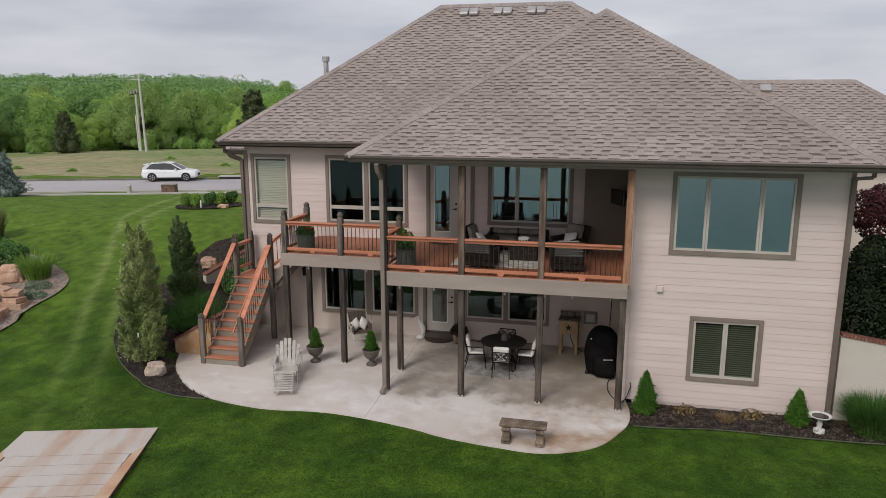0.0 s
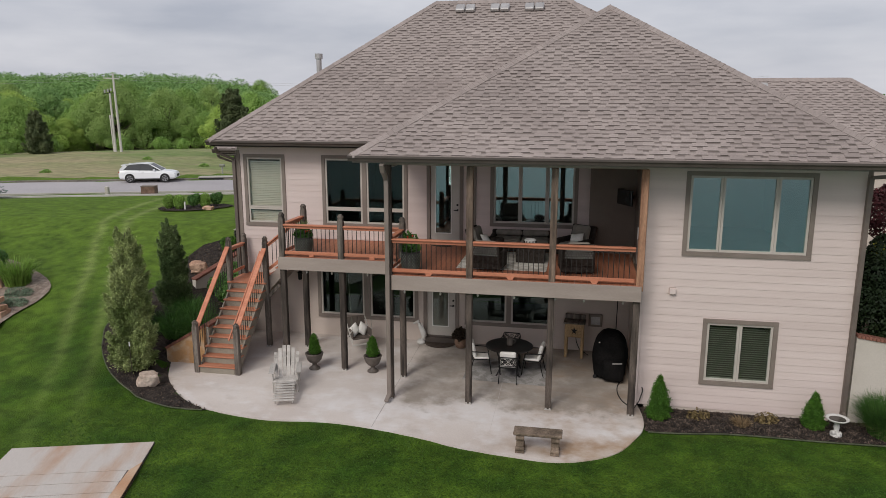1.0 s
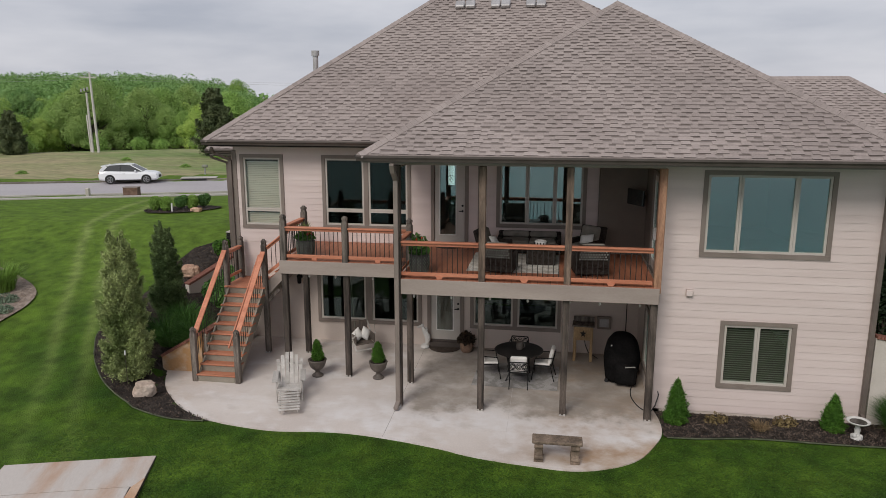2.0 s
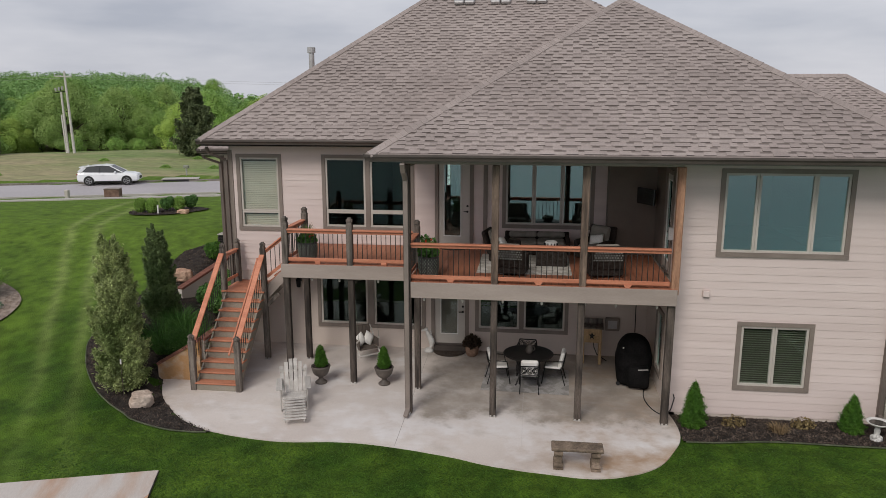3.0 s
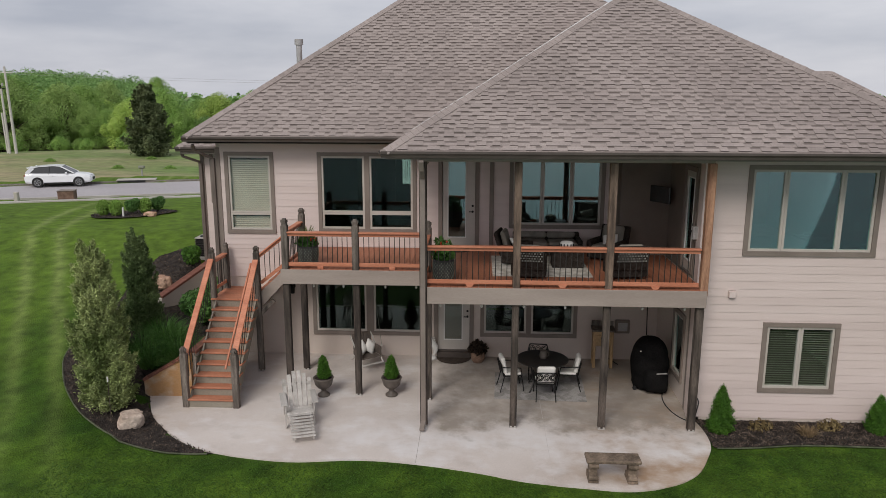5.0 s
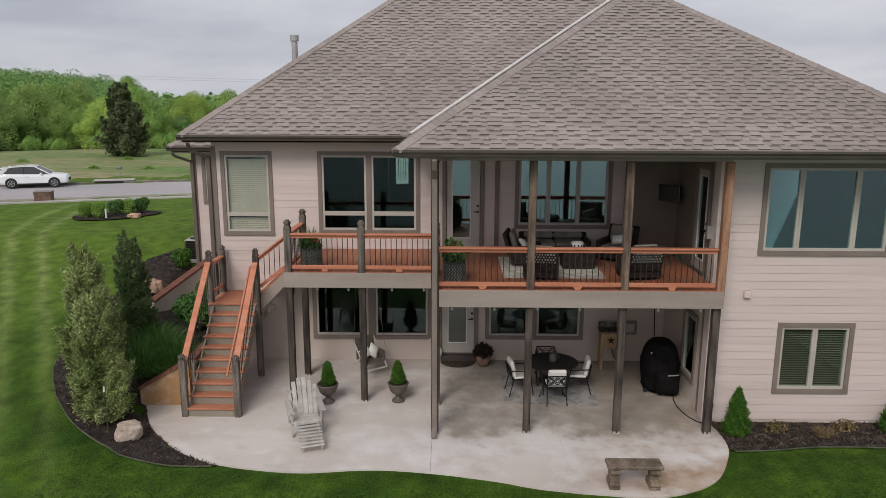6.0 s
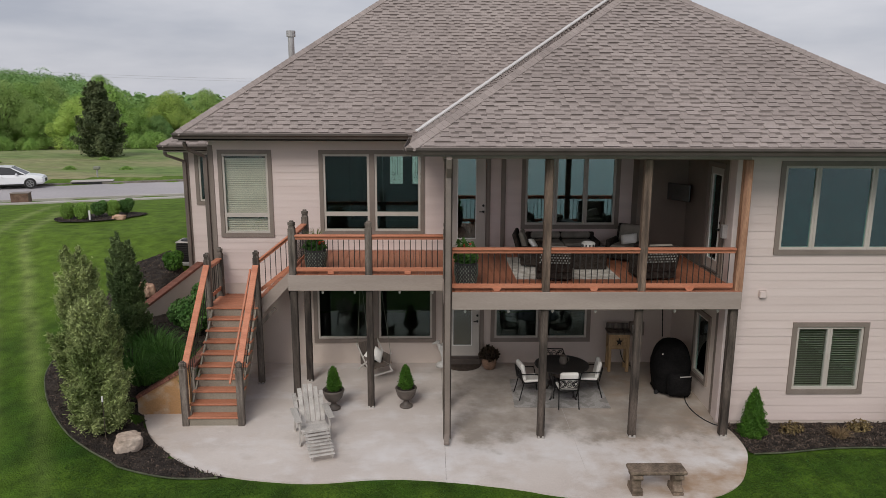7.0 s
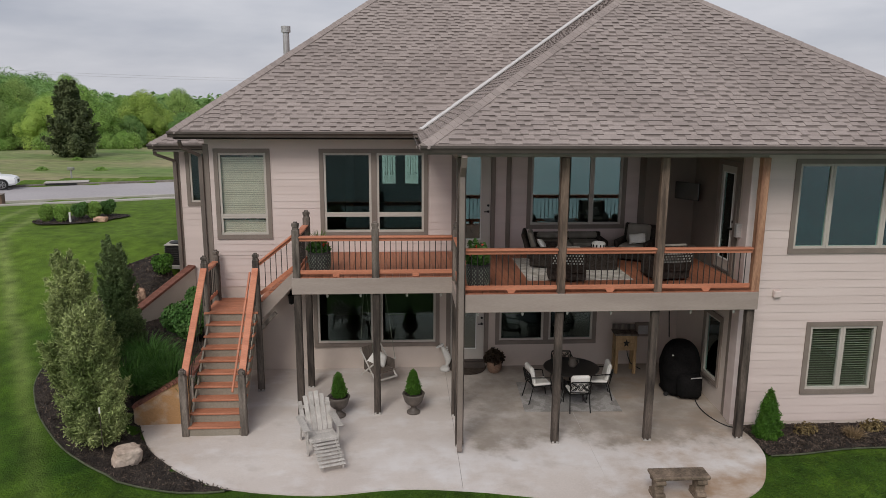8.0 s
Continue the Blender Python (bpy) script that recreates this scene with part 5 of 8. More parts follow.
M_DKJUNIPER = leaf_mat("deep_juniper_spray", (0.10, 0.155, 0.055), (0.20, 0.265, 0.105), island=0.4)
M_SHRUB = leaf_mat("green_shrub_leaf", (0.055, 0.14, 0.03), (0.12, 0.23, 0.06))
M_BLADE = leaf_mat("ornamental_grass_blade", (0.05, 0.13, 0.025), (0.11, 0.22, 0.05), island=0.4)
M_GRASSLIGHT = leaf_mat("fresh_grass_blade", (0.15, 0.27, 0.045), (0.26, 0.40, 0.085), island=0.3)
M_STRAW = leaf_mat("straw_and_green_blade", (0.12, 0.16, 0.05), (0.24, 0.25, 0.10), island=0.4)
M_SAGE = leaf_mat("blue_sage_leaf", (0.14, 0.20, 0.13), (0.24, 0.31, 0.21))
M_REDLEAF = leaf_mat("maroon_leaf", (0.05, 0.014, 0.016), (0.095, 0.025, 0.028))
M_YELLOW = leaf_mat("yellow_leaf", (0.45, 0.44, 0.06), (0.55, 0.52, 0.10))
M_BROWNLEAF = leaf_mat("bronze_leaf", (0.045, 0.03, 0.022), (0.075, 0.055, 0.035))
M_FLOWER = mat("red_flower", (0.42, 0.02, 0.015), (0.5, 0.05, 0.02), scale=8, fine=40, rough=0.6, bump=0, island=0.3)
rng = np.random.default_rng(11)


# ---- foliage shapes ----
def unit(v):
    return v / np.maximum(np.linalg.norm(v, axis=1, keepdims=True), 1e-9)


def leaves(name, c, out, length, width, material, droop=0.0, jitter=0.7):
    """Leaf quads at points c, turned along 'out' with some scatter."""
    n = len(c)
    d = unit(out + rng.normal(0, jitter, (n, 3)) + np.array([0, 0, -droop]))
    s = unit(np.cross(d, rng.normal(0, 1, (n, 3))))
    k = rng.uniform(0.6, 1.3, (n, 1))
    return quads(name, c, s * width / 2 * k, d * length / 2 * k, material)


def scales(name, c, out, length, width, material, jitter=0.6, lift=0.45):
    """Leaf quads at points c that face outward and up, as leaves turn to the light."""
    n = len(c)
    f = unit(out + np.array([0, 0, lift]) + rng.normal(0, jitter, (n, 3)))
    d = unit(np.cross(f, rng.normal(0, 1, (n, 3))))
    s = unit(np.cross(f, d))
    k = rng.uniform(0.6, 1.3, (n, 1))
    return quads(name, c, s * width / 2 * k, d * length / 2 * k, material)


def cone_cloud(n, h, r, power=0.8, shell=0.55, low=0.0, lump=0.25, freq=5.0, seed=0):
    """Points in a cone-like crown with a lumpy outline, dense near its skin."""
    z = low + (h - low) * (1 - np.sqrt(rng.uniform(0, 1, n)) ** 1.15)
    a = rng.uniform(0, 2 * math.pi, n)
    t = (z - low) / (h - low)
    prof = r * np.minimum(1, (1 - t) ** power) * np.minimum(1, 0.62 + t * 3.2)
    lumps = 1 + lump * (np.sin(a * 3 + z * freq + seed) * np.sin(z * freq * 1.7 + a * 2 + seed * 2) + 0.6 * np.sin(a * 7 + z * freq * 2.3 + seed))
    rr = prof * lumps * (shell + (1 - shell) * np.sqrt(rng.uniform(0, 1, n))) * rng.uniform(0.75, 1.08, n)
    p = np.stack([rr * np.cos(a), rr * np.sin(a), z], 1)
    o = unit(np.stack([np.cos(a), np.sin(a), np.full(n, 0.75)], 1))
    return p, o


def ball_cloud(n, centres, radii, inner=0.55):
    """Points near the skins of several balls."""
    k = rng.integers(0, len(centres), n)
    d = unit(rng.normal(0, 1, (n, 3)))
    p = np.asarray(centres)[k] + d * np.asarray(radii)[k] * (inner + (1 - inner) * rng.uniform(0, 1, (n, 1)) ** 0.5)
    return p, d


def mesh_part(name, me, parent, label="", m=None):
    ob = new(name, me)
    ob.parent = parent
    if m is not None:
        ob.matrix_basis = m
    if label:
        ob["label"] = label
    return ob


def blades(n, r, h, lean, w, material, name="blades"):
    """Grass blades: thin tapering strips that rise and arch outward."""
    a = rng.uniform(0, 2 * math.pi, n)
    b = r * np.sqrt(rng.uniform(0, 1, n)) * 0.5
    hh = h * rng.uniform(0.6, 1.1, n)
    ln = lean * rng.uniform(0.2, 1.2, n)
    verts, faces = [], []
    for k in range(n):
        ca, sa = math.cos(a[k]), math.sin(a[k])
        tw = rng.uniform(0, math.pi)
        sx, sy = math.cos(tw) * w, math.sin(tw) * w
        i = len(verts)
        for t, ws in ((0, 1.0), (0.45, 0.9), (0.8, 0.6), (1.0, 0.1)):
            o = b[k] + ln[k] * t ** 2
            z = hh[k] * (t - 0.28 * t ** 3 * (ln[k] / max(lean, 1e-6)))
            verts.append((ca * o + sx * ws, sa * o + sy * ws, z))
            verts.append((ca * o - sx * ws, sa * o - sy * ws, z))
        faces += [(i, i + 1, i + 3, i + 2), (i + 2, i + 3, i + 5, i + 4), (i + 4, i + 5, i + 7, i + 6)]
    me = bpy.data.meshes.new(name)
    me.from_pydata(verts, [], faces)
    me.materials.append(material)
    return me


def on_patio(x, y, rz=0):
    return pose(x, y, patio_z(x, y) + 0.002, 0, 0, rz)


# ---- urns with clipped evergreens ----
def urn(m):
    t = thing("urn_planter", "bronze urn planter with a clipped green evergreen on the patio", "planter", m, "patio urns")
    part("urn", lathe([(0.20, 0), (0.20, 0.03), (0.17, 0.05), (0.10, 0.09), (0.075, 0.13), (0.10, 0.17), (0.19, 0.21), (0.265, 0.28), (0.295, 0.36), (0.315, 0.42), (0.335, 0.45), (0.325, 0.47), (0.29, 0.47), (0.28, 0.43), (0.05, 0.41)], 28), M_URN, t, smooth=True)
    part("soil", lathe([(0.27, 0.41), (0.26, 0.435), (0.12, 0.45), (0.01, 0.455)], 20), M_SOIL, t)
    part("stem", rod((0, 0, 0.44), (0, 0, 0.95), 0.018, 0.006), M_BARK, t)
    p, o = cone_cloud(5600, 0.58, 0.235, 0.45, 0.5, 0.0, 0.2)
    me = leaves("evergreen", p + np.array([0, 0, 0.45]), o, 0.042, 0.013, M_TOPIARY)
    mesh_part("evergreen", me, t, "clipped green cone")
    return t


u = urn(on_patio(-7.70, 17.80))
u.scale = (0.74, 0.74, 0.97)
copy_thing(u, on_patio(-6.09, 17.89, 70))


# ---- reclining wooden lawn chair with a leg rest ----
def adirondack(m):
    t = thing("adirondack_chair", "silver weathered wooden reclining chair with a slatted leg rest", "chair", m)
    for k in range(6):
        x = -0.235 + 0.094 * k
        top = 1.10 - 0.16 * abs(k - 2.5) ** 1.4 / 2.6
        part("back_slat", bar((x, 0.06, 0.30), (x * 1.12, 0.46, top), 0.084, 0.02, None, 0.004), M_TEAK, t)
    part("back_rail", bar((-0.30, 0.36, 0.78), (0.30, 0.36, 0.78), 0.02, 0.06), M_TEAK, t)
    for k in range(6):
        y = 0.02 - 0.093 * k
        part("seat_slat", box(-0.27, 0.27, y - 0.082, y, 0.30 + 0.014 * k, 0.322 + 0.014 * k, None, 0.004), M_TEAK, t)
    for k in range(8):
        f = k / 7
        y, z = -0.56 - 0.62 * f, 0.37 - 0.25 * f
        part("leg_rest_slat", bar((-0.235, y, z), (0.235, y, z), 0.072, 0.02, None, 0.004), M_TEAK, t)
    for s in (-1, 1):
        part("side_rail", bar((s * 0.25, 0.12, 0.26), (s * 0.25, -0.55, 0.34), 0.022, 0.1), M_TEAK, t)
        part("leg_rest_rail", bar((s * 0.19, -0.50, 0.36), (s * 0.19, -1.20, 0.06), 0.022, 0.07), M_TEAK, t)
        part("arm", box(s * 0.31 - 0.065, s * 0.31 + 0.065, -0.50, 0.26, 0.60, 0.622, None, 0.008), M_TEAK, t)
        part("front_leg", box(s * 0.285 - 0.012, s * 0.285 + 0.012, -0.44, -0.33, 0.0, 0.60, None, 0.003), M_TEAK, t)
        part("rear_leg", bar((s * 0.285, 0.10, 0.60), (s * 0.285, 0.34, 0.0), 0.022, 0.09), M_TEAK, t)
    return t


adirondack(on_patio(-8.0, 16.60, 19)).scale = (1.06, 0.95, 0.89)


# ---- hanging swing seat under the deck ----
def swing_seat(m):
    t = thing("swing_seat", "grey-brown sling swing seat with pale bars and white pillows", "swing", m)
    part("seat", box(-0.36, 0.36, -0.42, 0.06, 0.36, 0.40, None, 0.015), M_SLING, t)
    bm = box(-0.36, 0.36, -0.02, 0.02, 0.0, 0.62, None, 0.015)
    bmesh.ops.transform(bm, verts=bm.verts, matrix=Matrix.Translation((0, 0.08, 0.38)) @ Matrix.Rotation(radians(-22), 4, "X"))
    part("backrest", bm, M_SLING, t)
    for s in (-1, 1):
        bm = box(s * 0.37 - 0.02, s * 0.37 + 0.02, -0.44, 0.16, 0.40, 0.66, None, 0.012)
        part("side_panel", bm, M_SLING, t)
        part("frame_bar", bar((s * 0.40, -0.50, 0.22), (s * 0.40, 0.34, 0.92), 0.03, 0.04), M_PALEBAR, t, "weathered frame bar")
        part("frame_bar", bar((s * 0.40, 0.26, 0.24), (s * 0.40, -0.46, 0.70), 0.03, 0.04), M_PALEBAR, t)
        part("rope", rod((s * 0.40, 0.30, 0.90), (s * 0.34, 0.12, 2.80), 0.006, seg=6), M_WEAVE, t, "thin hanging rope")
        part("rope", rod((s * 0.40, -0.44, 0.68), (s * 0.34, 0.10, 2.80), 0.006, seg=6), M_WEAVE, t)
    part("foot_bar", bar((-0.42, -0.50, 0.22), (0.42, -0.50, 0.22), 0.04, 0.04), M_PALEBAR, t)
    for x, a in ((-0.16, 14), (0.17, -10)):
        bm = bmesh.new()
        box(-0.5, 0.5, -0.5, 0.5, -0.5, 0.5, bm)
        bmesh.ops.subdivide_edges(bm, edges=bm.edges, cuts=5, use_grid_fill=True)
        for v in bm.verts:
            v.co.y *= (1 - min(1, max(abs(v.co.x), abs(v.co.z)) * 2) ** 3 * 0.85)
        bmesh.ops.transform(bm, verts=bm.verts, matrix=Matrix.Translation((x, -0.04, 0.60)) @ Matrix.Rotation(radians(-22), 4, "X") @ Matrix.Rotation(radians(a), 4, "Y") @ Matrix.Rotation(radians(45), 4, "Y") @ Matrix.Diagonal((0.34, 0.15, 0.36, 1)))
        part("pillow", bm, M_CUSHION, t, "white pillow", smooth=True)
    return t


swing_seat(pose(-6.93, 19.30, 0.20, 0, 0, 38)).scale = (0.74, 0.74, 0.91)


# ---- white sea-horse statue ----
bm = bmesh.new()
pts = []
for k in range(26):
    f = k / 25
    a = 5.4 * f
    pts.append((0.09 * math.sin(4.2 * f + 0.4) * (1 - 0.25 * f), 0.0, 0.10 + 0.60 * f, 0.035 + 0.055 * math.sin(math.pi * min(1, f * 1.1)) ** 1.3))
prev = None
for x, y, z, r in pts:
    ring = [bm.verts.new((x + r * math.cos(2 * math.pi * k / 10), y + 0.75 * r * math.sin(2 * math.pi * k / 10), z)) for k in range(10)]
    if prev:
        for k in range(10):
            bm.faces.new((prev[k], prev[(k + 1) % 10], ring[(k + 1) % 10], ring[k]))
    prev = ring
bm.faces.new(prev)
rod((pts[-1][0] + 0.02, 0, 0.66), (pts[-1][0] - 0.15, 0, 0.60), 0.05, 0.022, bm, 10)
lathe([(0.13, 0), (0.13, 0.06), (0.10, 0.09), (0.06, 0.12), (0.02, 0.13)], 14, bm)
for k in range(6):
    box(0.08 - 0.012 * k, 0.13 - 0.012 * k, -0.01, 0.01, 0.28 + 0.06 * k, 0.32 + 0.06 * k, bm)
tagged(obj("statue", bm, M_STATUE, m=on_patio(-5.27, 20.12), smooth=True), "white cast sea-horse garden statue beside the door", "statue")

# ---- half-round door mat ----
mx, my = -4.70, 20.28
tagged(obj("door_mat", prism([(0.47 * math.cos(math.pi + math.pi * k / 20), 0.50 * math.sin(math.pi + math.pi * k / 20)) for k in range(21)], 0.0, 0.018), M_MAT, m=on_patio(mx, my)),
       "dark brown half-round coir mat before the door", "door mat")
tagged(obj("door_step", box(-5.15, -4.25, W - 0.16, W - 0.02, patio_z(0, 20.2) - 0.02, 0.31, None, 0.01), M_GUTTER), "dark door step below the patio door", "step", kind="structure")


# ---- basket pot by the door ----
t = thing("potted_plant", "woven basket pot with bronze-leaved plant beside the door", "potted plant", on_patio(-4.05, 19.98))
t.scale = (0.8, 0.8, 0.85)
part("pot", lathe([(0.15, 0), (0.20, 0.06), (0.235, 0.20), (0.225, 0.30), (0.235, 0.34), (0.20, 0.34), (0.18, 0.28), (0.02, 0.28)], 22), mat("tan_woven_pot", (0.20, 0.12, 0.08), (0.31, 0.20, 0.14), scale=9, fine=60, rough=0.9, bump=0.8, stretch=(1, 1, 4)), t, smooth=True)
p, o = ball_cloud(900, [(0, 0, 0.45), (0.14, 0.03, 0.42), (-0.15, 0.0, 0.43), (0.02, -0.12, 0.40), (0.0, 0.12, 0.52)], [[0.22], [0.17], [0.17], [0.16], [0.15]])
mesh_part("leaves", leaves("leaves", p, o, 0.10, 0.055, M_BROWNLEAF), t)


# ---- dining set ----
DTX, DTY = -2.50, 18.45
rugm = on_patio(-2.55, 18.52, -2)
tagged(obj("patio_rug", box(-1.08, 1.08, -0.76, 0.76, 0.004, 0.012, None, 0.003), M_RUG, m=rugm @ Matrix.Rotation(math.atan(0.04), 4, "X")), "faded grey trellis rug under the dining set", "rug")
t = thing("dining_table", "round dark cast-metal dining table on the patio", "table", on_patio(DTX, DTY))
part("tabletop", lathe([(0.02, 0.725), (0.60, 0.725), (0.625, 0.735), (0.63, 0.75), (0.61, 0.762), (0.02, 0.765)], 40), M_TABLE, t)
for k in range(4):
    a = math.pi / 4 + k * math.pi / 2
    c, s = math.cos(a), math.sin(a)
    part("leg", tube([(c * 0.42, s * 0.42, 0.725), (c * 0.36, s * 0.36, 0.5), (c * 0.28, s * 0.28, 0.25), (c * 0.40, s * 0.40, 0.03), (c * 0.44, s * 0.44, 0.0)], 0.02, seg=8), M_TABLE, t)
part("ring", lathe([(0.27, 0.27), (0.30, 0.27), (0.30, 0.29), (0.27, 0.29)], 24), M_TABLE, t)
t = thing("pitcher", "dark ribbed metal pitcher on the dining table", "pitcher", on_patio(DTX, DTY) @ Matrix.Translation((0.02, -0.02, 0.767)))
part("body", lathe([(0.07, 0), (0.09, 0.04), (0.095, 0.10), (0.075, 0.16), (0.085, 0.20), (0.078, 0.20), (0.065, 0.16), (0.02, 0.15)], 20), M_URN, t, smooth=True)
part("handle", tube([(0.08, 0, 0.17), (0.135, 0, 0.15), (0.13, 0, 0.08), (0.09, 0, 0.05)], 0.009), M_URN, t)


def dining_chair(m, back=True):
    """A cast-metal patio chair; it faces +y in its own frame."""
    t = thing("patio_chair", "black cast-metal chair with scrolled back and white cushion", "chair", m, "chairs round the patio table")
    part("seat_frame", box(-0.25, 0.25, -0.22, 0.25, 0.405, 0.425, None, 0.008), M_IRON, t)
    bm = box(-0.23, 0.23, -0.20, 0.24, 0.426, 0.485, None, 0.022)
    part("cushion", bm, M_CUSHION, t, "white seat cushion")
    if back:
        bm = box(-0.225, 0.225, -0.03, 0.075, 0.0, 0.43, None, 0.035)
        bmesh.ops.transform(bm, verts=bm.verts, matrix=Matrix.Translation((0, -0.195, 0.46)) @ Matrix.Rotation(radians(12), 4, "X"))
        part("back_cushion", bm, M_CUSHION, t, "white back cushion")
    # scrolled back
    tilt = Matrix.Translation((0, -0.245, 0.42)) @ Matrix.Rotation(radians(12), 4, "X")
    bm = bmesh.new()
    tube([(-0.24, 0, 0), (-0.25, 0, 0.28), (-0.23, 0, 0.33), (0.23, 0, 0.33), (0.25, 0, 0.28), (0.24, 0, 0)], 0.015, bm, 6)
    tube([(-0.24, 0, 0.07), (0.24, 0, 0.07)], 0.011, bm, 6)
    bmesh.ops.transform(bm, verts=bm.verts, matrix=tilt)
    part("back_frame", bm, M_IRON, t)
    bm = bmesh.new()
    for cx in (-0.155, 0.0, 0.155):
        for r in (0.095, 0.05):
            tube([(cx + r * 0.75 * math.cos(2 * math.pi * k / 10), 0, 0.20 + r * math.sin(2 * math.pi * k / 10)) for k in range(11)], 0.0095, bm, 5)
    for sx in (-1, 1):
        tube([(sx * 0.235, 0, 0.08), (sx * 0.06, 0, 0.20), (sx * 0.235, 0, 0.32)], 0.009, bm, 5)
    bmesh.ops.transform(bm, verts=bm.verts, matrix=tilt)
    part("scroll", bm, M_IRON, t, "scrolled black lattice")
    for sx in (-1, 1):
        part("front_leg", tube([(sx * 0.235, 0.23, 0.41), (sx * 0.25, 0.27, 0.2), (sx * 0.245, 0.30, 0.0)], 0.014), M_IRON, t)
        part("rear_leg", tube([(sx * 0.235, -0.22, 0.41), (sx * 0.24, -0.27, 0.2), (sx * 0.25, -0.33, 0.0)], 0.014), M_IRON, t)
        part("arm", tube([(sx * 0.26, -0.28, 0.66), (sx * 0.28, -0.05, 0.65), (sx * 0.28, 0.20, 0.63), (sx * 0.26, 0.24, 0.42)], 0.014), M_IRON, t)
    return t


c0 = dining_chair(on_patio(-2.47, 17.95, 2))
c0.scale = (0.92, 0.92, 0.96)
copy_thing(c0, on_patio(-3.25, 18.40, -80))
copy_thing(c0, on_patio(-1.86, 18.50, 84))
dining_chair(on_patio(-2.54, 19.12, 176), False).scale = (0.92, 0.92, 1.02)

# ---- wooden cooler stand ----
t = thing("cooler_stand", "knotty pine cooler cart with a grey lid by the wall", "cooler", on_patio(-0.82, 19.90, -4))
t.scale = (0.82, 0.82, 1.0)
for sx in (-1, 1):
    for sy in (-1, 1):
        part("leg", box(sx * 0.27 - 0.045, sx * 0.27 + 0.045, sy * 0.19 - 0.045, sy * 0.19 + 0.045, 0, 0.98, None, 0.006), M_PINE, t)
for k in range(4):
    z = 0.60 + 0.094 * k
    part("front_board", box(-0.225, 0.225, -0.225, -0.205, z, z + 0.09, None, 0.003), M_PINE, t)
    part("back_board", box(-0.225, 0.225, 0.205, 0.225, z, z + 0.09, None, 0.003), M_PINE, t)
    for sx in (-1, 1):
        part("side_board", box(sx * 0.30 - 0.01, sx * 0.30 + 0.01, -0.145, 0.145, z, z + 0.09, None, 0.003), M_PINE, t)
bm = bmesh.new()
for k in range(5):
    a = math.pi / 2 + k * 2 * math.pi / 5
    vs = [bm.verts.new((x, -0.228, z)) for x, z in ((0, 0.79), (0.05 * math.cos(a - 0.6), 0.79 + 0.05 * math.sin(a - 0.6)), (0.11 * math.cos(a), 0.79 + 0.11 * math.sin(a)), (0.05 * math.cos(a + 0.6), 0.79 + 0.05 * math.sin(a + 0.6)))]
    bm.faces.new(vs)
r = bmesh.ops.extrude_face_region(bm, geom=bm.faces[:])
bmesh.ops.translate(bm, verts=[v for v in r["geom"] if isinstance(v, bmesh.types.BMVert)], vec=(0, -0.008, 0))
part("star", bm, M_IRON, t, "dark cut-out star")
part("lid", box(-0.36, 0.36, -0.27, 0.27, 0.985, 1.03, None, 0.01), M_POST, t, "grey wooden lid")
part("lid", box(-0.34, 0.34, 0.20, 0.25, 1.03, 1.17, None, 0.01), M_POST, t)
part("hose", tube([(0.05, -0.10, 0.60), (0.08, -0.12, 0.45), (0.18, -0.10, 0.25), (0.33, -0.06, 0.15), (0.5, -0.1, 0.08)], 0.014), M_RUBBER, t)

# framed box on the wall
t = thing("wall_box", "grey framed utility box mounted on the wall", "utility box", pose(-0.25, W - 0.002, 1.09))
part("frame", box(-0.19, 0.19, -0.10, 0.0, -0.18, 0.18, None, 0.015), M_TRIM, t)
part("panel", box(-0.125, 0.125, -0.112, -0.1, -0.115, 0.115, None, 0.008), M_FLASH, t, "pale grey panel")

# ---- covered grill ----
GRILL_X, GRILL_Y = 0.11, 18.66
t = thing("grill", "large domed grill under a black canvas cover against the wall", "grill", on_patio(GRILL_X, GRILL_Y, -8))
bm = bmesh.new()
rings = []
for j in range(17):
    f = j / 16
    if f < 0.5:
        z, r = 0.05 + 0.55 * f / 0.5, 1.0 - 0.16 * (1 - f / 0.5) ** 1.3
    else:
        a = (f - 0.5) * math.pi
        z, r = 0.60 + 0.68 * math.sin(a), max(0.02, math.cos(a)) ** 0.72
    ring = []
    for k in range(36):
        b = 2 * math.pi * k / 36
        c, s = math.cos(b), math.sin(b)
        x = 0.45 * math.copysign(abs(c) ** 0.75, c) * r
        y = 0.42 * math.copysign(abs(s) ** 0.75, s) * r
        fold = 1 + (0.025 * math.sin(9 * b + 3 * f) + 0.02 * math.sin(17 * b)) * (1 - f) * (1 if f < 0.6 else 0.3)
        q = Vector((x * fold, y * fold, z))
        ring.append(bm.verts.new(q + Vector((0.015 * noise.noise(q * 5), 0.015 * noise.noise(q * 5 + Vector((7, 0, 0))), 0.012 * noise.noise(q * 4) if j else 0))))
    rings.append(ring)
for p, q in zip(rings, rings[1:]):
    for k in range(36):
        bm.faces.new((p[k], p[(k + 1) % 36], q[(k + 1) % 36], q[k]))
bm.faces.new(rings[-1])
bm.faces.new(list(reversed(rings[0])))
part("cover", bm, M_CANVAS, t, smooth=True)
bm = box(-0.14, 0.40, -0.54, -0.15, 0.05, 0.60, None, 0.07)
bmesh.ops.subdivide_edges(bm, edges=bm.edges, cuts=2, use_grid_fill=True)
for v in bm.verts:
    v.co += Vector((noise.noise(v.co * 5), noise.noise(v.co * 5 + Vector((4, 0, 0))), 0.4 * noise.noise(v.co * 6))) * 0.02
part("shelf_cover", bm, M_CANVAS, t, "black canvas draped over the front shelf", smooth=True)
part("handle_strap", bar((0.12, -0.555, 0.55), (0.36, -0.555, 0.58), 0.012, 0.026), M_FLASH, t, "pale webbing handle")
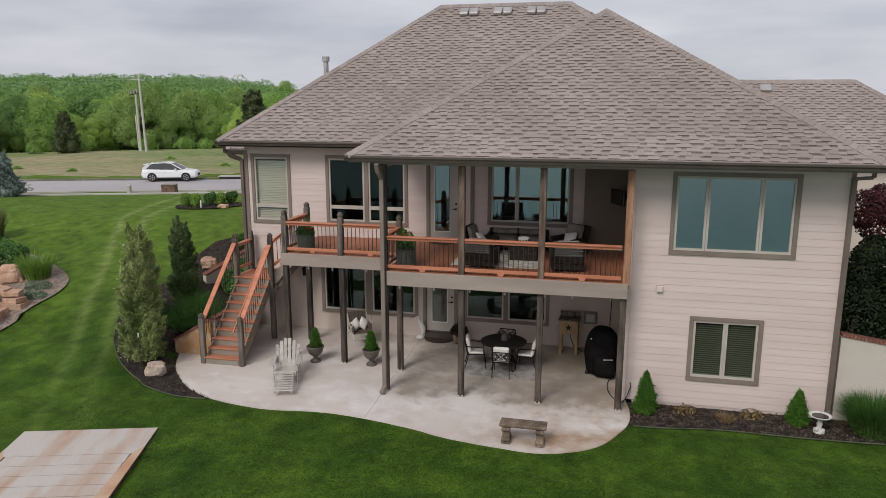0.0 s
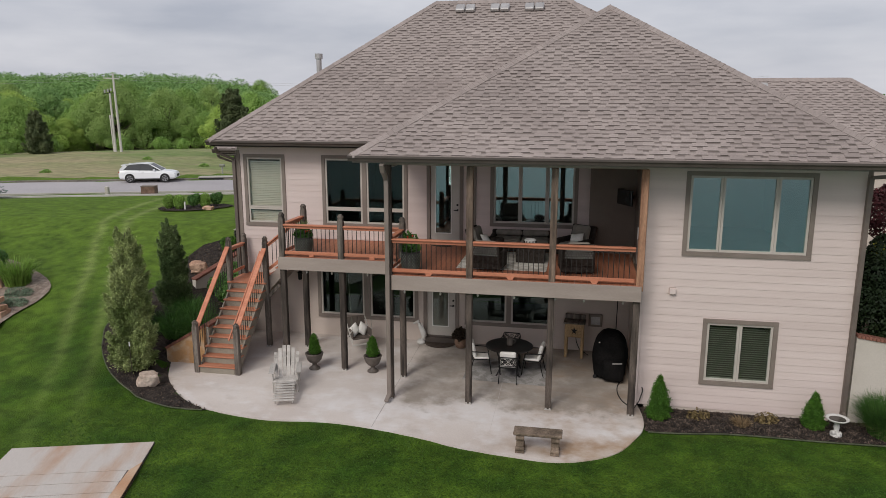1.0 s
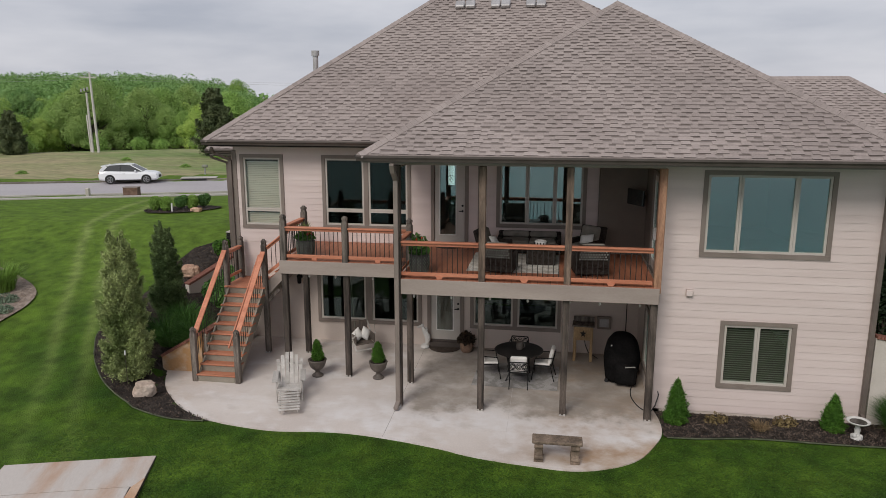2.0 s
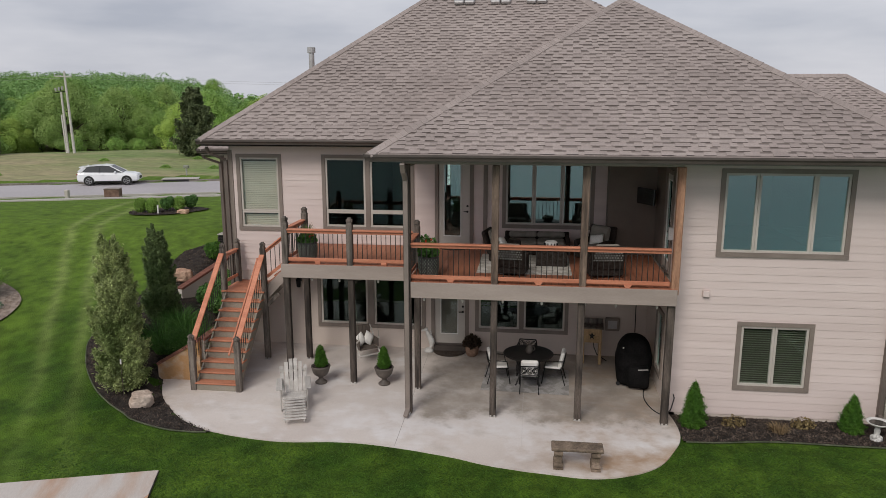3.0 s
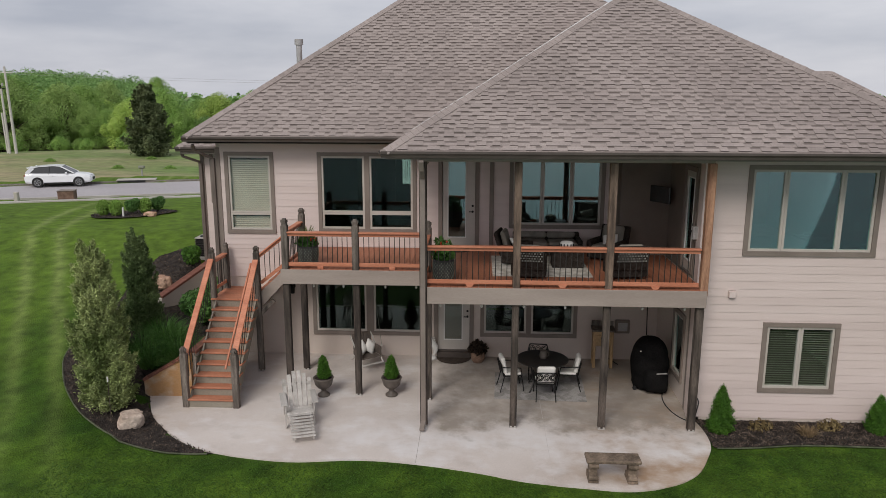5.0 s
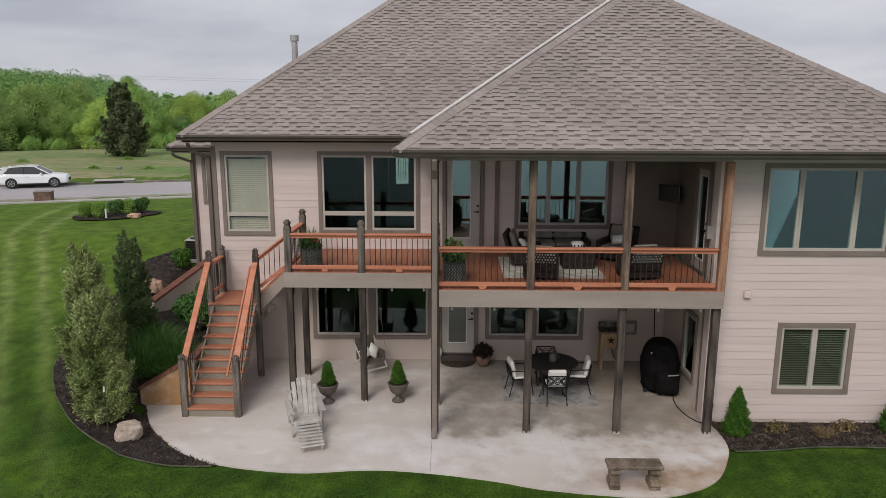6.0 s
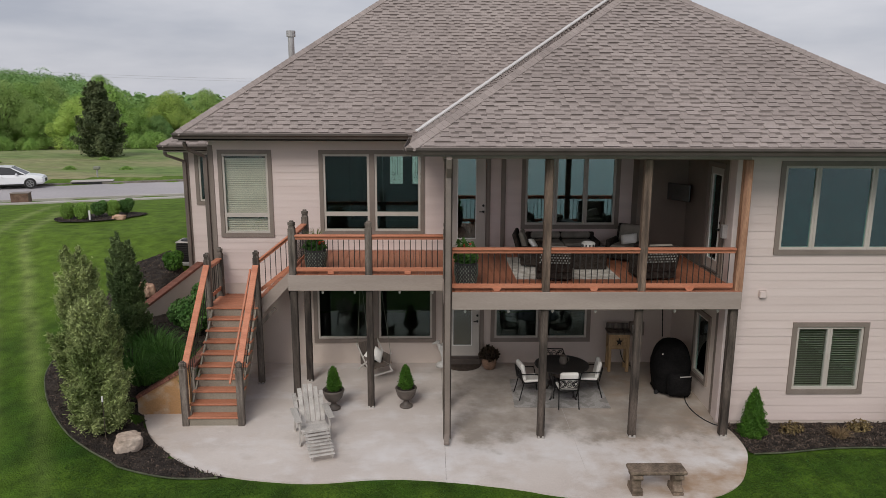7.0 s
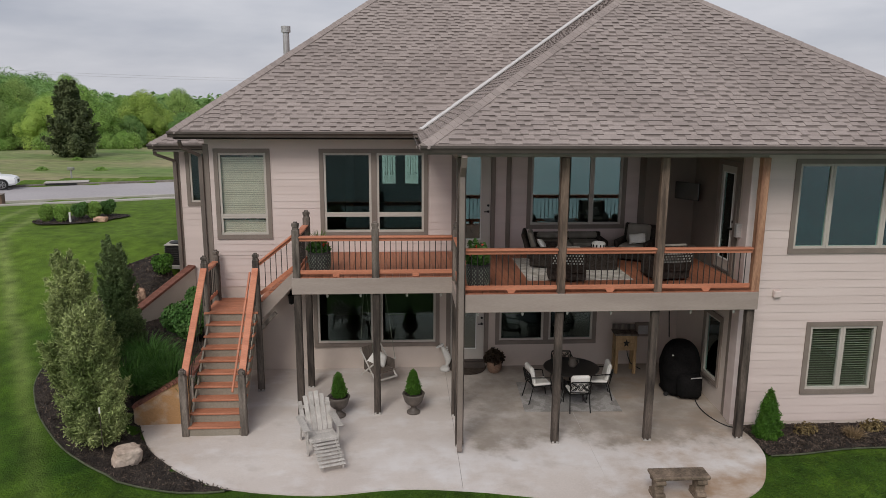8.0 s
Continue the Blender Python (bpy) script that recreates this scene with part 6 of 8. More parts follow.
part("tag", bar((-0.26, -0.30, 1.00), (-0.23, -0.31, 1.00), 0.02, 0.03), M_WHITE, t, "small white tag")
for sx in (-1, 1):
    for sy in (-1, 1):
        part("wheel", lathe([(0.02, -0.02), (0.05, -0.02), (0.05, 0.02), (0.02, 0.02)], 12, None, (0, 0, 0)), M_RUBBER, t, "", Matrix.Translation((sx * 0.34, sy * 0.26, 0.05)) @ Matrix.Rotation(radians(90), 4, "X"))
# garden hose / gas line
hp = [(0.40, 18.40), (0.30, 18.05), (0.28, 17.65), (0.36, 17.25), (0.50, 16.98), (0.64, 16.88)]
tagged(obj("garden_hose", tube([(x, y, patio_z(x, y) + 0.014) for x, y in smooth_line(hp, 5)] + [(0.74, 16.90, 0.20), (0.82, 17.0, 0.42), (0.80, 17.05, 0.5)], 0.012), M_RUBBER), "thin black hose lying along the wall", "hose")
# fire poker and tools hung beside the grill
tagged(obj("grill_tool", rod((0.30, 19.9, 1.0), (0.34, 20.25, 2.35), 0.014, seg=6), M_IRON), "long black grill pole leaning on the wall", "pole")

# ---- cast-stone bench ----
t = thing("stone_bench", "weathered brown cast-stone bench with scrolled legs", "bench", on_patio(-1.50, 14.50))
t.scale = (0.94, 0.94, 0.97)
bm = box(-0.54, 0.54, -0.19, 0.19, 0.40, 0.47, None, 0.018)
part("seat", bm, M_CAST, t)
for s in (-1, 1):
    bm = bmesh.new()
    prof = [(-0.15, 0.0), (0.15, 0.0), (0.15, 0.06), (0.11, 0.09), (0.09, 0.17), (0.10, 0.26), (0.14, 0.33), (0.15, 0.40), (-0.15, 0.40), (-0.14, 0.33), (-0.10, 0.26), (-0.09, 0.17), (-0.11, 0.09), (-0.15, 0.06)]
    a = [bm.verts.new((s * 0.39 - 0.085, y, z)) for y, z in prof]
    b = [bm.verts.new((s * 0.39 + 0.085, y, z)) for y, z in prof]
    bm.faces.new(a)
    bm.faces.new(list(reversed(b)))
    for k in range(len(prof)):
        j = (k + 1) % len(prof)
        bm.faces.new((a[k], a[j], b[j], b[k]))
    bmesh.ops.recalc_face_normals(bm, faces=bm.faces)
    bmesh.ops.bevel(bm, geom=list(bm.edges), offset=0.01, segments=1, affect="EDGES")
    for y, z, r in ((-0.125, 0.335, 0.055), (0.125, 0.335, 0.055), (-0.14, 0.085, 0.045), (0.14, 0.085, 0.045)):
        rod((s * 0.39 - 0.095, y, z), (s * 0.39 + 0.095, y, z), r, r, bm, 12)
    box(s * 0.39 - 0.10, s * 0.39 + 0.10, -0.185, 0.185, 0.0, 0.045, bm)
    part("leg", bm, M_CAST, t)

# ---- string of bulbs under the deck ----
def string_light(pts, lab):
    t = thing("string_light", lab, "string lights", pose(*pts[0]))
    o = Vector(pts[0])
    bm = bmesh.new()
    for p, q in zip(pts, pts[1:]):
        p, q = Vector(p) - o, Vector(q) - o
        mid = (p + q) / 2 - Vector((0, 0, 0.02))
        tube([p, mid, q], 0.005, bm, 5)
    part("cable", bm, M_IRON, t)
    for p in pts[1:-1]:
        p = Vector(p) - o
        part("socket", rod(p - Vector((0, 0, 0.05)), p, 0.014, seg=8), M_IRON, t)
        part("bulb", lathe([(0.008, 0.0), (0.022, -0.025), (0.027, -0.05), (0.018, -0.075), (0.004, -0.085)], 10, None, tuple(p - Vector((0, 0, 0.048)))), M_BULB, t, "pale glass bulb", smooth=True)


string_light([(-5.1, 16.52, 2.79), (-4.86, 16.55, 2.775), (-3.99, 16.55, 2.775), (-3.10, 16.58, 2.775), (-2.24, 16.55, 2.775), (-1.30, 16.6, 2.775), (-0.64, 16.55, 2.775), (0.23, 16.55, 2.775), (0.45, 16.5, 2.79)],
             "string of pale bulbs hung under the porch beam")
string_light([(-8.3, 18.0, 2.8), (-7.9, 18.0, 2.78), (-7.2, 18.0, 2.78), (-6.22, 18.0, 2.78), (-5.5, 18.0, 2.78), (-5.3, 18.0, 2.8)], "string of pale bulbs hung under the deck")

# wall lantern under the upper flight
t = thing("wall_lantern", "small black lantern on the wall below the deck", "lantern", pose(-9.0, W - 0.002, 2.0))
part("backplate", box(-0.05, 0.05, -0.02, 0, 0.02, 0.18, None, 0.006), M_IRON, t)
part("arm", tube([(0, -0.02, 0.15), (0, -0.10, 0.22), (0, -0.16, 0.16)], 0.01), M_IRON, t)
part("cage", lathe([(0.03, -0.12), (0.06, -0.10), (0.07, 0.08), (0.085, 0.10), (0.02, 0.17)], 6, None, (0, -0.16, 0)), M_IRON, t)

# ---- porch furniture ----
def on_deck(x, y, rz=0):
    return pose(x, y, DZ + 0.002, 0, 0, rz)


tagged(obj("porch_rug", box(-1.2, 1.0, -1.05, 1.05, 0.0, 0.012, None, 0.003), M_CREAM, m=on_deck(-2.55, 18.42)), "cream patterned rug on the porch deck", "rug")


def woven_planter(m, tall, flower):
    t = thing("woven_planter", "tall black-and-white woven planter with " + ("red flowers and greens" if flower else "a spiky grass and red flowers"), "planter", m)
    part("pot", lathe([(0.19, 0), (0.21, 0.05), (0.235, tall * 0.5), (0.23, tall), (0.20, tall), (0.19, tall - 0.06), (0.01, tall - 0.06)], 22), M_BASKET, t)
    bm = bmesh.new()
    for k in range(22):
        a = 2 * math.pi * k / 22
        for j in range(9):
            z = 0.05 + (tall - 0.08) * j / 9
            r = 0.215 + 0.022 * min(1, j / 4)
            b = a + (0.14 if j % 2 else 0)
            box(r * math.cos(b) - 0.008, r * math.cos(b) + 0.008, r * math.sin(b) - 0.008, r * math.sin(b) + 0.008, z, z + (tall - 0.08) / 13, bm)
    tagged(part("cord_weave", bm, M_WEAVE, t), "grey-green cord pattern", kind="stuff")
    p, o = ball_cloud(330, [(0, 0, tall + 0.10), (0.10, 0.05, tall + 0.06), (-0.12, 0.0, tall + 0.07), (0, -0.1, tall + 0.04)], [[0.17], [0.13], [0.14], [0.14]])
    mesh_part("leaves", leaves("leaves", p, o, 0.10, 0.05, M_SHRUB), t)
    if flower:
        p, o = ball_cloud(150, [(0.05, 0, tall + 0.28), (-0.08, 0.05, tall + 0.36)], [[0.13], [0.11]])
        mesh_part("leaves", leaves("leaves", p, o, 0.08, 0.04, M_SHRUB), t)
        p, o = ball_cloud(9, [(-0.12, -0.08, tall + 0.18), (0.08, -0.02, tall + 0.40), (-0.02, -0.08, tall + 0.32)], [[0.09], [0.07], [0.07]])
    else:
        mesh_part("spike_leaves", blades(90, 0.08, 0.52, 0.26, 0.011, M_STRAW), t, "pale spiky blades", Matrix.Translation((0, 0, tall)))
        p, o = ball_cloud(9, [(0.14, -0.06, tall + 0.12), (0.02, -0.12, tall + 0.10)], [[0.08], [0.07]])
    mesh_part("stalks", blades(26, 0.12, 0.46, 0.16, 0.007, M_BLADE), t, "", Matrix.Translation((0, 0, tall)))
    for q, d in zip(p, o):
        mesh_part("flower", leaves("flower", q[None, :], d[None, :], 0.05, 0.05, M_FLOWER), t, "red flower head")
    return t


woven_planter(on_deck(-4.82, 17.02), 0.46, True)
woven_planter(on_deck(-8.07, 18.28), 0.46, False)


def lounge_chair(m, pillow, lab):
    """A deep wicker armchair with cushions; it faces -y in its own frame."""
    t = thing("wicker_armchair", lab, "armchair", m, "porch seating")
    part("base", box(-0.38, 0.38, -0.38, 0.36, 0.06, 0.30, None, 0.02), M_WICKER, t)
    for s in (-1, 1):
        part("arm", box(s * 0.40 - 0.06, s * 0.40 + 0.06, -0.38, 0.36, 0.06, 0.55, None, 0.03), M_WICKER, t)
    bm = box(-0.44, 0.44, -0.05, 0.05, 0.0, 0.66, None, 0.03)
    bmesh.ops.transform(bm, verts=bm.verts, matrix=Matrix.Translation((0, 0.36, 0.25)) @ Matrix.Rotation(radians(-17), 4, "X"))
    part("backrest", bm, M_WICKER, t)
    bm = bmesh.new()
    for i in range(5):
        for k in range(11):
            x, z = -0.36 + 0.072 * k + (0.036 if i % 2 else 0), 0.28 + 0.07 * i
            if x < 0.38:
                box(x - 0.017, x + 0.017, 0.045, 0.058, z - 0.017, z + 0.017, bm)
    bmesh.ops.transform(bm, verts=bm.verts, matrix=Matrix.Translation((0, 0.36, 0.25)) @ Matrix.Rotation(radians(-17), 4, "X"))
    tagged(part("open_weave", bm, M_CORD, t), "pale open weave across the back", kind="stuff")
    part("seat_cushion", box(-0.33, 0.33, -0.38, 0.30, 0.302, 0.42, None, 0.04), M_GREYCUSH, t, "taupe seat cushion")
    bm = box(-0.32, 0.32, -0.06, 0.06, 0.0, 0.50, None, 0.05)
    bmesh.ops.transform(bm, verts=bm.verts, matrix=Matrix.Translation((0, 0.25, 0.42)) @ Matrix.Rotation(radians(-17), 4, "X"))
    part("back_cushion", bm, M_GREYCUSH, t, "taupe back cushion")
    for x, y, z, a in pillow:
        bm = bmesh.new()
        box(-0.5, 0.5, -0.5, 0.5, -0.5, 0.5, bm)
        bmesh.ops.subdivide_edges(bm, edges=bm.edges, cuts=5, use_grid_fill=True)
        for v in bm.verts:
            v.co.y *= (1 - min(1, max(abs(v.co.x), abs(v.co.z)) * 2) ** 3 * 0.85)
        bmesh.ops.transform(bm, verts=bm.verts, matrix=Matrix.Translation((x, y - 0.03, z)) @ Matrix.Rotation(radians(-38), 4, "X") @ Matrix.Rotation(radians(a), 4, "Y") @ Matrix.Diagonal((0.42, 0.14, 0.28, 1)))
        part("pillow", bm, M_CUSHION, t, "white throw pillow", smooth=True)
    t.scale = (0.86, 0.86, 0.88)
    return t


lounge_chair(on_deck(-3.15, 18.75, 78), [(0.0, 0.10, 0.56, 12)], "dark wicker armchair with taupe cushions and a white pillow")
lounge_chair(on_deck(-0.92, 19.30, -35), [(0.05, 0.08, 0.56, -14)], "dark wicker armchair turned inward with a white pillow")
lounge_chair(on_deck(-0.85, 17.5, 188), [(0.0, 0.10, 0.56, 20)], "dark wicker armchair with its open-weave back to the rail")
lounge_chair(on_deck(-2.95, 17.45, 172), [], "dark wicker armchair backing onto the porch rail").scale = (0.82, 0.82, 0.85)
t = thing("sofa", "dark wicker sofa with grey-green cushions below the window", "sofa", on_deck(-2.35, 19.78))
t.scale = (0.9, 0.9, 0.86)
part("base", box(-0.85, 0.85, -0.40, 0.34, 0.05, 0.28, None, 0.02), M_WICKER, t)
for s in (-1, 1):
    part("arm", box(s * 0.88 - 0.06, s * 0.88 + 0.06, -0.40, 0.40, 0.05, 0.50, None, 0.03), M_WICKER, t)
    part("seat_cushion", box(s * 0.41 - 0.40, s * 0.41 + 0.40, -0.40, 0.26, 0.282, 0.42, None, 0.04), M_GREYCUSH, t)
    part("back_cushion", box(s * 0.41 - 0.40, s * 0.41 + 0.40, 0.20, 0.34, 0.425, 0.62, None, 0.05), M_GREYCUSH, t, "grey-green back cushion")
part("backrest", box(-0.94, 0.94, 0.35, 0.44, 0.05, 0.60, None, 0.03), M_WICKER, t)
t = thing("coffee_table", "dark wicker coffee table on the porch rug", "table", on_deck(-2.0, 18.45))
part("tabletop", box(-0.42, 0.42, -0.30, 0.30, 0.40, 0.44, None, 0.01), M_TABLE, t)
part("base", box(-0.36, 0.36, -0.25, 0.25, 0.0, 0.398, None, 0.015), M_WICKER, t)
t = thing("basket", "black-and-white patterned basket on the coffee table", "basket", on_deck(-2.02, 18.42) @ Matrix.Translation((0, 0, 0.442)))
part("body", lathe([(0.11, 0), (0.15, 0.05), (0.155, 0.12), (0.13, 0.15), (0.12, 0.15), (0.13, 0.10), (0.02, 0.03)], 20), M_CUSHION, t, smooth=True)
bm = bmesh.new()
for k in range(12):
    a = 2 * math.pi * k / 12
    box(0.156 * math.cos(a) - 0.012, 0.156 * math.cos(a) + 0.012, 0.156 * math.sin(a) - 0.012, 0.156 * math.sin(a) + 0.012, 0.055, 0.115, bm)
part("pattern", bm, M_IRON, t, "black blocks round the side")
# wall-mounted screen
t = thing("television", "black flat television on a wall bracket in the porch corner", "television", pose(0.34, 19.55, 4.70, 0, 0, -60))
part("screen", box(-0.33, 0.33, -0.03, 0.03, -0.20, 0.20, None, 0.008), M_DARKGLASS, t)
part("bracket", box(-0.03, 0.03, 0.03, 0.26, -0.04, 0.04), M_IRON, t)
# ceiling fan
t = thing("ceiling_fan", "dark bronze ceiling fan hanging in the porch", "ceiling fan", pose(-2.4, 18.4, 5.795))
t.scale = (1, 1, 0.6)
part("rod", rod((0, 0, 0), (0, 0, -0.18), 0.014), M_IRON, t)
part("motor", lathe([(0.02, -0.34), (0.09, -0.32), (0.13, -0.26), (0.12, -0.20), (0.03, -0.17)], 18), M_IRON, t, smooth=True)
for k in range(5):
    a = 2 * math.pi * k / 5 + 0.3
    bm = box(0.12, 0.62, -0.065, 0.065, -0.006, 0.006, None, 0.004)
    bmesh.ops.transform(bm, verts=bm.verts, matrix=Matrix.Translation((0, 0, -0.25)) @ Matrix.Rotation(a, 4, "Z") @ Matrix.Rotation(radians(12), 4, "X"))
    part("blade", bm, M_WICKER, t)
# round mat at the upper door
tagged(obj("door_mat", prism([(0.42 * math.cos(math.pi + math.pi * k / 18), 0.45 * math.sin(math.pi + math.pi * k / 18)) for k in range(19)], 0.0, 0.016), M_MAT, m=on_deck(-4.60, W - 0.06)), "dark half-round mat at the upper door", "door mat")
# small white vase on the rail end by the side door
t = thing("wall_sconce", "grey box lantern on the wall beside the porch door", "lantern", pose(0.655, 17.40, 4.15))
part("body", box(-0.13, -0.002, -0.06, 0.06, -0.14, 0.14, None, 0.012), M_FLASH, t)

# ---- planting beds ----
def bed(name, poly, label, lift=0.035, material=M_MULCH, chips=2500, cuts=4):
    bm = bmesh.new()
    f = bm.faces.new([bm.verts.new((x, y, 0)) for x, y in poly])
    bmesh.ops.triangulate(bm, faces=[f])
    for _ in range(cuts):
        long = [e for e in bm.edges if e.calc_length() > 0.3]
        bmesh.ops.subdivide_edges(bm, edges=long, cuts=1)
        bmesh.ops.triangulate(bm, faces=[g for g in bm.faces if len(g.verts) > 3])
    for v in bm.verts:
        v.co.z = land(v.co.x, v.co.y) + lift + 0.012 * noise.noise(v.co * 3)
        if inside(v.co.x, v.co.y, PATIO_POLY):
            v.co.z = patio_z(v.co.x, v.co.y) - 0.05
    bmesh.ops.recalc_face_normals(bm, faces=bm.faces)
    if bm.faces and sum(g.normal.z for g in bm.faces) < 0:
        bmesh.ops.reverse_faces(bm, faces=bm.faces)
    b = tagged(obj(name, bm, material), label, "planting bed", kind="structure")
    xs, ys = [p[0] for p in poly], [p[1] for p in poly]
    c = []
    while len(c) < chips:
        x, y = rng.uniform(min(xs), max(xs)), rng.uniform(min(ys), max(ys))
        if inside(x, y, poly) and not inside(x, y, PATIO_POLY):
            c.append((x, y, land(x, y) + lift + 0.012))
    if chips:
        c = np.array(c)
        o = np.zeros_like(c)
        me = leaves("chips", c, o, 0.05, 0.017, M_CHIP if material is M_MULCH else material, 0, 1.0)
        tagged(mesh_part("chips", me, b), "loose dark mulch chips", kind="stuff")
    return b


LEFTBED = smooth_line([(-14.25, 21.0), (-14.3, 19.4), (-14.15, 18.1), (-13.4, 16.85), (-12.35, 15.88), (-11.3, 15.32), (-10.45, 15.03), (-9.9, 14.99), (-9.43, 15.03)], 5) + \
    [(-9.15, 15.3), (-9.9, 15.62), (-10.5, 16.07), (-11.05, 16.67), (-11.35, 17.17), (-11.6, 17.6), (-10.95, 17.74), (-10.95, 20.3), (-10.95, 23.3), (-12.4, 23.35), (-13.9, 25.6), (-14.6, 24.6), (-14.6, 22.6)]
bed("mulch_bed", LEFTBED, "dark mulch bed with evergreens beside the stairs", chips=8000)
WINGBED = smooth_line([(0.80, 15.75), (1.54, 15.80), (2.75, 15.98), (4.5, 15.97), (6.2, 16.05), (8.5, 16.3), (9.6, 16.6)], 4) + [(9.6, 17.08), (0.74, 17.07), (0.82, 16.5)]
bed("mulch_bed", WINGBED, "dark mulch bed along the lap-sided wall", 0.05, chips=8000)
ISLE = [(-18.4 + 1.5 * math.cos(2 * math.pi * k / 28) * (1 + 0.1 * math.sin(3 * 2 * math.pi * k / 28)), 30.7 + 1.05 * math.sin(2 * math.pi * k / 28) + 0.55 * math.cos(2 * math.pi * k / 28)) for k in range(28)]
bed("mulch_bed", ISLE, "small dark mulch island bed in the lawn", 0.05, chips=900)
M_GRAVEL = mat("tan_river_gravel", (0.24, 0.18, 0.14), (0.38, 0.31, 0.26), scale=6, fine=30, rough=0.95, bump=1.0, fine_amt=0.45, bump_dist=0.04, island=0.3)
ROCKBED = smooth_line([(-17.4, 19.5), (-17.85, 20.5), (-19.2, 21.5), (-21.5, 22.6), (-24.0, 22.0), (-24.0, 18.0), (-20.5, 15.6), (-18.1, 16.1), (-17.4, 17.0), (-17.45, 18.3)], 4, True)
bed("gravel_bed", ROCKBED, "tan gravel bed with boulders at the lawn's edge", 0.05, M_GRAVEL, 3000)

M_EDGING = mat("grey_green_edging", (0.055, 0.065, 0.035), (0.10, 0.11, 0.065), scale=3, fine=30, rough=0.8, bump=0.2)
for line, who in ((smooth_line([(0.86, 15.76), (1.54, 15.80), (2.75, 15.98), (4.5, 15.97), (6.2, 16.05), (8.5, 16.3)], 4), "along the wall bed"),
                  (LEFTBED[3:40], "round the evergreen bed")):
    tagged(obj("bed_edging", tube([(x, y, land(x, y) + 0.03) for x, y in line], 0.018, None, 6), M_EDGING), "low grey-green lawn edging " + who, "edging", kind="structure")


# ---- evergreens and shrubs ----
def conifer(name, label, m, h, r, n, material, length=0.10, width=0.03, power=0.8, lump=0.25, seed=0, low=0.05, group=""):
    t = thing(name, label, "tree" if h > 1.6 else "shrub", m, group)
    part("trunk", rod((0, 0, -0.1), (0, 0, h * 0.92), 0.012 + 0.012 * h, 0.008), M_BARK, t)
    p, o = cone_cloud(n, h, r, power, 0.45, low, lump, 5.0 / max(0.5, h / 2.5), seed)
    mesh_part("foliage", scales("foliage", p, o, length, width, material, 0.75), t)
    # leading sprays that break the outline
    p, o = cone_cloud(n // 10, h * 1.03, r * 1.07, power, 0.92, low, lump * 1.3, 5.0 / max(0.5, h / 2.5), seed)
    tagged(mesh_part("spray", leaves("spray", p, o * 1.3, length * 1.35, width * 0.85, material, 0, 0.5), t), kind="stuff")
    return t


def ground(x, y, rz=0, dz=0.0):
    return pose(x, y, land(x, y) + 0.03 + dz, 0, 0, rz)


def plume_cloud(h, r, branches, seed, power, many):
    """Rising plumes round a trunk, each a taper of small sprays, with a ragged outline: points, directions and the wood."""
    rr = random.Random(seed)
    wood = rod((0, 0, -0.1), (0.02, 0, h * 0.93), 0.017 * h, 0.008)
    pts, outs = [], []
    for k in range(branches):
        f = (k + 0.5) / branches
        z0 = h * (0.01 + 0.84 * f ** 1.1)
        a = 2.399 * k + rr.uniform(-0.5, 0.5)
        tt = z0 / h
        reach = r * (1 - tt) ** power * min(1.0, 0.72 + 2.2 * tt) * rr.uniform(0.62, 1.14)
        climb = h * (0.085 + 0.10 * rr.random()) * (1.0 if tt > 0.1 else 0.8)
        base = np.array([0.1 * reach * math.cos(a), 0.1 * reach * math.sin(a), z0])
        tip = np.array([reach * math.cos(a), reach * math.sin(a), min(z0 + climb, h * 1.03)])
        if k % 3 == 0:
            rod(Vector(base), Vector(base + (tip - base) * 0.8), 0.004 * h, 0.0013 * h, wood, 4)
        n = int(many * (0.4 + 0.6 * reach / r))
        u = rng.uniform(0.12, 1.0, n) ** 0.75
        bend = np.stack([np.zeros(n), np.zeros(n), -0.25 * climb * np.sin(math.pi * u)], 1)
        fat = (0.125 * r + 0.095 * reach) * (1.05 - u)[:, None] ** 0.6
        pts.append(base + (tip - base) * u[:, None] + bend + rng.normal(0, 1, (n, 3)) * fat * rng.choice([0.4, 0.55, 0.95], (n, 1)))
        outs.append(np.tile(unit((tip - base)[None, :]), (n, 1)))
    p, o = np.concatenate(pts), np.concatenate(outs)
    p[:, 2] = np.maximum(p[:, 2], 0.04)
    order = rng.permutation(len(p))
    return p[order], o[order], wood


def juniper(label, m, h, r, branches, material, seed, power=0.55):
    t = thing("juniper", label, "tree", m)
    p, o, wood = plume_cloud(h, r, branches, seed, power, 1340)
    part("trunk", wood, M_BARK, t)
    half = len(p) // 2
    tagged(mesh_part("foliage", scales("foliage", p[:half], o[:half], 0.044, 0.019, material, 0.8), t), kind="stuff")
    tagged(mesh_part("spray", leaves("spray", p[half:], o[half:], 0.07, 0.013, material, 0, 0.5), t), kind="stuff")
    return t


juniper("tall sage-green upright juniper in the mulch bed", ground(-12.25, 16.55), 3.0, 0.72, 96, M_JUNIPER, 1)
juniper("pale sage-green juniper behind the front one", ground(-13.1, 17.8), 3.3, 0.70, 84, M_JUNIPER, 4)
juniper("deep green columnar juniper near the stairs", ground(-12.9, 19.7), 2.8, 0.58, 84, M_DKJUNIPER, 2, 0.5)
conifer("arborvitae", "small bright green cone-shaped arborvitae by the wall", ground(1.15, 16.50), 1.08, 0.29, 15000, M_ARBOR, 0.032, 0.012, 0.62, 0.14, 3, 0.02, "wall evergreens")
conifer("arborvitae", "small bright green cone-shaped arborvitae near the birdbath", ground(4.50, 16.62), 0.88, 0.265, 13000, M_ARBOR, 0.032, 0.012, 0.62, 0.14, 6, 0.02, "wall evergreens")


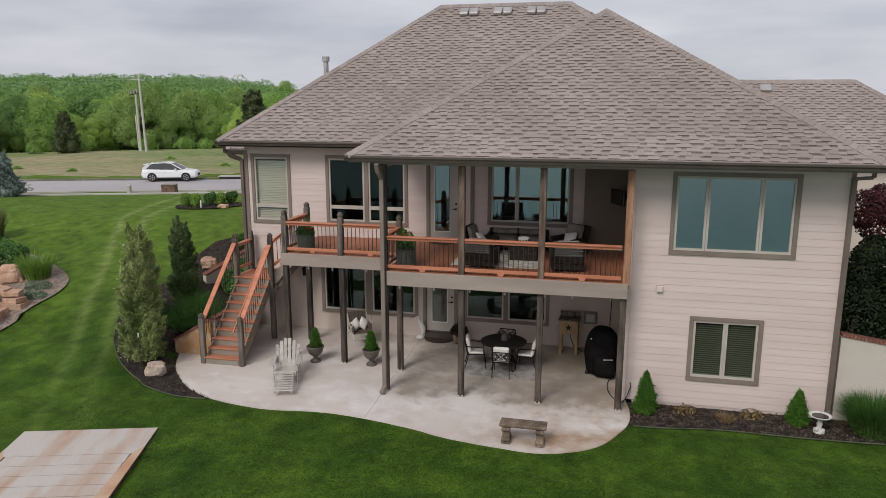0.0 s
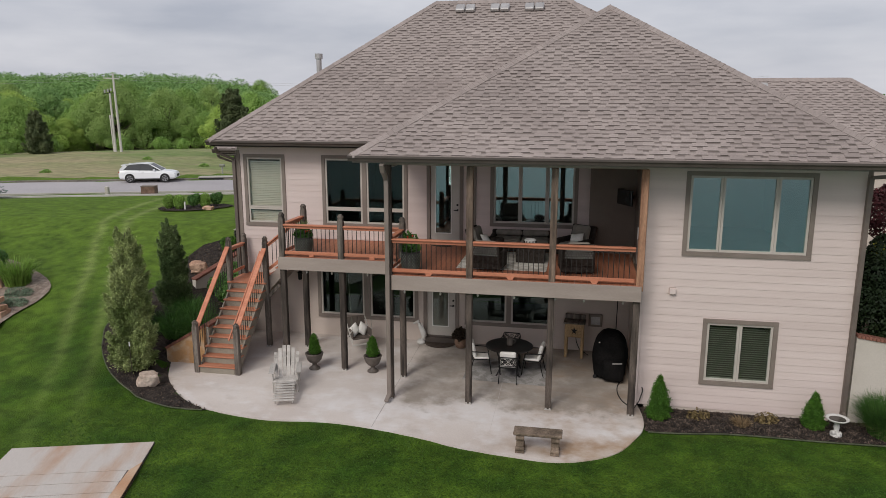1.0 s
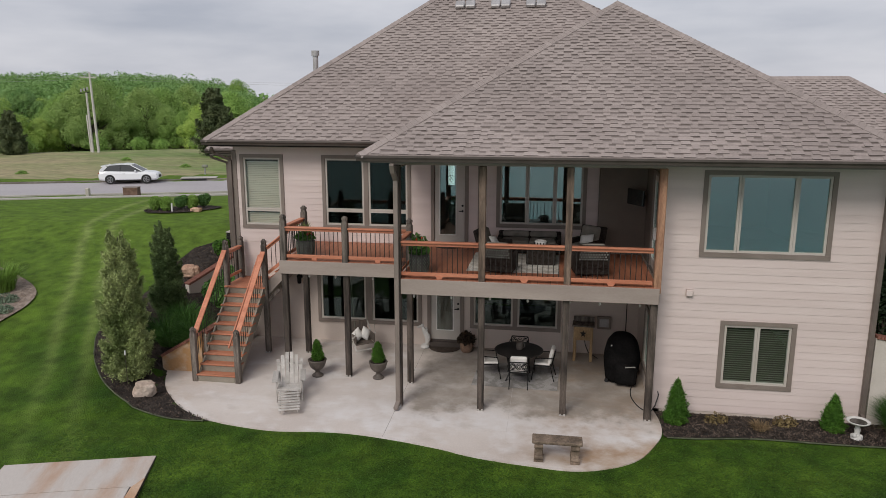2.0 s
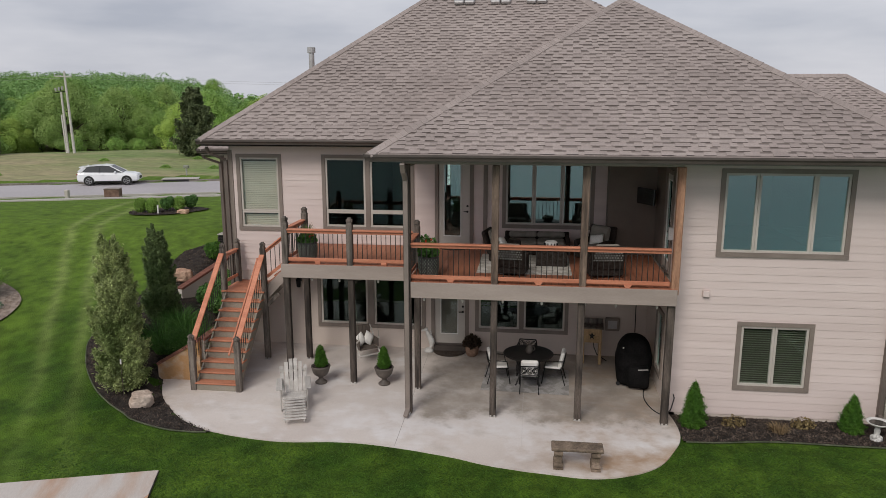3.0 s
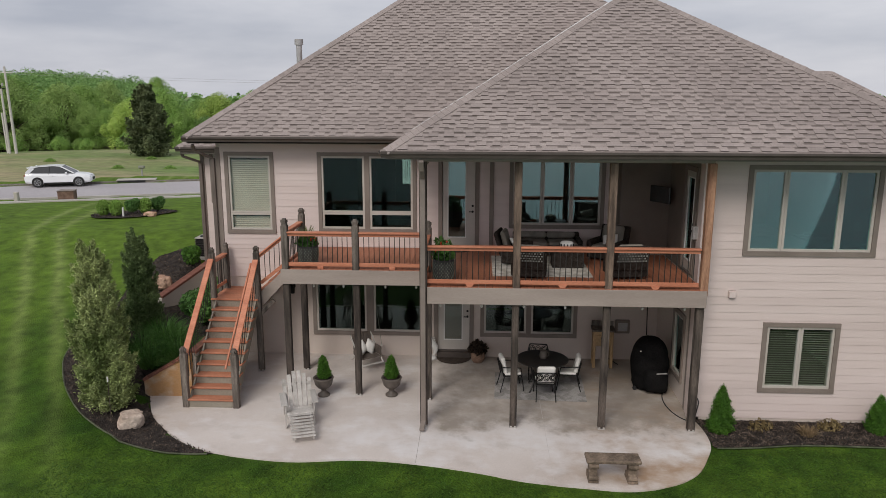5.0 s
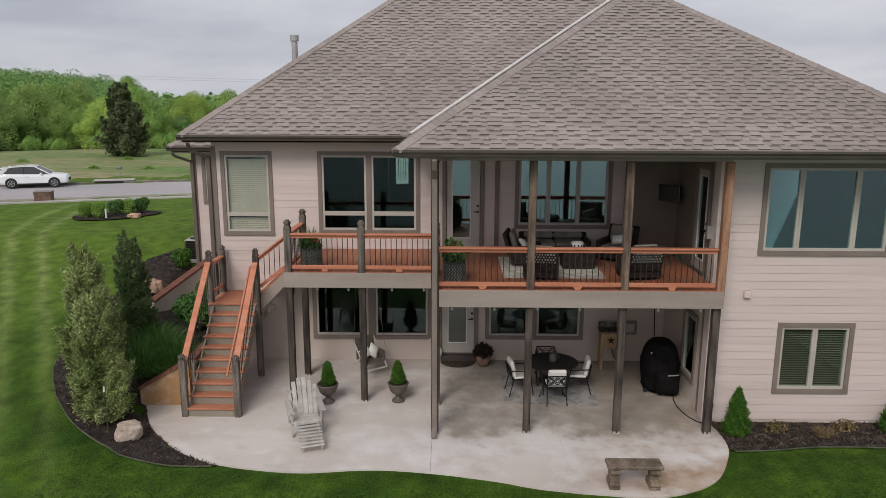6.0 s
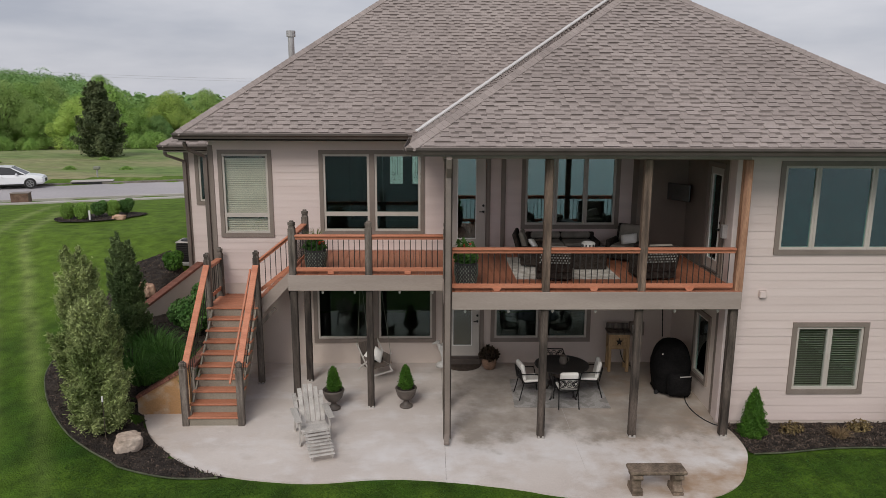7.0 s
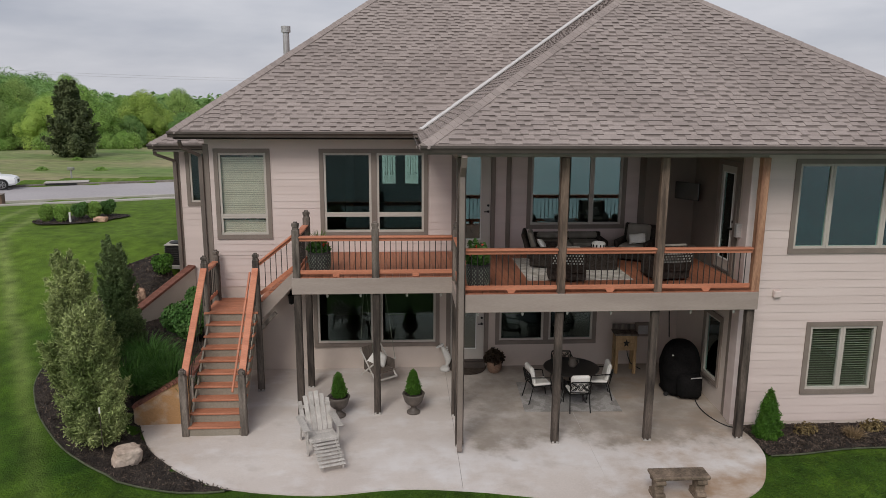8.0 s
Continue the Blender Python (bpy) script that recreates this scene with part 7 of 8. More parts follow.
def shrub(name, label, m, balls, n, size, material, group=""):
    t = thing(name, label, "shrub", m, group)
    bm = bmesh.new()
    for (x, y, z), r in balls:
        rod((0, 0, -0.05), (x * 0.8, y * 0.8, z * 0.9), 0.014, 0.005, bm, 5)
    part("stems", bm, M_BARK, t)
    p, o = ball_cloud(n, [b[0] for b in balls], [[b[1]] for b in balls])
    p[:, 2] = np.maximum(p[:, 2], 0.01)
    mesh_part("leaves", scales("leaves", p, o, size, size * 0.55, material, 0.6), t)
    return t


shrub("viburnum", "leafy green shrub beside the stairs", ground(-11.6, 20.6), [((0, 0, 0.55), 0.45), ((0.32, 0.2, 0.75), 0.36), ((-0.35, 0.1, 0.5), 0.36), ((0.1, -0.3, 0.45), 0.35), ((0.15, 0.25, 1.0), 0.26)], 5600, 0.075, M_SHRUB)
shrub("boxwood", "round green shrub near the air conditioners", ground(-13.28, 24.05), [((0, 0, 0.28), 0.28), ((0.10, 0.05, 0.42), 0.2), ((-0.10, -0.05, 0.40), 0.2)], 2600, 0.05, M_TOPIARY)


def grass_clump(name, label, m, n, r, h, lean, material, group=""):
    t = thing(name, label, "ornamental grass", m, group)
    tagged(mesh_part("blades", blades(n, r, h, lean, 0.008 if n < 2000 else 0.004, material), t), kind="stuff")
    return t


for k, (x, y, h) in enumerate(((-12.35, 18.45, 0.72), (-11.8, 18.9, 0.75), (-11.35, 18.35, 0.70), (-12.25, 19.35, 0.72), (-11.25, 18.05, 0.62), (-11.95, 18.05, 0.66))):
    grass_clump("fountain_grass", "arching green fountain grass in the bed", ground(x, y), 520, 0.5, h, 0.62, M_BLADE, "bed grasses")
grass_clump("ornamental_grass", "large mound of green ornamental grass before the low wall", ground(6.05, 16.55), 4200, 0.85, 0.98, 0.52, M_BLADE)
grass_clump("ornamental_grass", "pale base blades of the large grass mound", ground(6.05, 16.50), 500, 0.6, 0.5, 0.55, M_STRAW)
M_DRYSHRUB = leaf_mat("bronze_tan_leaf", (0.17, 0.12, 0.05), (0.30, 0.23, 0.11))
for x, y in ((2.05, 16.62), (3.55, 16.72)):
    shrub("spirea", "small bronze-tan shrub in the mulch", ground(x, y), [((0, 0, 0.12), 0.17), ((0.14, 0.04, 0.10), 0.13), ((-0.14, 0, 0.10), 0.13)], 420, 0.045, M_DRYSHRUB, "small wall shrubs")
grass_clump("dry_grass", "small dry tan grass tuft in the mulch", ground(2.95, 16.42), 260, 0.25, 0.24, 0.2, leaf_mat("dry_tan_blade", (0.22, 0.15, 0.08), (0.34, 0.25, 0.15)))

# birdbath
t = thing("birdbath", "white stone birdbath on a carved pedestal in the mulch", "birdbath", ground(4.88, 16.30))
t.scale = (0.78, 0.78, 0.92)
part("pedestal", lathe([(0.15, 0), (0.15, 0.05), (0.09, 0.09), (0.065, 0.18), (0.085, 0.25), (0.06, 0.32), (0.10, 0.38)], 14), M_STATUE, t, smooth=True)
bm = bmesh.new()
for k in range(5):
    a = 2 * math.pi * k / 5
    bmesh.ops.create_icosphere(bm, subdivisions=1, radius=0.07, matrix=Matrix.Translation((0.10 * math.cos(a), 0.10 * math.sin(a), 0.07 + 0.05 * (k % 2))))
part("carving", bm, M_STATUE, t, "carved white lumps round the foot", smooth=True)
part("bowl", lathe([(0.08, 0.38), (0.20, 0.40), (0.29, 0.45), (0.305, 0.475), (0.275, 0.475), (0.19, 0.43), (0.02, 0.42)], 24), M_STATUE, t, smooth=True)
part("water", lathe([(0.22, 0.443), (0.22, 0.448), (0.01, 0.4485)], 20), mat("still_water", (0.05, 0.045, 0.04), (0.07, 0.065, 0.055), rough=0.05, bump=0.02), t)


# boulders
def boulder(m, sx, sy, sz, label, seed, group=""):
    bm = bmesh.new()
    bmesh.ops.create_icosphere(bm, subdivisions=3, radius=1.0)
    o = Vector((seed * 3.1, seed * 1.7, seed))
    for v in bm.verts:
        d = v.co.normalized()
        q = Vector([math.copysign(abs(c) ** 0.6, c) for c in d])
        v.co = Vector((q.x * sx, q.y * sy, q.z * sz)) * (0.82 + 0.22 * noise.noise(d * 1.6 + o) + 0.08 * noise.noise(d * 5 + o))
    return tagged(obj("boulder", bm, M_STONE if seed == 1 else M_PINKSTONE, m=m), label, "boulder", group)


boulder(ground(-11.50, 15.98, 25, 0.12), 0.31, 0.22, 0.23, "pale pink limestone boulder at the edge of the mulch bed", 1)
boulder(ground(-13.42, 22.1, 10, 0.22), 0.34, 0.26, 0.24, "tan rounded boulder in the upper mulch bed", 2)
boulder(ground(-17.5, 30.35, 0, 0.06), 0.28, 0.2, 0.13, "small grey boulder in the island bed", 5)
def ledge_stone(m, lx, ly, lz, seed, label):
    """A split slab of sandstone: a block with uneven faces and chipped edges."""
    bm = box(-lx / 2, lx / 2, -ly / 2, ly / 2, 0, lz)
    bmesh.ops.subdivide_edges(bm, edges=bm.edges, cuts=3, use_grid_fill=True)
    for v in bm.verts:
        q = v.co * 2.2 + Vector((seed * 3.3, seed, 0))
        v.co += Vector((noise.noise(q), noise.noise(q + Vector((9, 0, 0))), 0.6 * noise.noise(q + Vector((0, 9, 0))))) * 0.13 * min(lx, 0.8)
    return tagged(obj("ledge_stone", bm, M_PINKSTONE, m=m), label, "ledge stone", "gravel bed stones")


for k, (x, y, lx, ly, lz, up, a) in enumerate(((-18.75, 17.55, 1.7, 1.5, 0.42, -0.1, 20), (-17.95, 18.25, 0.62, 0.5, 0.17, 0.0, 12), (-18.0, 18.3, 0.55, 0.45, 0.15, 0.17, -8), (-18.15, 18.42, 0.5, 0.42, 0.14, 0.32, 15),
                                              (-18.85, 18.35, 1.1, 0.5, 0.16, 0.40, 5), (-20.4, 17.6, 1.3, 1.1, 0.5, -0.05, 40))):
    ledge_stone(ground(x, y, a, up), lx, ly, lz, k, "orange-pink split sandstone slab stacked in the gravel bed")
for x, y, sx, sy, sz, a in ((-19.75, 20.0, 0.5, 0.4, 0.42, 30), (-21.9, 20.6, 0.8, 0.6, 0.5, 15)):
    boulder(ground(x, y, a, sz * 0.5), sx, sy, sz, "rounded orange-pink boulder in the gravel bed", 20 + int(sx * 10))
grass_clump("fern", "upright fan of green fern fronds in the gravel bed", ground(-18.95, 20.35), 900, 0.75, 1.0, 0.5, M_GRASSLIGHT)
shrub("spirea", "rounded green shrub at the gravel bed's far side", ground(-21.0, 21.3), [((0, 0, 0.4), 0.55), ((0.4, 0, 0.5), 0.4), ((-0.35, 0.1, 0.6), 0.45)], 4400, 0.06, M_SHRUB)
for x, y in ((-18.3, 19.65), (-17.95, 18.98)):
    shrub("ground_cover", "low blue-green mat of ground cover on the gravel", ground(x, y), [((0, 0, 0.06), 0.24), ((0.25, 0.05, 0.04), 0.2), ((-0.25, -0.05, 0.04), 0.22)], 1600, 0.04, M_SAGE, "ground covers")
for k, (x, y, h, mt) in enumerate(((-19.4, 30.25, 0.62, 0), (-18.85, 30.2, 0.58, 0), (-18.38, 30.65, 0.60, 1), (-17.95, 30.9, 0.62, 0), (-17.6, 31.3, 0.7, 1))):
    if mt:
        shrub("spirea", "rounded bronze-green shrub in the island bed", ground(x, y), [((0, 0, 0.35), 0.27), ((0.1, 0.1, 0.47), 0.2), ((-0.1, 0, 0.42), 0.2)], 3000, 0.045, M_SHRUB, "island bed shrubs")
    else:
        shrub("ornamental_grass", "rounded fresh green grass mound in the island bed", ground(x, y), [((0, 0, 0.24), 0.25), ((0.02, 0.02, 0.44), 0.23), ((-0.1, 0, 0.36), 0.19), ((0.1, 0, 0.4), 0.19)], 5200, 0.04, M_GRASSLIGHT, "island bed grasses")
tagged(obj("marker_post", box(-0.03, 0.03, -0.03, 0.03, 0, 0.38, None, 0.008), M_WHITE, m=ground(-18.45, 30.0)), "short white marker post in the island bed", "marker post")

# blue spruce and tan grass at the lawn's far left
conifer("blue_spruce", "young blue spruce beside the street", ground(-33.35, 34.3), 2.5, 0.8, 9000, leaf_mat("blue_spruce_needle", (0.15, 0.20, 0.175), (0.28, 0.34, 0.31)), 0.15, 0.05, 0.85, 0.45, 5)
grass_clump("ornamental_grass", "tall tan-green grass at the lawn's edge", ground(-24.0, 23.8), 900, 0.6, 1.5, 0.4, M_STRAW)

# ---- retaining walls ----
def sloped_wall(p, q, zp, zq, base, thick, label, name="retaining_wall"):
    """A wall with a sloping top from p to q in plan."""
    p3, q3 = Vector((*p, 0)), Vector((*q, 0))
    d = (q3 - p3).normalized()
    s = Vector((-d.y, d.x, 0)) * thick / 2
    bm = bmesh.new()
    vs = [bm.verts.new(c) for c in (p3 - s + Vector((0, 0, base)), p3 + s + Vector((0, 0, base)), q3 + s + Vector((0, 0, base)), q3 - s + Vector((0, 0, base)),
                                    p3 - s + Vector((0, 0, zp)), p3 + s + Vector((0, 0, zp)), q3 + s + Vector((0, 0, zq)), q3 - s + Vector((0, 0, zq)))]
    for f in ((0, 1, 2, 3), (4, 5, 6, 7), (0, 1, 5, 4), (1, 2, 6, 5), (2, 3, 7, 6), (3, 0, 4, 7)):
        bm.faces.new([vs[k] for k in f])
    bmesh.ops.recalc_face_normals(bm, faces=bm.faces)
    w = tagged(obj(name, bm, M_WALLCON), label, "retaining wall", kind="structure")
    # brick-on-edge coping
    ln = (Vector((*q, zq)) - Vector((*p, zp))).length
    dd = (Vector((*q, zq)) - Vector((*p, zp))).normalized()
    up = s.normalized().cross(dd)
    if up.z < 0:
        up = -up
    n = int(ln / 0.077)
    me = mesh_of("brick", box(-0.034, 0.034, -thick / 2 - 0.035, thick / 2 + 0.035, -0.01, 0.062, None, 0.005), M_BRICK)
    for k in range(n):
        m = Matrix((dd, s.normalized(), up)).transposed().to_4x4()
        m.translation = Vector((*p, zp)) + dd * (0.0385 + ln * k / n)
        share("brick", me, w, m)
    return w


M_RUST = mat("rust_stained_wall", (0.46, 0.26, 0.12), (0.56, 0.47, 0.385), scale=2.4, fine=40, rough=0.85, bump=0.3, fine_amt=0.12, lo=0.48, hi=0.72)
w1 = sloped_wall((-11.93, 17.62), (-10.80, 17.66), 0.42, 1.10, -0.2, 0.14, "low stuccoed retaining wall with sloping brick coping and rust stains")
w1.data.materials[0] = M_RUST
sloped_wall((-10.80, 17.74), (-10.80, 20.33), 1.06, 1.06, -0.2, 0.13, "low stuccoed retaining wall behind the stairs")
sloped_wall((-13.12, 21.25), (-12.22, 23.36), 1.40, 2.10, 0.6, 0.17, "stuccoed retaining wall with sloping brick coping beside the house")
sloped_wall((5.36, 17.16), (10.5, 17.16), 2.02, 1.28, -0.3, 0.15, "pale retaining wall with sloping brick coping")

# ---- shrubs behind the pale wall ----
def small_tree(name, label, m, h, balls, n, size, material):
    t = thing(name, label, "tree", m)
    bm = rod((0, 0, -0.2), (0.03, 0, h * 0.45), 0.07, 0.05, None, 8)
    for (x, y, z), r in balls:
        rod((0.03, 0, h * 0.35), (x * 0.85, y * 0.85, z), 0.035, 0.01, bm, 6)
    part("trunk", bm, M_BARK, t)
    p, o = ball_cloud(n, [b[0] for b in balls], [[b[1]] for b in balls], 0.7)
    mesh_part("crown", scales("crown", p, o, size, size * 0.6, material, 0.6), t)
    return t


# the shade behind the wall is put into this needle colour
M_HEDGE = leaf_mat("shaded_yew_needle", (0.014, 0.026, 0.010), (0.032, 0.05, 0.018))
small_tree("maple", "maroon-leaved ornamental maple beside the house", ground(6.7, 19.6), 3.6, [((0, 0, 2.6), 0.6), ((-0.45, -0.2, 2.9), 0.5), ((0.5, 0.1, 2.8), 0.55), ((0.1, 0.2, 3.1), 0.4), ((0.9, 0.0, 2.7), 0.4)], 6500, 0.065, M_REDLEAF)
shrub("euonymus", "yellow-leaved shrub behind the pale wall", ground(6.15, 18.55), [((0, 0, 2.0), 0.20), ((0.22, 0.05, 1.95), 0.17), ((-0.12, 0.05, 1.88), 0.14), ((0.0, -0.3, 1.0), 0.08), ((0.25, -0.3, 0.6), 0.07)], 900, 0.06, M_YELLOW)
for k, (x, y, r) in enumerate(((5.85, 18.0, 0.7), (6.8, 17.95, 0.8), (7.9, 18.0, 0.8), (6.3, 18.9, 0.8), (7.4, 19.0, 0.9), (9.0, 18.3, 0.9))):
    shrub("yew", "dense green hedge shrub behind the pale wall, leaves coloured dark for shade", ground(x, y), [((0, 0, 0.6), r), ((0.2, 0.1, 1.0), r * 0.7), ((-0.25, 0, 0.95), r * 0.7), ((0, 0.1, 1.55), r * 0.65), ((0.2, 0.15, 1.95), r * 0.5)], 7000, 0.06, M_HEDGE, "hedge shrubs")

# ---- air conditioners ----
def ac_unit(m):
    t = thing("air_conditioner", "dark grey outdoor air conditioner beside the house", "air conditioner", m, "air conditioners")
    part("pad", box(-0.45, 0.45, -0.45, 0.45, -0.05, 0.05), M_KERB, t)
    part("cabinet", box(-0.36, 0.36, -0.36, 0.36, 0.05, 0.70, None, 0.04), M_IRON, t)
    part("top_rim", box(-0.38, 0.38, -0.38, 0.38, 0.70, 0.75, None, 0.03), M_KERB, t, "pale grey top rim")
    part("fan_guard", lathe([(0.30, 0.75), (0.28, 0.775), (0.05, 0.79), (0.01, 0.792)], 20), M_IRON, t)
    for k in range(9):
        z = 0.12 + 0.062 * k
        part("louvre", box(-0.372, 0.372, -0.372, 0.372, z, z + 0.018), M_BALUSTER, t)
    return t


a0 = ac_unit(ground(-13.08, 25.1, 0, 0.06))
a0.scale = (0.95, 0.95, 0.92)
copy_thing(a0, ground(-13.02, 26.4, 0, 0.06)).scale = (0.95, 0.95, 0.92)
tagged(obj("drain_pipe", tube([(-12.75, 23.0, land(-12.75, 23.0) + 0.55), (-12.85, 22.9, land(-12.85, 22.9) + 0.5), (-13.0, 22.75, land(-13.0, 22.75) + 0.25), (-13.05, 22.6, land(-13.05, 22.6) + 0.06)], 0.045, seg=8), M_RUBBER), "black corrugated drain pipe in the mulch", "drain pipe")

# small tag light in the juniper bed
t = thing("path_light", "small white-topped path light in front of the juniper", "path light", ground(-11.91, 15.93))
part("stake", rod((0, 0, 0), (0, 0, 0.95), 0.007), M_BARK, t)
part("lamp_head", rod((0, 0, 0.95), (0, 0, 1.06), 0.017, seg=8), M_WHITE, t)

# ---- across the street ----
def street(t, s, z, rz=0):
    """A pose in the street's frame: t along it, s across."""
    return pose(ROAD_C[0] + ROAD_D[0] * t + ROAD_N[0] * s, ROAD_C[1] + ROAD_D[1] * t + ROAD_N[1] * s, z, 0, 0, 19 + rz)


def loft(stations, bm=None):
    """A closed skin through cross-sections of equal point count."""
    bm = bm or bmesh.new()
    rings = [[bm.verts.new(p) for p in st] for st in stations]
    n = len(rings[0])
    for a, b in zip(rings, rings[1:]):
        for k in range(n):
            bm.faces.new((a[k], a[(k + 1) % n], b[(k + 1) % n], b[k]))
    bm.faces.new(list(reversed(rings[0])))
    bm.faces.new(rings[-1])
    bmesh.ops.recalc_face_normals(bm, faces=bm.faces)
    return bm


def car(m):
    t = thing("car", "white sport utility car parked along the street", "car", m)

    def sec(x, w, zb, zt, tum=0.06):
        return [(x, -w * 0.92, zb), (x, -w, zb + 0.12), (x, -w, zt - 0.22), (x, -w + tum, zt - 0.05), (x, -w * 0.7, zt), (x, w * 0.7, zt), (x, w - tum, zt - 0.05), (x, w, zt - 0.22), (x, w, zb + 0.12), (x, w * 0.92, zb)]

    st = [sec(-2.36, 0.74, 0.46, 0.96), sec(-2.25, 0.88, 0.34, 1.12), sec(-1.8, 0.95, 0.28, 1.15), sec(-0.9, 0.965, 0.27, 1.12), sec(0.2, 0.965, 0.27, 1.09), sec(0.95, 0.96, 0.27, 1.07), sec(1.4, 0.955, 0.28, 1.03), sec(1.9, 0.93, 0.30, 0.97), sec(2.25, 0.86, 0.34, 0.87), sec(2.37, 0.70, 0.42, 0.75)]
    part("body", loft(st), M_PAINTWHITE, t, smooth=False)

    bm = bmesh.new()
    prof = [(-2.10, 1.10), (-1.85, 1.42), (-1.3, 1.57), (-0.35, 1.63), (0.25, 1.58), (1.18, 1.05)]
    lo = [[bm.verts.new((x, s * (0.90 - 0.30 * (z - 1.0)), z)) for s in (-1, 1)] for x, z in prof]
    for a, b in zip(lo, lo[1:]):
        bm.faces.new((a[0], a[1], b[1], b[0]))
    bm.faces.new([a[0] for a in lo])
    bm.faces.new([a[1] for a in reversed(lo)])
    bm.faces.new((lo[0][0], lo[-1][0], lo[-1][1], lo[0][1]))
    bmesh.ops.recalc_face_normals(bm, faces=bm.faces)
    part("cabin_glass", bm, M_DARKGLASS, t, "dark tinted glass")
    bm = loft([[(x, -w, z), (x, w, z), (x, w, z + 0.05), (x, -w, z + 0.05)] for x, w, z in ((-2.12, 0.68, 1.46), (-1.3, 0.745, 1.58), (-0.35, 0.745, 1.635), (0.28, 0.71, 1.575))])
    part("roof", bm, M_PAINTWHITE, t)
    for s in (-1, 1):
        part("pillar", bar((-1.68, s * 0.765, 1.50), (-2.10, s * 0.89, 1.08), 0.05, 0.34), M_PAINTWHITE, t)
        part("pillar", bar((0.24, s * 0.735, 1.59), (1.18, s * 0.885, 1.05), 0.05, 0.07), M_PAINTWHITE, t)
        part("door_pillar", bar((-0.55, s * 0.735, 1.61), (-0.60, s * 0.915, 1.0), 0.03, 0.06), M_DARKGLASS, t)
        part("mirror", box(0.55, 0.70, s * 1.0 - 0.07, s * 1.0 + 0.07, 1.02, 1.16, None, 0.03), M_PAINTWHITE, t)
        part("sill", box(-1.0, 1.05, s * 0.955 - 0.02, s * 0.955 + 0.02, 0.26, 0.36, None, 0.01), M_RUBBER, t, "black sill")
        part("headlight", box(2.12, 2.27, s * 0.70 - 0.12, s * 0.70 + 0.12, 0.72, 0.82, None, 0.02), M_LAMPCLEAR, t)
        part("tail_light", box(-2.36, -2.20, s * 0.74 - 0.13, s * 0.74 + 0.13, 0.88, 0.97, None, 0.015), M_LAMPRED, t)
        part("door_handle", box(-0.42, -0.22, s * 0.965 - 0.015, s * 0.965 + 0.015, 0.86, 0.89), M_FLASH, t)
    part("grille", box(2.30, 2.385, -0.42, 0.42, 0.46, 0.70, None, 0.02), M_RUBBER, t, "black front grille")
    part("spoiler", box(-2.15, -1.85, -0.66, 0.66, 1.50, 1.545, None, 0.01), M_PAINTWHITE, t)
    for x in (-1.42, 1.45):
        for s in (-1, 1):
            arch = part("wheel_arch", lathe([(0.40, -0.012), (0.40, 0.012), (0.36, 0.014)], 22), M_RUBBER, t, "dark wheel arch", Matrix.Translation((x, s * 0.962, 0.40)) @ Matrix.Rotation(radians(90), 4, "X"))
            w = part("tyre", lathe([(0.25, -0.11), (0.35, -0.115), (0.375, -0.07), (0.375, 0.07), (0.35, 0.115), (0.25, 0.11)], 26), M_RUBBER, t, "black tyre", Matrix.Translation((x, s * 0.885, 0.375)) @ Matrix.Rotation(radians(90), 4, "X"))
            bm = lathe([(0.245, -0.112), (0.25, 0.112), (0.22, 0.116), (0.20, 0.06), (0.02, 0.05)], 20)
            for k in range(5):
                a = 2 * math.pi * k / 5
                for zz in (0.122, -0.122):
                    bar((0.04 * math.cos(a), 0.04 * math.sin(a), zz), (0.24 * math.cos(a), 0.24 * math.sin(a), zz), 0.055, 0.015, bm)
            part("rim", bm, M_ALLOY, w, "silver alloy rim")
    return t


car(street(0.08, 2.05, 1.53)).scale = (0.81, 0.81, 0.79)

# brown utility box, small pedestals
t = thing("utility_box", "rusty brown metal utility box on the lawn by the street", "utility box", pose(-25.85, 38.7, land(-25.85, 38.7) + 0.01, 0, 0, 14))
t.scale = (0.76, 0.76, 0.72)
part("cabinet", box(-0.52, 0.52, -0.4, 0.4, 0.0, 0.72, None, 0.02), mat("rusty_brown_paint", (0.11, 0.062, 0.042), (0.19, 0.12, 0.085), scale=3, fine=20, rough=0.7, bump=0.2), t)
part("lid", box(-0.55, 0.55, -0.43, 0.43, 0.72, 0.77, None, 0.012), M_TRIM, t)
t = thing("pedestal", "pale green cable pedestal on the lawn by the street", "utility pedestal", pose(-28.5, 38.5, land(-28.5, 38.5)))
part("post", box(-0.11, 0.11, -0.11, 0.11, 0.0, 0.50, None, 0.03), M_DOOR, t)
t = thing("pedestal", "small grey utility post with a box beyond the street", "utility pedestal", pose(-27.55, 50.9, land(-27.55, 50.9) - 0.1))
part("post", rod((0, 0, 0), (0, 0, 0.7), 0.06, seg=8), M_FLASH, t)
part("head", box(-0.2, 0.2, -0.13, 0.13, 0.62, 0.82, None, 0.04), M_BLINDDK, t, "grey-green box")
t = thing("storm_inlet", "concrete storm inlet with a dark slot in the kerb", "storm drain", street(4.15, 2.95, 1.50))
part("slab", box(-0.95, 1.5, -0.25, 0.7, 0.16, 0.22, None, 0.02), M_KERB, t)
part("throat", box(-0.85, 0.85, -0.38, -0.2, 0.01, 0.155), M_RUBBER, t, "dark inlet opening")

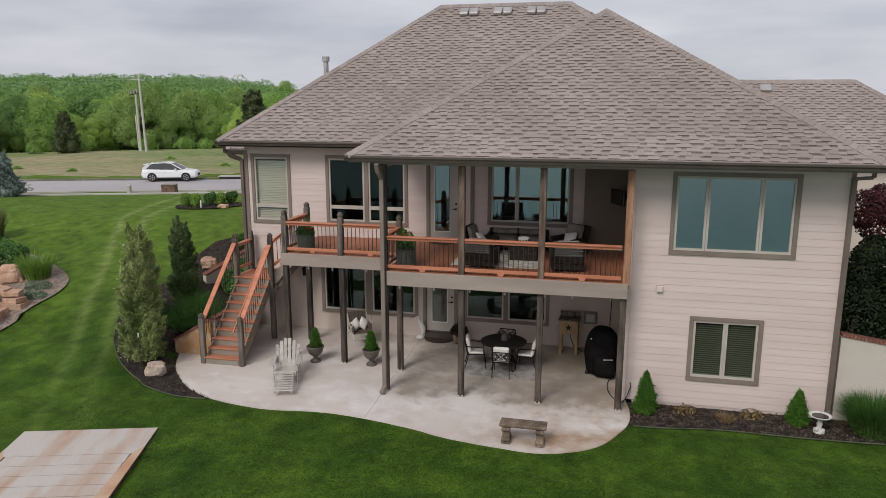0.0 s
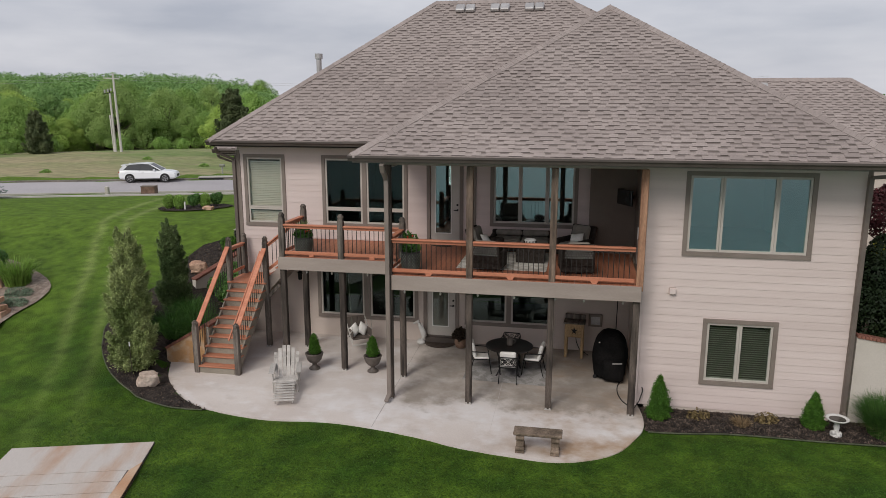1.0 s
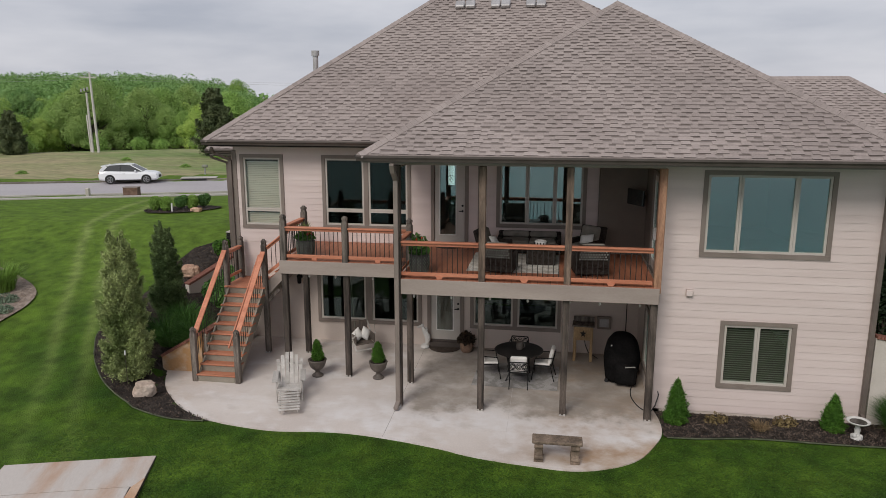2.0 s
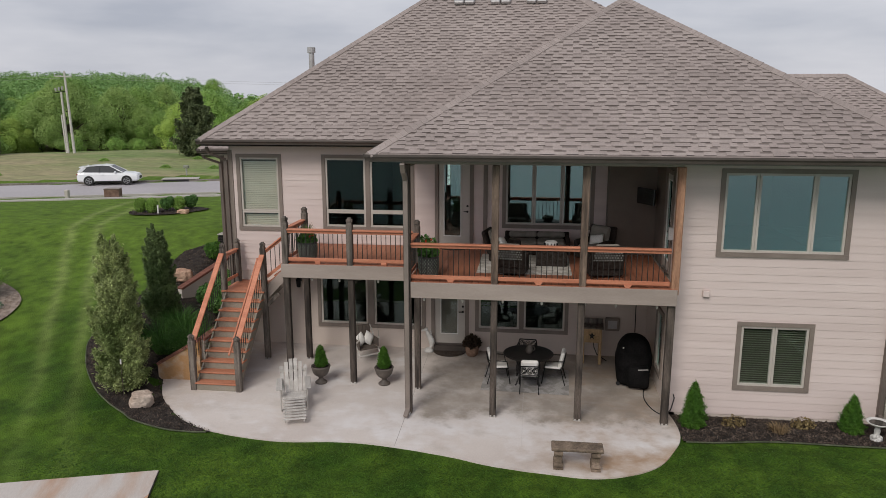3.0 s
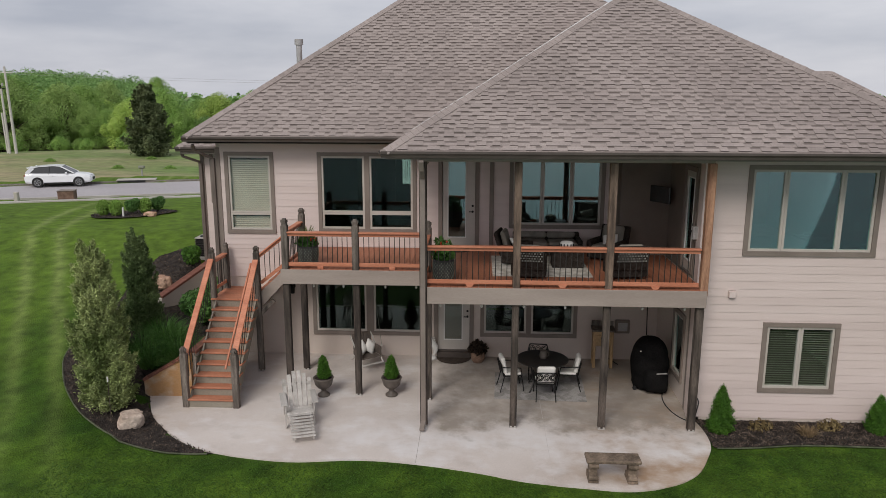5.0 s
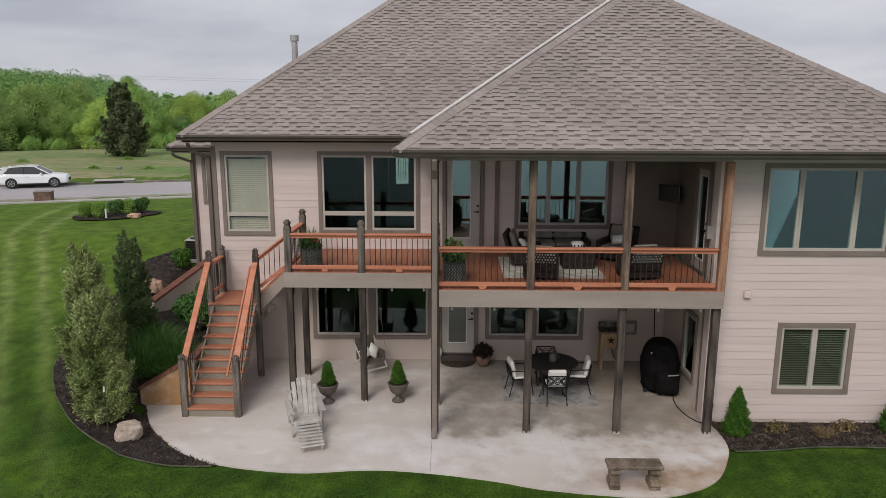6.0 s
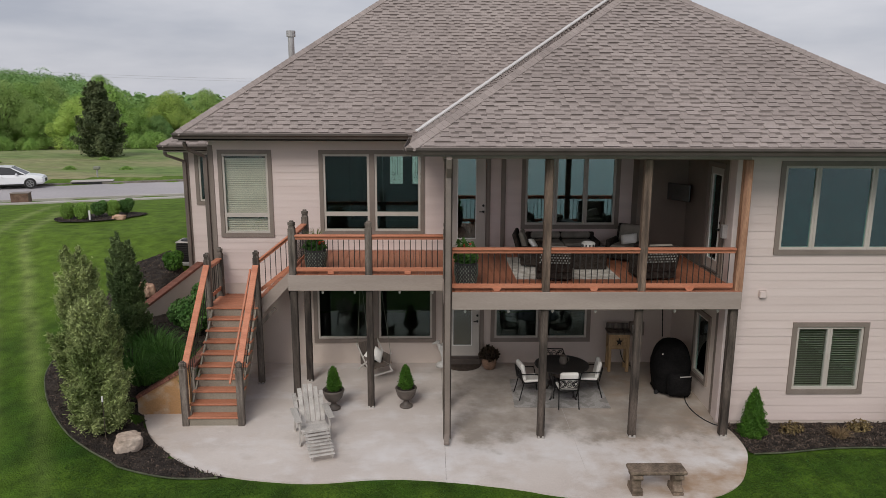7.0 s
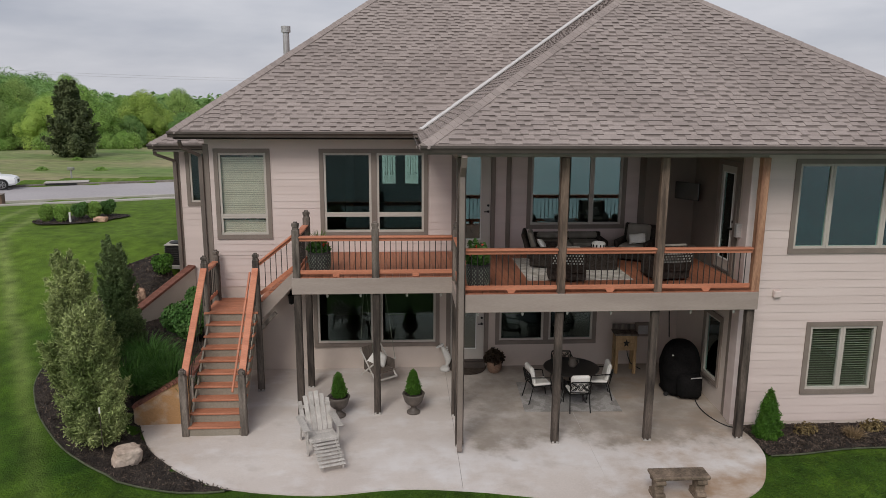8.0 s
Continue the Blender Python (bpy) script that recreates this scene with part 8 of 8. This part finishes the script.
# utility poles and wires
M_POLE = mat("bleached_utility_pole", (0.50, 0.475, 0.44), (0.60, 0.57, 0.53), scale=1.5, fine=14, rough=0.85, bump=0.2, stretch=(3, 3, 0.4))
PX, PY = -45.65, 64.9
pz = land(PX, PY)
t = thing("utility_pole", "tall bleached wooden utility pole with a crossarm", "utility pole", pose(PX, PY, pz))
part("pole", rod((0, 0, -0.5), (-0.15, -0.1, 7.6), 0.13, 0.09, None, 10), M_POLE, t)
part("crossarm", bar((-1.4, 0.2, 7.15), (0.7, -0.35, 7.05), 0.06, 0.08), M_POLE, t)
for x in (-1.3, -0.75, 0.75):
    part("insulator", rod((x, 0.15 - 0.26 * (x + 1.4), 7.15), (x, 0.15 - 0.26 * (x + 1.4), 7.33), 0.04, 0.025, None, 8), M_FLASH, t)
t = thing("utility_pole", "shorter bleached utility pole carrying transformers", "utility pole", pose(PX - 0.75, PY + 0.2, pz))
part("pole", rod((0, 0, -0.5), (-0.12, 0, 5.7), 0.11, 0.09, None, 10), M_POLE, t)
for k in range(3):
    part("transformer", rod((-0.65 + 0.34 * k, 0, 5.75 + 0.08 * k), (-0.65 + 0.34 * k, 0, 6.05 + 0.08 * k), 0.085, seg=10), M_FLASH, t, "grey transformer can")
part("bracket", bar((-0.85, 0, 5.6), (0.3, 0, 5.75), 0.05, 0.06), M_IRON, t)
part("riser", rod((-0.12, 0, 5.2), (-0.14, 0, 6.0), 0.045, seg=8), M_IRON, t)
t = thing("utility_pole", "short leaning utility pole stub", "utility pole", pose(PX - 1.05, PY + 0.4, pz))
part("pole", rod((0, 0, -0.5), (-0.15, 0, 3.6), 0.09, 0.08, None, 10), M_POLE, t)


def wire(p, q, sag, label):
    p, q = Vector(p), Vector(q)
    pts = [p.lerp(q, k / 12) - Vector((0, 0, sag * 4 * (k / 12) * (1 - k / 12))) for k in range(13)]
    tagged(obj("power_line", tube(pts, 0.007, None, 4), M_FLASH), label, "power line")


for dz, a in ((7.2, 0.0), (7.0, 0.9)):
    wire((PX - 0.4, PY + a, pz + dz), (PX - 58, PY - 16 + a, pz + dz + 0.8), 0.9, "thin pale power line along the meadow")
    wire((PX - 0.3, PY + a, pz + dz), (PX + 66, PY + 26 + a, pz + dz + 0.6), 0.9, "thin pale power line along the meadow")

# ---- trees ----
M_TREE = [leaf_mat("spring_leaf", (0.30, 0.43, 0.095), (0.45, 0.58, 0.14), 0.09, trans=0.3), leaf_mat("mid_green_leaf", (0.20, 0.345, 0.075), (0.34, 0.50, 0.13), 0.09, trans=0.25),
          leaf_mat("olive_leaf", (0.24, 0.365, 0.10), (0.37, 0.50, 0.155), 0.09, trans=0.25), leaf_mat("deep_green_leaf", (0.15, 0.29, 0.085), (0.27, 0.425, 0.14), 0.09, trans=0.25)]
M_FARPINE = leaf_mat("dark_pine_needle", (0.085, 0.115, 0.05), (0.16, 0.19, 0.085), 0.3)


def broadleaf(m, h, w, material, seed, label, n=30000, leaf=0.115):
    t = thing("tree", label, "tree", m, "meadow-edge trees")
    r = random.Random(seed)
    bm = rod((0, 0, -0.4), (0.1, 0, h * 0.55), 0.03 * h, 0.015 * h, None, 8)
    cs, rad = [], []
    for k in range(30):
        f = (k + 0.5) / 30
        a = 2.4 * k + r.uniform(-0.5, 0.5)
        z = h * (0.16 + 0.72 * f)
        reach = w * 0.5 * math.sin(math.pi * min(0.97, 0.28 + 0.72 * f)) ** 0.8 * r.uniform(0.45, 1.0)
        cs.append((reach * math.cos(a), reach * math.sin(a), z))
        rad.append([w * r.uniform(0.11, 0.22)])
        rod((0.03, 0, z * 0.55), (reach * 0.8 * math.cos(a), reach * 0.8 * math.sin(a), z), 0.012 * h, 0.004 * h, bm, 5)
    cs.append((0, 0, h * 0.86))
    rad.append([w * 0.2])
    part("trunk", bm, M_BARK, t)
    p, o = ball_cloud(n, cs, rad, 0.7)
    mesh_part("crown", scales("crown", p, o, leaf, leaf * 0.75, material, 0.32), t)
    return t


def polar(az, r, dz=0.0, rz=0):
    x, y = -r * math.sin(radians(az)), r * math.cos(radians(az))
    return pose(x, y, land(x, y) + dz, 0, 0, rz)


VAR = [broadleaf(polar(44.0, 99), 6.2, 6.4, M_TREE[0], 1, "bright spring-green tree at the meadow's edge"),
       broadleaf(polar(35.5, 97), 8.4, 7.4, M_TREE[2], 2, "tall olive-green tree at the meadow's edge"),
       broadleaf(polar(30.5, 104), 7.2, 8.0, M_TREE[1], 3, "broad mid-green tree at the meadow's edge"),
       broadleaf(polar(39.5, 108), 7.6, 7.6, M_TREE[3], 4, "deep green tree at the meadow's edge"),
       broadleaf(polar(21.8, 100), 6.0, 6.8, M_TREE[0], 5, "yellow-green spreading tree at the meadow's edge")]
ra = random.Random(5)
SPOTS = []
az = 15.6
while az < 52:
    SPOTS.append((az, 96 + ra.uniform(-3, 4), ra.uniform(0.55, 0.95)))
    az += ra.uniform(1.3, 2.0)
az = 17.0
while az < 52:
    SPOTS.append((az, 108 + ra.uniform(-4, 6), ra.uniform(0.72, 1.16)))
    az += ra.uniform(1.5, 2.2)
az = 23.5
while az < 52:
    SPOTS.append((az, 126 + ra.uniform(-6, 6), ra.uniform(0.82, 1.0)))
    az += ra.uniform(1.4, 2.2)
for az, r, s in SPOTS:
    if az < 24:
        s *= 0.72
    v = VAR[ra.choice((0, 1, 2, 3, 4, 2, 3))]
    c = copy_thing(v, polar(az, r, 0, ra.uniform(0, 360)))
    c.scale = (s * ra.uniform(0.9, 1.15), s * ra.uniform(0.9, 1.15), s)


def pine(m, h, w, label):
    t = thing("pine", label, "tree", m, "dark pines")
    p, o, wood = plume_cloud(h, w / 2, 110, 8, 0.78, 420)
    part("trunk", wood, M_BARK, t)
    mesh_part("foliage", scales("foliage", p, o, 0.19, 0.08, M_FARPINE, 0.7), t)
    return t


p0 = pine(pose(-33.0, 64.0, land(-33.0, 64.0)), 6.3, 4.6, "dark green pine standing before the woods")
for az, r, s in ((40.3, 82, 0.68), (45.0, 88, 0.7), (48.5, 92, 0.8)):
    c = copy_thing(p0, polar(az, r, 0, 40))
    c.scale = (s, s, s)
SHR = broadleaf(polar(41.8, 90.5), 1.5, 2.2, M_TREE[1], 9, "low shrub in the meadow", 3600, 0.08)
for k in range(22):
    c = copy_thing(SHR, polar(ra.uniform(16, 48), ra.uniform(82, 95), 0, ra.uniform(0, 360)))
    c.scale = [ra.uniform(0.6, 1.3)] * 3

for dt, ds in ((-1.0, 9.5), (2.2, 11.0), (6.0, 10.0), (-3.5, 16.0), (-9.0, 8.0), (-14.0, 10.0), (4.0, 17.0)):
    c = copy_thing(SHR, street(dt, ds, land(ROAD_C[0] + ROAD_D[0] * dt + ROAD_N[0] * ds, ROAD_C[1] + ROAD_D[1] * dt + ROAD_N[1] * ds) - 0.12))
    c.scale = (0.5, 0.4, 0.24)

# the wooded hill, too far to count
cs, rad = [], []
for k in range(620):
    az = 24.3 + 30 * ra.random()
    r = 140 + 130 * ra.random() ** 0.8
    x, y = -r * math.sin(radians(az)), r * math.cos(radians(az))
    h = ra.uniform(4.2, 6.8)
    for j in range(3):
        cs.append((x + ra.uniform(-2.2, 2.2), y + ra.uniform(-2.2, 2.2), land(x, y) + h * ra.uniform(0.45, 0.85)))
        rad.append([ra.uniform(1.8, 3.0)])
p, o = ball_cloud(430000, cs, rad, 0.8)
me = scales("far_woods", p, o, 0.31, 0.24, M_TREE[3], 0.55)
tagged(new("far_woods", me), "dense green woods covering the low hill", "woods", kind="stuff")
# a lone round tree on the skyline, distant tree lines
lone = copy_thing(VAR[2], polar(24.9, 224, 0.5))
lone.scale = (1.15, 1.15, 1.2)
cs, rad = [], []
for k in range(700):
    az = -60 + 84 * ra.random()
    r = 330 + 60 * ra.random()
    x, y = -r * math.sin(radians(az)), r * math.cos(radians(az))
    cs.append((x, y, land(x, y) + ra.uniform(0.5, 4.5)))
    rad.append([ra.uniform(2.5, 4.5)])
p, o = ball_cloud(16000, cs, rad)
tagged(new("far_trees", scales("far_trees", p, o, 1.8, 1.3, M_TREE[3], 0.5)), "distant line of trees beyond the fields", "woods", kind="stuff")

# lake and far shore behind the house's view
WATER = mat("lake_water", (0.11, 0.245, 0.235), (0.14, 0.295, 0.28), scale=0.1, fine=1.2, rough=0.08, bump=0.12, fine_amt=0.1, spec=0.5, bump_dist=0.05)
SHORE = smooth_line([(-260, -14), (-90, -8), (-45, -3.5), (-24, 1.0), (-10, 2.2), (4, 3.0), (16, 2.6), (34, 1.5), (60, -3), (110, -7), (320, -14)], 4)
lv = [(x, f, -0.5) for x, y in SHORE for f in (y, -60.0 + y, -420.0)]
lf = [(3 * k + j, 3 * k + j + 1, 3 * k + j + 4, 3 * k + j + 3) for k in range(len(SHORE) - 1) for j in range(2)]
tagged(from_arrays("lake", lv, lf, WATER), "calm grey-teal lake below the lawn", "lake", kind="structure")
cs, rad = [], []
for k in range(500):
    x, y = -300 + 640 * ra.random(), -430 - 40 * ra.random()
    cs.append((x, y, ra.uniform(0.3, 2.6)))
    rad.append([ra.uniform(1.6, 3)])
p, o = ball_cloud(9000, cs, rad)
tagged(new("far_shore_trees", scales("far_shore_trees", p, o, 2.2, 1.5, M_TREE[3], 0.5)), "distant trees on the far shore of the lake", "woods", kind="stuff")

# turf blades on the near lawn
beds = [LEFTBED, WINGBED, ROCKBED, PAD, PATIO_POLY]
c = []
while len(c) < 45000:
    x, y = rng.uniform(-12.4, 9.5), rng.uniform(7.5, 16.6)
    if (y > 16.9 and x > -13) or rng.uniform() > 1.25 - 0.05 * (y - 7.5):
        continue
    if any(inside(x + dx, y + dy, b) for b in beds for dx, dy in ((0, 0), (0.08, 0.1), (-0.08, 0.1), (0, -0.1))):
        continue
    c.append((x, y, land(x, y) + 0.008))
c = np.array(c)
M_TURF = leaf_mat("turf_blade", (0.042, 0.10, 0.012), (0.072, 0.142, 0.022), 0.15, trans=0.4)
me = scales("grass", c, np.tile([0, 0, 1.0], (len(c), 1)), 0.05, 0.012, M_TURF, 0.35, 0)
tagged(new("grass", me), "short green turf blades on the lawn", "grass", kind="stuff")

# ---- pieces: lap siding ----
def siding(owner, a0, a1, z0, z1, face, axis, sign, holes, pitch=0.173, origin=HO):
    """Lap boards on a wall. axis x: the wall runs along x, outside is -y; axis y: along y, outside is sign * x."""
    z = z0
    while z < z1 - 0.02:
        top = min(z + pitch, z1)
        cuts = sorted({z, top, *[h[k] for h in holes for k in (2, 3) if z < h[k] < top]})
        for p, q in zip(cuts, cuts[1:]):
            if q - p < 0.012:
                continue
            mid = (p + q) / 2
            spans = [(a0, a1)]
            for h in holes:
                if h[2] < mid < h[3]:
                    spans = [s for u, v in spans for s in ((u, min(v, h[0])), (max(u, h[1]), v)) if s[1] - s[0] > 0.01]
            for u, v in spans:
                t0, t1 = 0.018 - 0.009 * (p - z) / pitch, 0.018 - 0.009 * (q - z) / pitch
                bm = bmesh.new()
                if axis == "x":
                    c = [(u, face, p), (v, face, p), (v, face, q), (u, face, q), (u, face - t0, p), (v, face - t0, p), (v, face - t1, q), (u, face - t1, q)]
                else:
                    c = [(face, u, p), (face, v, p), (face, v, q), (face, u, q), (face + sign * t0, u, p), (face + sign * t0, v, p),
                         (face + sign * t1, v, q), (face + sign * t1, u, q)]
                vs = [bm.verts.new(Vector(k) - origin) for k in c]
                for f in ((4, 5, 6, 7), (0, 1, 5, 4), (2, 3, 7, 6), (1, 2, 6, 5), (3, 0, 4, 7)):
                    bm.faces.new([vs[k] for k in f])
                bmesh.ops.recalc_face_normals(bm, faces=bm.faces)
                part("siding_board", bm, M_SIDING, owner)
        z = top


def grown(h, t=0.097):
    return (h[0] - t, h[1] + t, h[2] - t, h[3] + t)


siding(wing_wall, 0.70, 5.18, 0.06, 5.64, 17.09, "x", -1, [grown(WIN_RU), grown(WIN_RL), (1.27, 1.43, 2.81, 2.97)])
siding(main_wall, -10.80, -3.80, 2.30, 5.64, W, "x", -1, [grown(WIN_UL), grown(WIN_UC), grown(DOOR_U, 0.1), (-8.6, -3.8, 3.07, 3.135)])
siding(main_wall, -3.69, -0.55, 3.135, 5.79, W, "x", -1, [grown(WIN_UP)])
siding(left_wall, W + 0.13, 23.38, 1.2, 5.7, -10.9, "y", -1, [])
siding(side_wall, -12.40, -10.93, 1.2, 5.5, 23.4, "x", -1, [grown(WIN_SIDE)])
siding(wing_right, 17.2, 26.1, 0.1, 5.64, 5.25, "y", 1, [])


# ---- pieces: roof shingles ----
def span_at(poly, up, v):
    """Where a level line at plan distance v above the eave crosses a slope's outline; positions along the eave axis."""
    hits = []
    for k in range(len(poly)):
        (x0, y0), (x1, y1) = poly[k], poly[(k + 1) % len(poly)]
        d0, d1 = x0 * up[0] + y0 * up[1] - v, x1 * up[0] + y1 * up[1] - v
        if (d0 > 0) != (d1 > 0):
            t = d0 / (d0 - d1)
            hits.append((x0 + (x1 - x0) * t) * -up[1] + (y0 + (y1 - y0) * t) * up[0])
    return (min(hits), max(hits)) if len(hits) > 1 else None


EXPOSE = 0.146
WIDTHS = {0: (0.12, 0.15, 0.19, 0.24), 1: (0.15, 0.19, 0.24, 0.30)}
THICK = (0.005, 0.02)
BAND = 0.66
rs = random.Random(7)


def tab_frame(up, p):
    """Axes on a slope: along the eave, up the slope, out of it."""
    n = math.hypot(1, p)
    along = Vector((-up[1], up[0], 0))
    rise = Vector((up[0] / n, up[1] / n, p / n))
    return along, rise, along.cross(rise) if along.cross(rise).z > 0 else rise.cross(along)


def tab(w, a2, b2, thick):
    """A laminated shingle tab: its corners, faces and each face's material; a thin tab's dark granule band at its head
    also paints in the shade under the next course.
    """
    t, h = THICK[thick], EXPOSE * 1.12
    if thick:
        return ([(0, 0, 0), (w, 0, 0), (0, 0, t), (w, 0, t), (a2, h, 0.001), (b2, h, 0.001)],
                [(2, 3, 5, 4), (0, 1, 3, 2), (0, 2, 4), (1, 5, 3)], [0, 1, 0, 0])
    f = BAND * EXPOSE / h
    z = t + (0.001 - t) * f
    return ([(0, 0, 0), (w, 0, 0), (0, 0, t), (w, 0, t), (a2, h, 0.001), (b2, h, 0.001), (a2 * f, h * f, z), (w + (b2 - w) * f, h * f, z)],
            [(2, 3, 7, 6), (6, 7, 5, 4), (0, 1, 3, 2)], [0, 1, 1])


def tab_mesh(w, thick):
    vs, fs, mi = tab(w, 0, w, thick)
    me = bpy.data.meshes.new("shingle")
    me.from_pydata(vs, [], fs)
    me.materials.append(M_SHINGLE_P)
    me.materials.append(M_GRANULE_SHADE)
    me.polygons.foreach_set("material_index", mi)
    return me


PIECES = {(w, k): tab_mesh(w, k) for k in WIDTHS for w in WIDTHS[k]}
made = 0
for si, (poly, f, up, p) in enumerate(SLOPES):
    along, rise, out = tab_frame(up, p)
    run = EXPOSE / math.hypot(1, p)
    vv = [x * up[0] + y * up[1] for x, y in poly]
    v0, v1 = min(vv), max(vv)
    verts, faces, kinds = [], [], []
    i = 0
    while v0 + run * i < v1 - 0.02:
        v = v0 + run * i + 0.004
        sp = span_at(poly, up, v)
        i += 1
        if not sp:
            continue
        u, end = sp
        top = span_at(poly, up, min(v + run * 1.12, v1 - 0.003)) or (sum(sp) / 2, sum(sp) / 2)
        u -= rs.random() * 0.2
        thick = int(rs.random() < 0.5)
        while u < end:
            thick = 1 - thick if rs.random() < 0.93 else thick
            w = rs.choice(WIDTHS[thick])
            a, b = max(u, sp[0]), min(u + w, end)
            u += w
            if b - a < 0.02:
                continue
            x, y = -up[1] * a + up[0] * v, up[0] * a + up[1] * v
            base = Vector((x, y, f(x, y) + 0.003))
            a2, b2 = min(max(a, top[0]), top[1]), max(min(b, top[1]), top[0])
            if si == 0 and made < 300 and b - a > w - 1e-6 and abs(a2 - a) + abs(b2 - b) < 1e-6:
                m = Matrix((along, rise, out)).transposed().to_4x4()
                m.translation = base - HO
                share("shingle", PIECES[w, thick], roof, m)
                made += 1
                continue
            k = len(verts)
            vs, fs, mi = tab(b - a, a2 - a, b2 - a, thick)
            verts += [tuple(base - HO + along * c[0] + rise * c[1] + out * c[2]) for c in vs]
            faces += [tuple(k + j for j in q) for q in fs]
            kinds += mi
    tabs = from_arrays("shingles", verts, faces, M_SHINGLE, roofs[si])
    tabs.data.materials.append(M_GRANULE_SHADE)
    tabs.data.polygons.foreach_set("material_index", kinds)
    tagged(tabs, "overlapping brown-grey shingle tabs", kind="stuff")

# hip and ridge caps
verts, faces = [], []
for p, q in (((-5.95, 15.95, PE), (-0.20, 21.70, PE + PP * 5.75)), ((5.55, 15.95, PE), (-0.20, 21.70, PE + PP * 5.75)), ((-0.20, 21.70, PE + PP * 5.75), (-0.20, VY, PE + PP * 5.75)),
             ((-11.45, 19.70, 6.05), (-5.88, 25.52, RZ)), ((-5.88, 25.52, RZ), (-1.38, 25.52, RZ)), ((-1.38, 25.52, RZ), (VX, 24.24, RZ - 0.97)),
             ((-12.98, 22.85, 5.58), (-10.6, 25.23, 7.01)), ((1.0, 29.37, 7.95), (8.65, 29.37, 7.95)), ((12.30, 25.72, 5.32), (8.65, 29.37, 7.95))):
    p, q = Vector(p) - HO, Vector(q) - HO
    d = (q - p).normalized()
    side = d.cross(Vector((0, 0, 1))).normalized()
    upv = side.cross(d)
    ln, s = (q - p).length, 0.0
    while s < ln - 0.05:
        lift = 0.030 + 0.008 * rs.random()
        k = len(verts)
        drop = (0.47 if abs(d.z) > 0.2 else 0.72) * 0.16
        zv = Vector((0, 0, 1))
        for t, h in ((s, lift), (min(s + 0.2, ln), 0.022)):
            c = p + d * t
            verts += [tuple(c - side * 0.16 + zv * (h - drop)), tuple(c + zv * (h + 0.006)), tuple(c + side * 0.16 + zv * (h - drop))]
            verts += [tuple(c - side * 0.16 + zv * (h - drop - 0.03)), tuple(c + side * 0.16 + zv * (h - drop - 0.03))]
        faces += [(k, k + 1, k + 6, k + 5), (k + 1, k + 2, k + 7, k + 6), (k + 3, k, k + 5, k + 8), (k + 2, k + 4, k + 9, k + 7), (k, k + 3, k + 4, k + 2, k + 1)]
        s += 0.15
tagged(from_arrays("ridge_cap", verts, faces, M_SHINGLE, house), "overlapping hip and ridge cap shingles", kind="stuff")
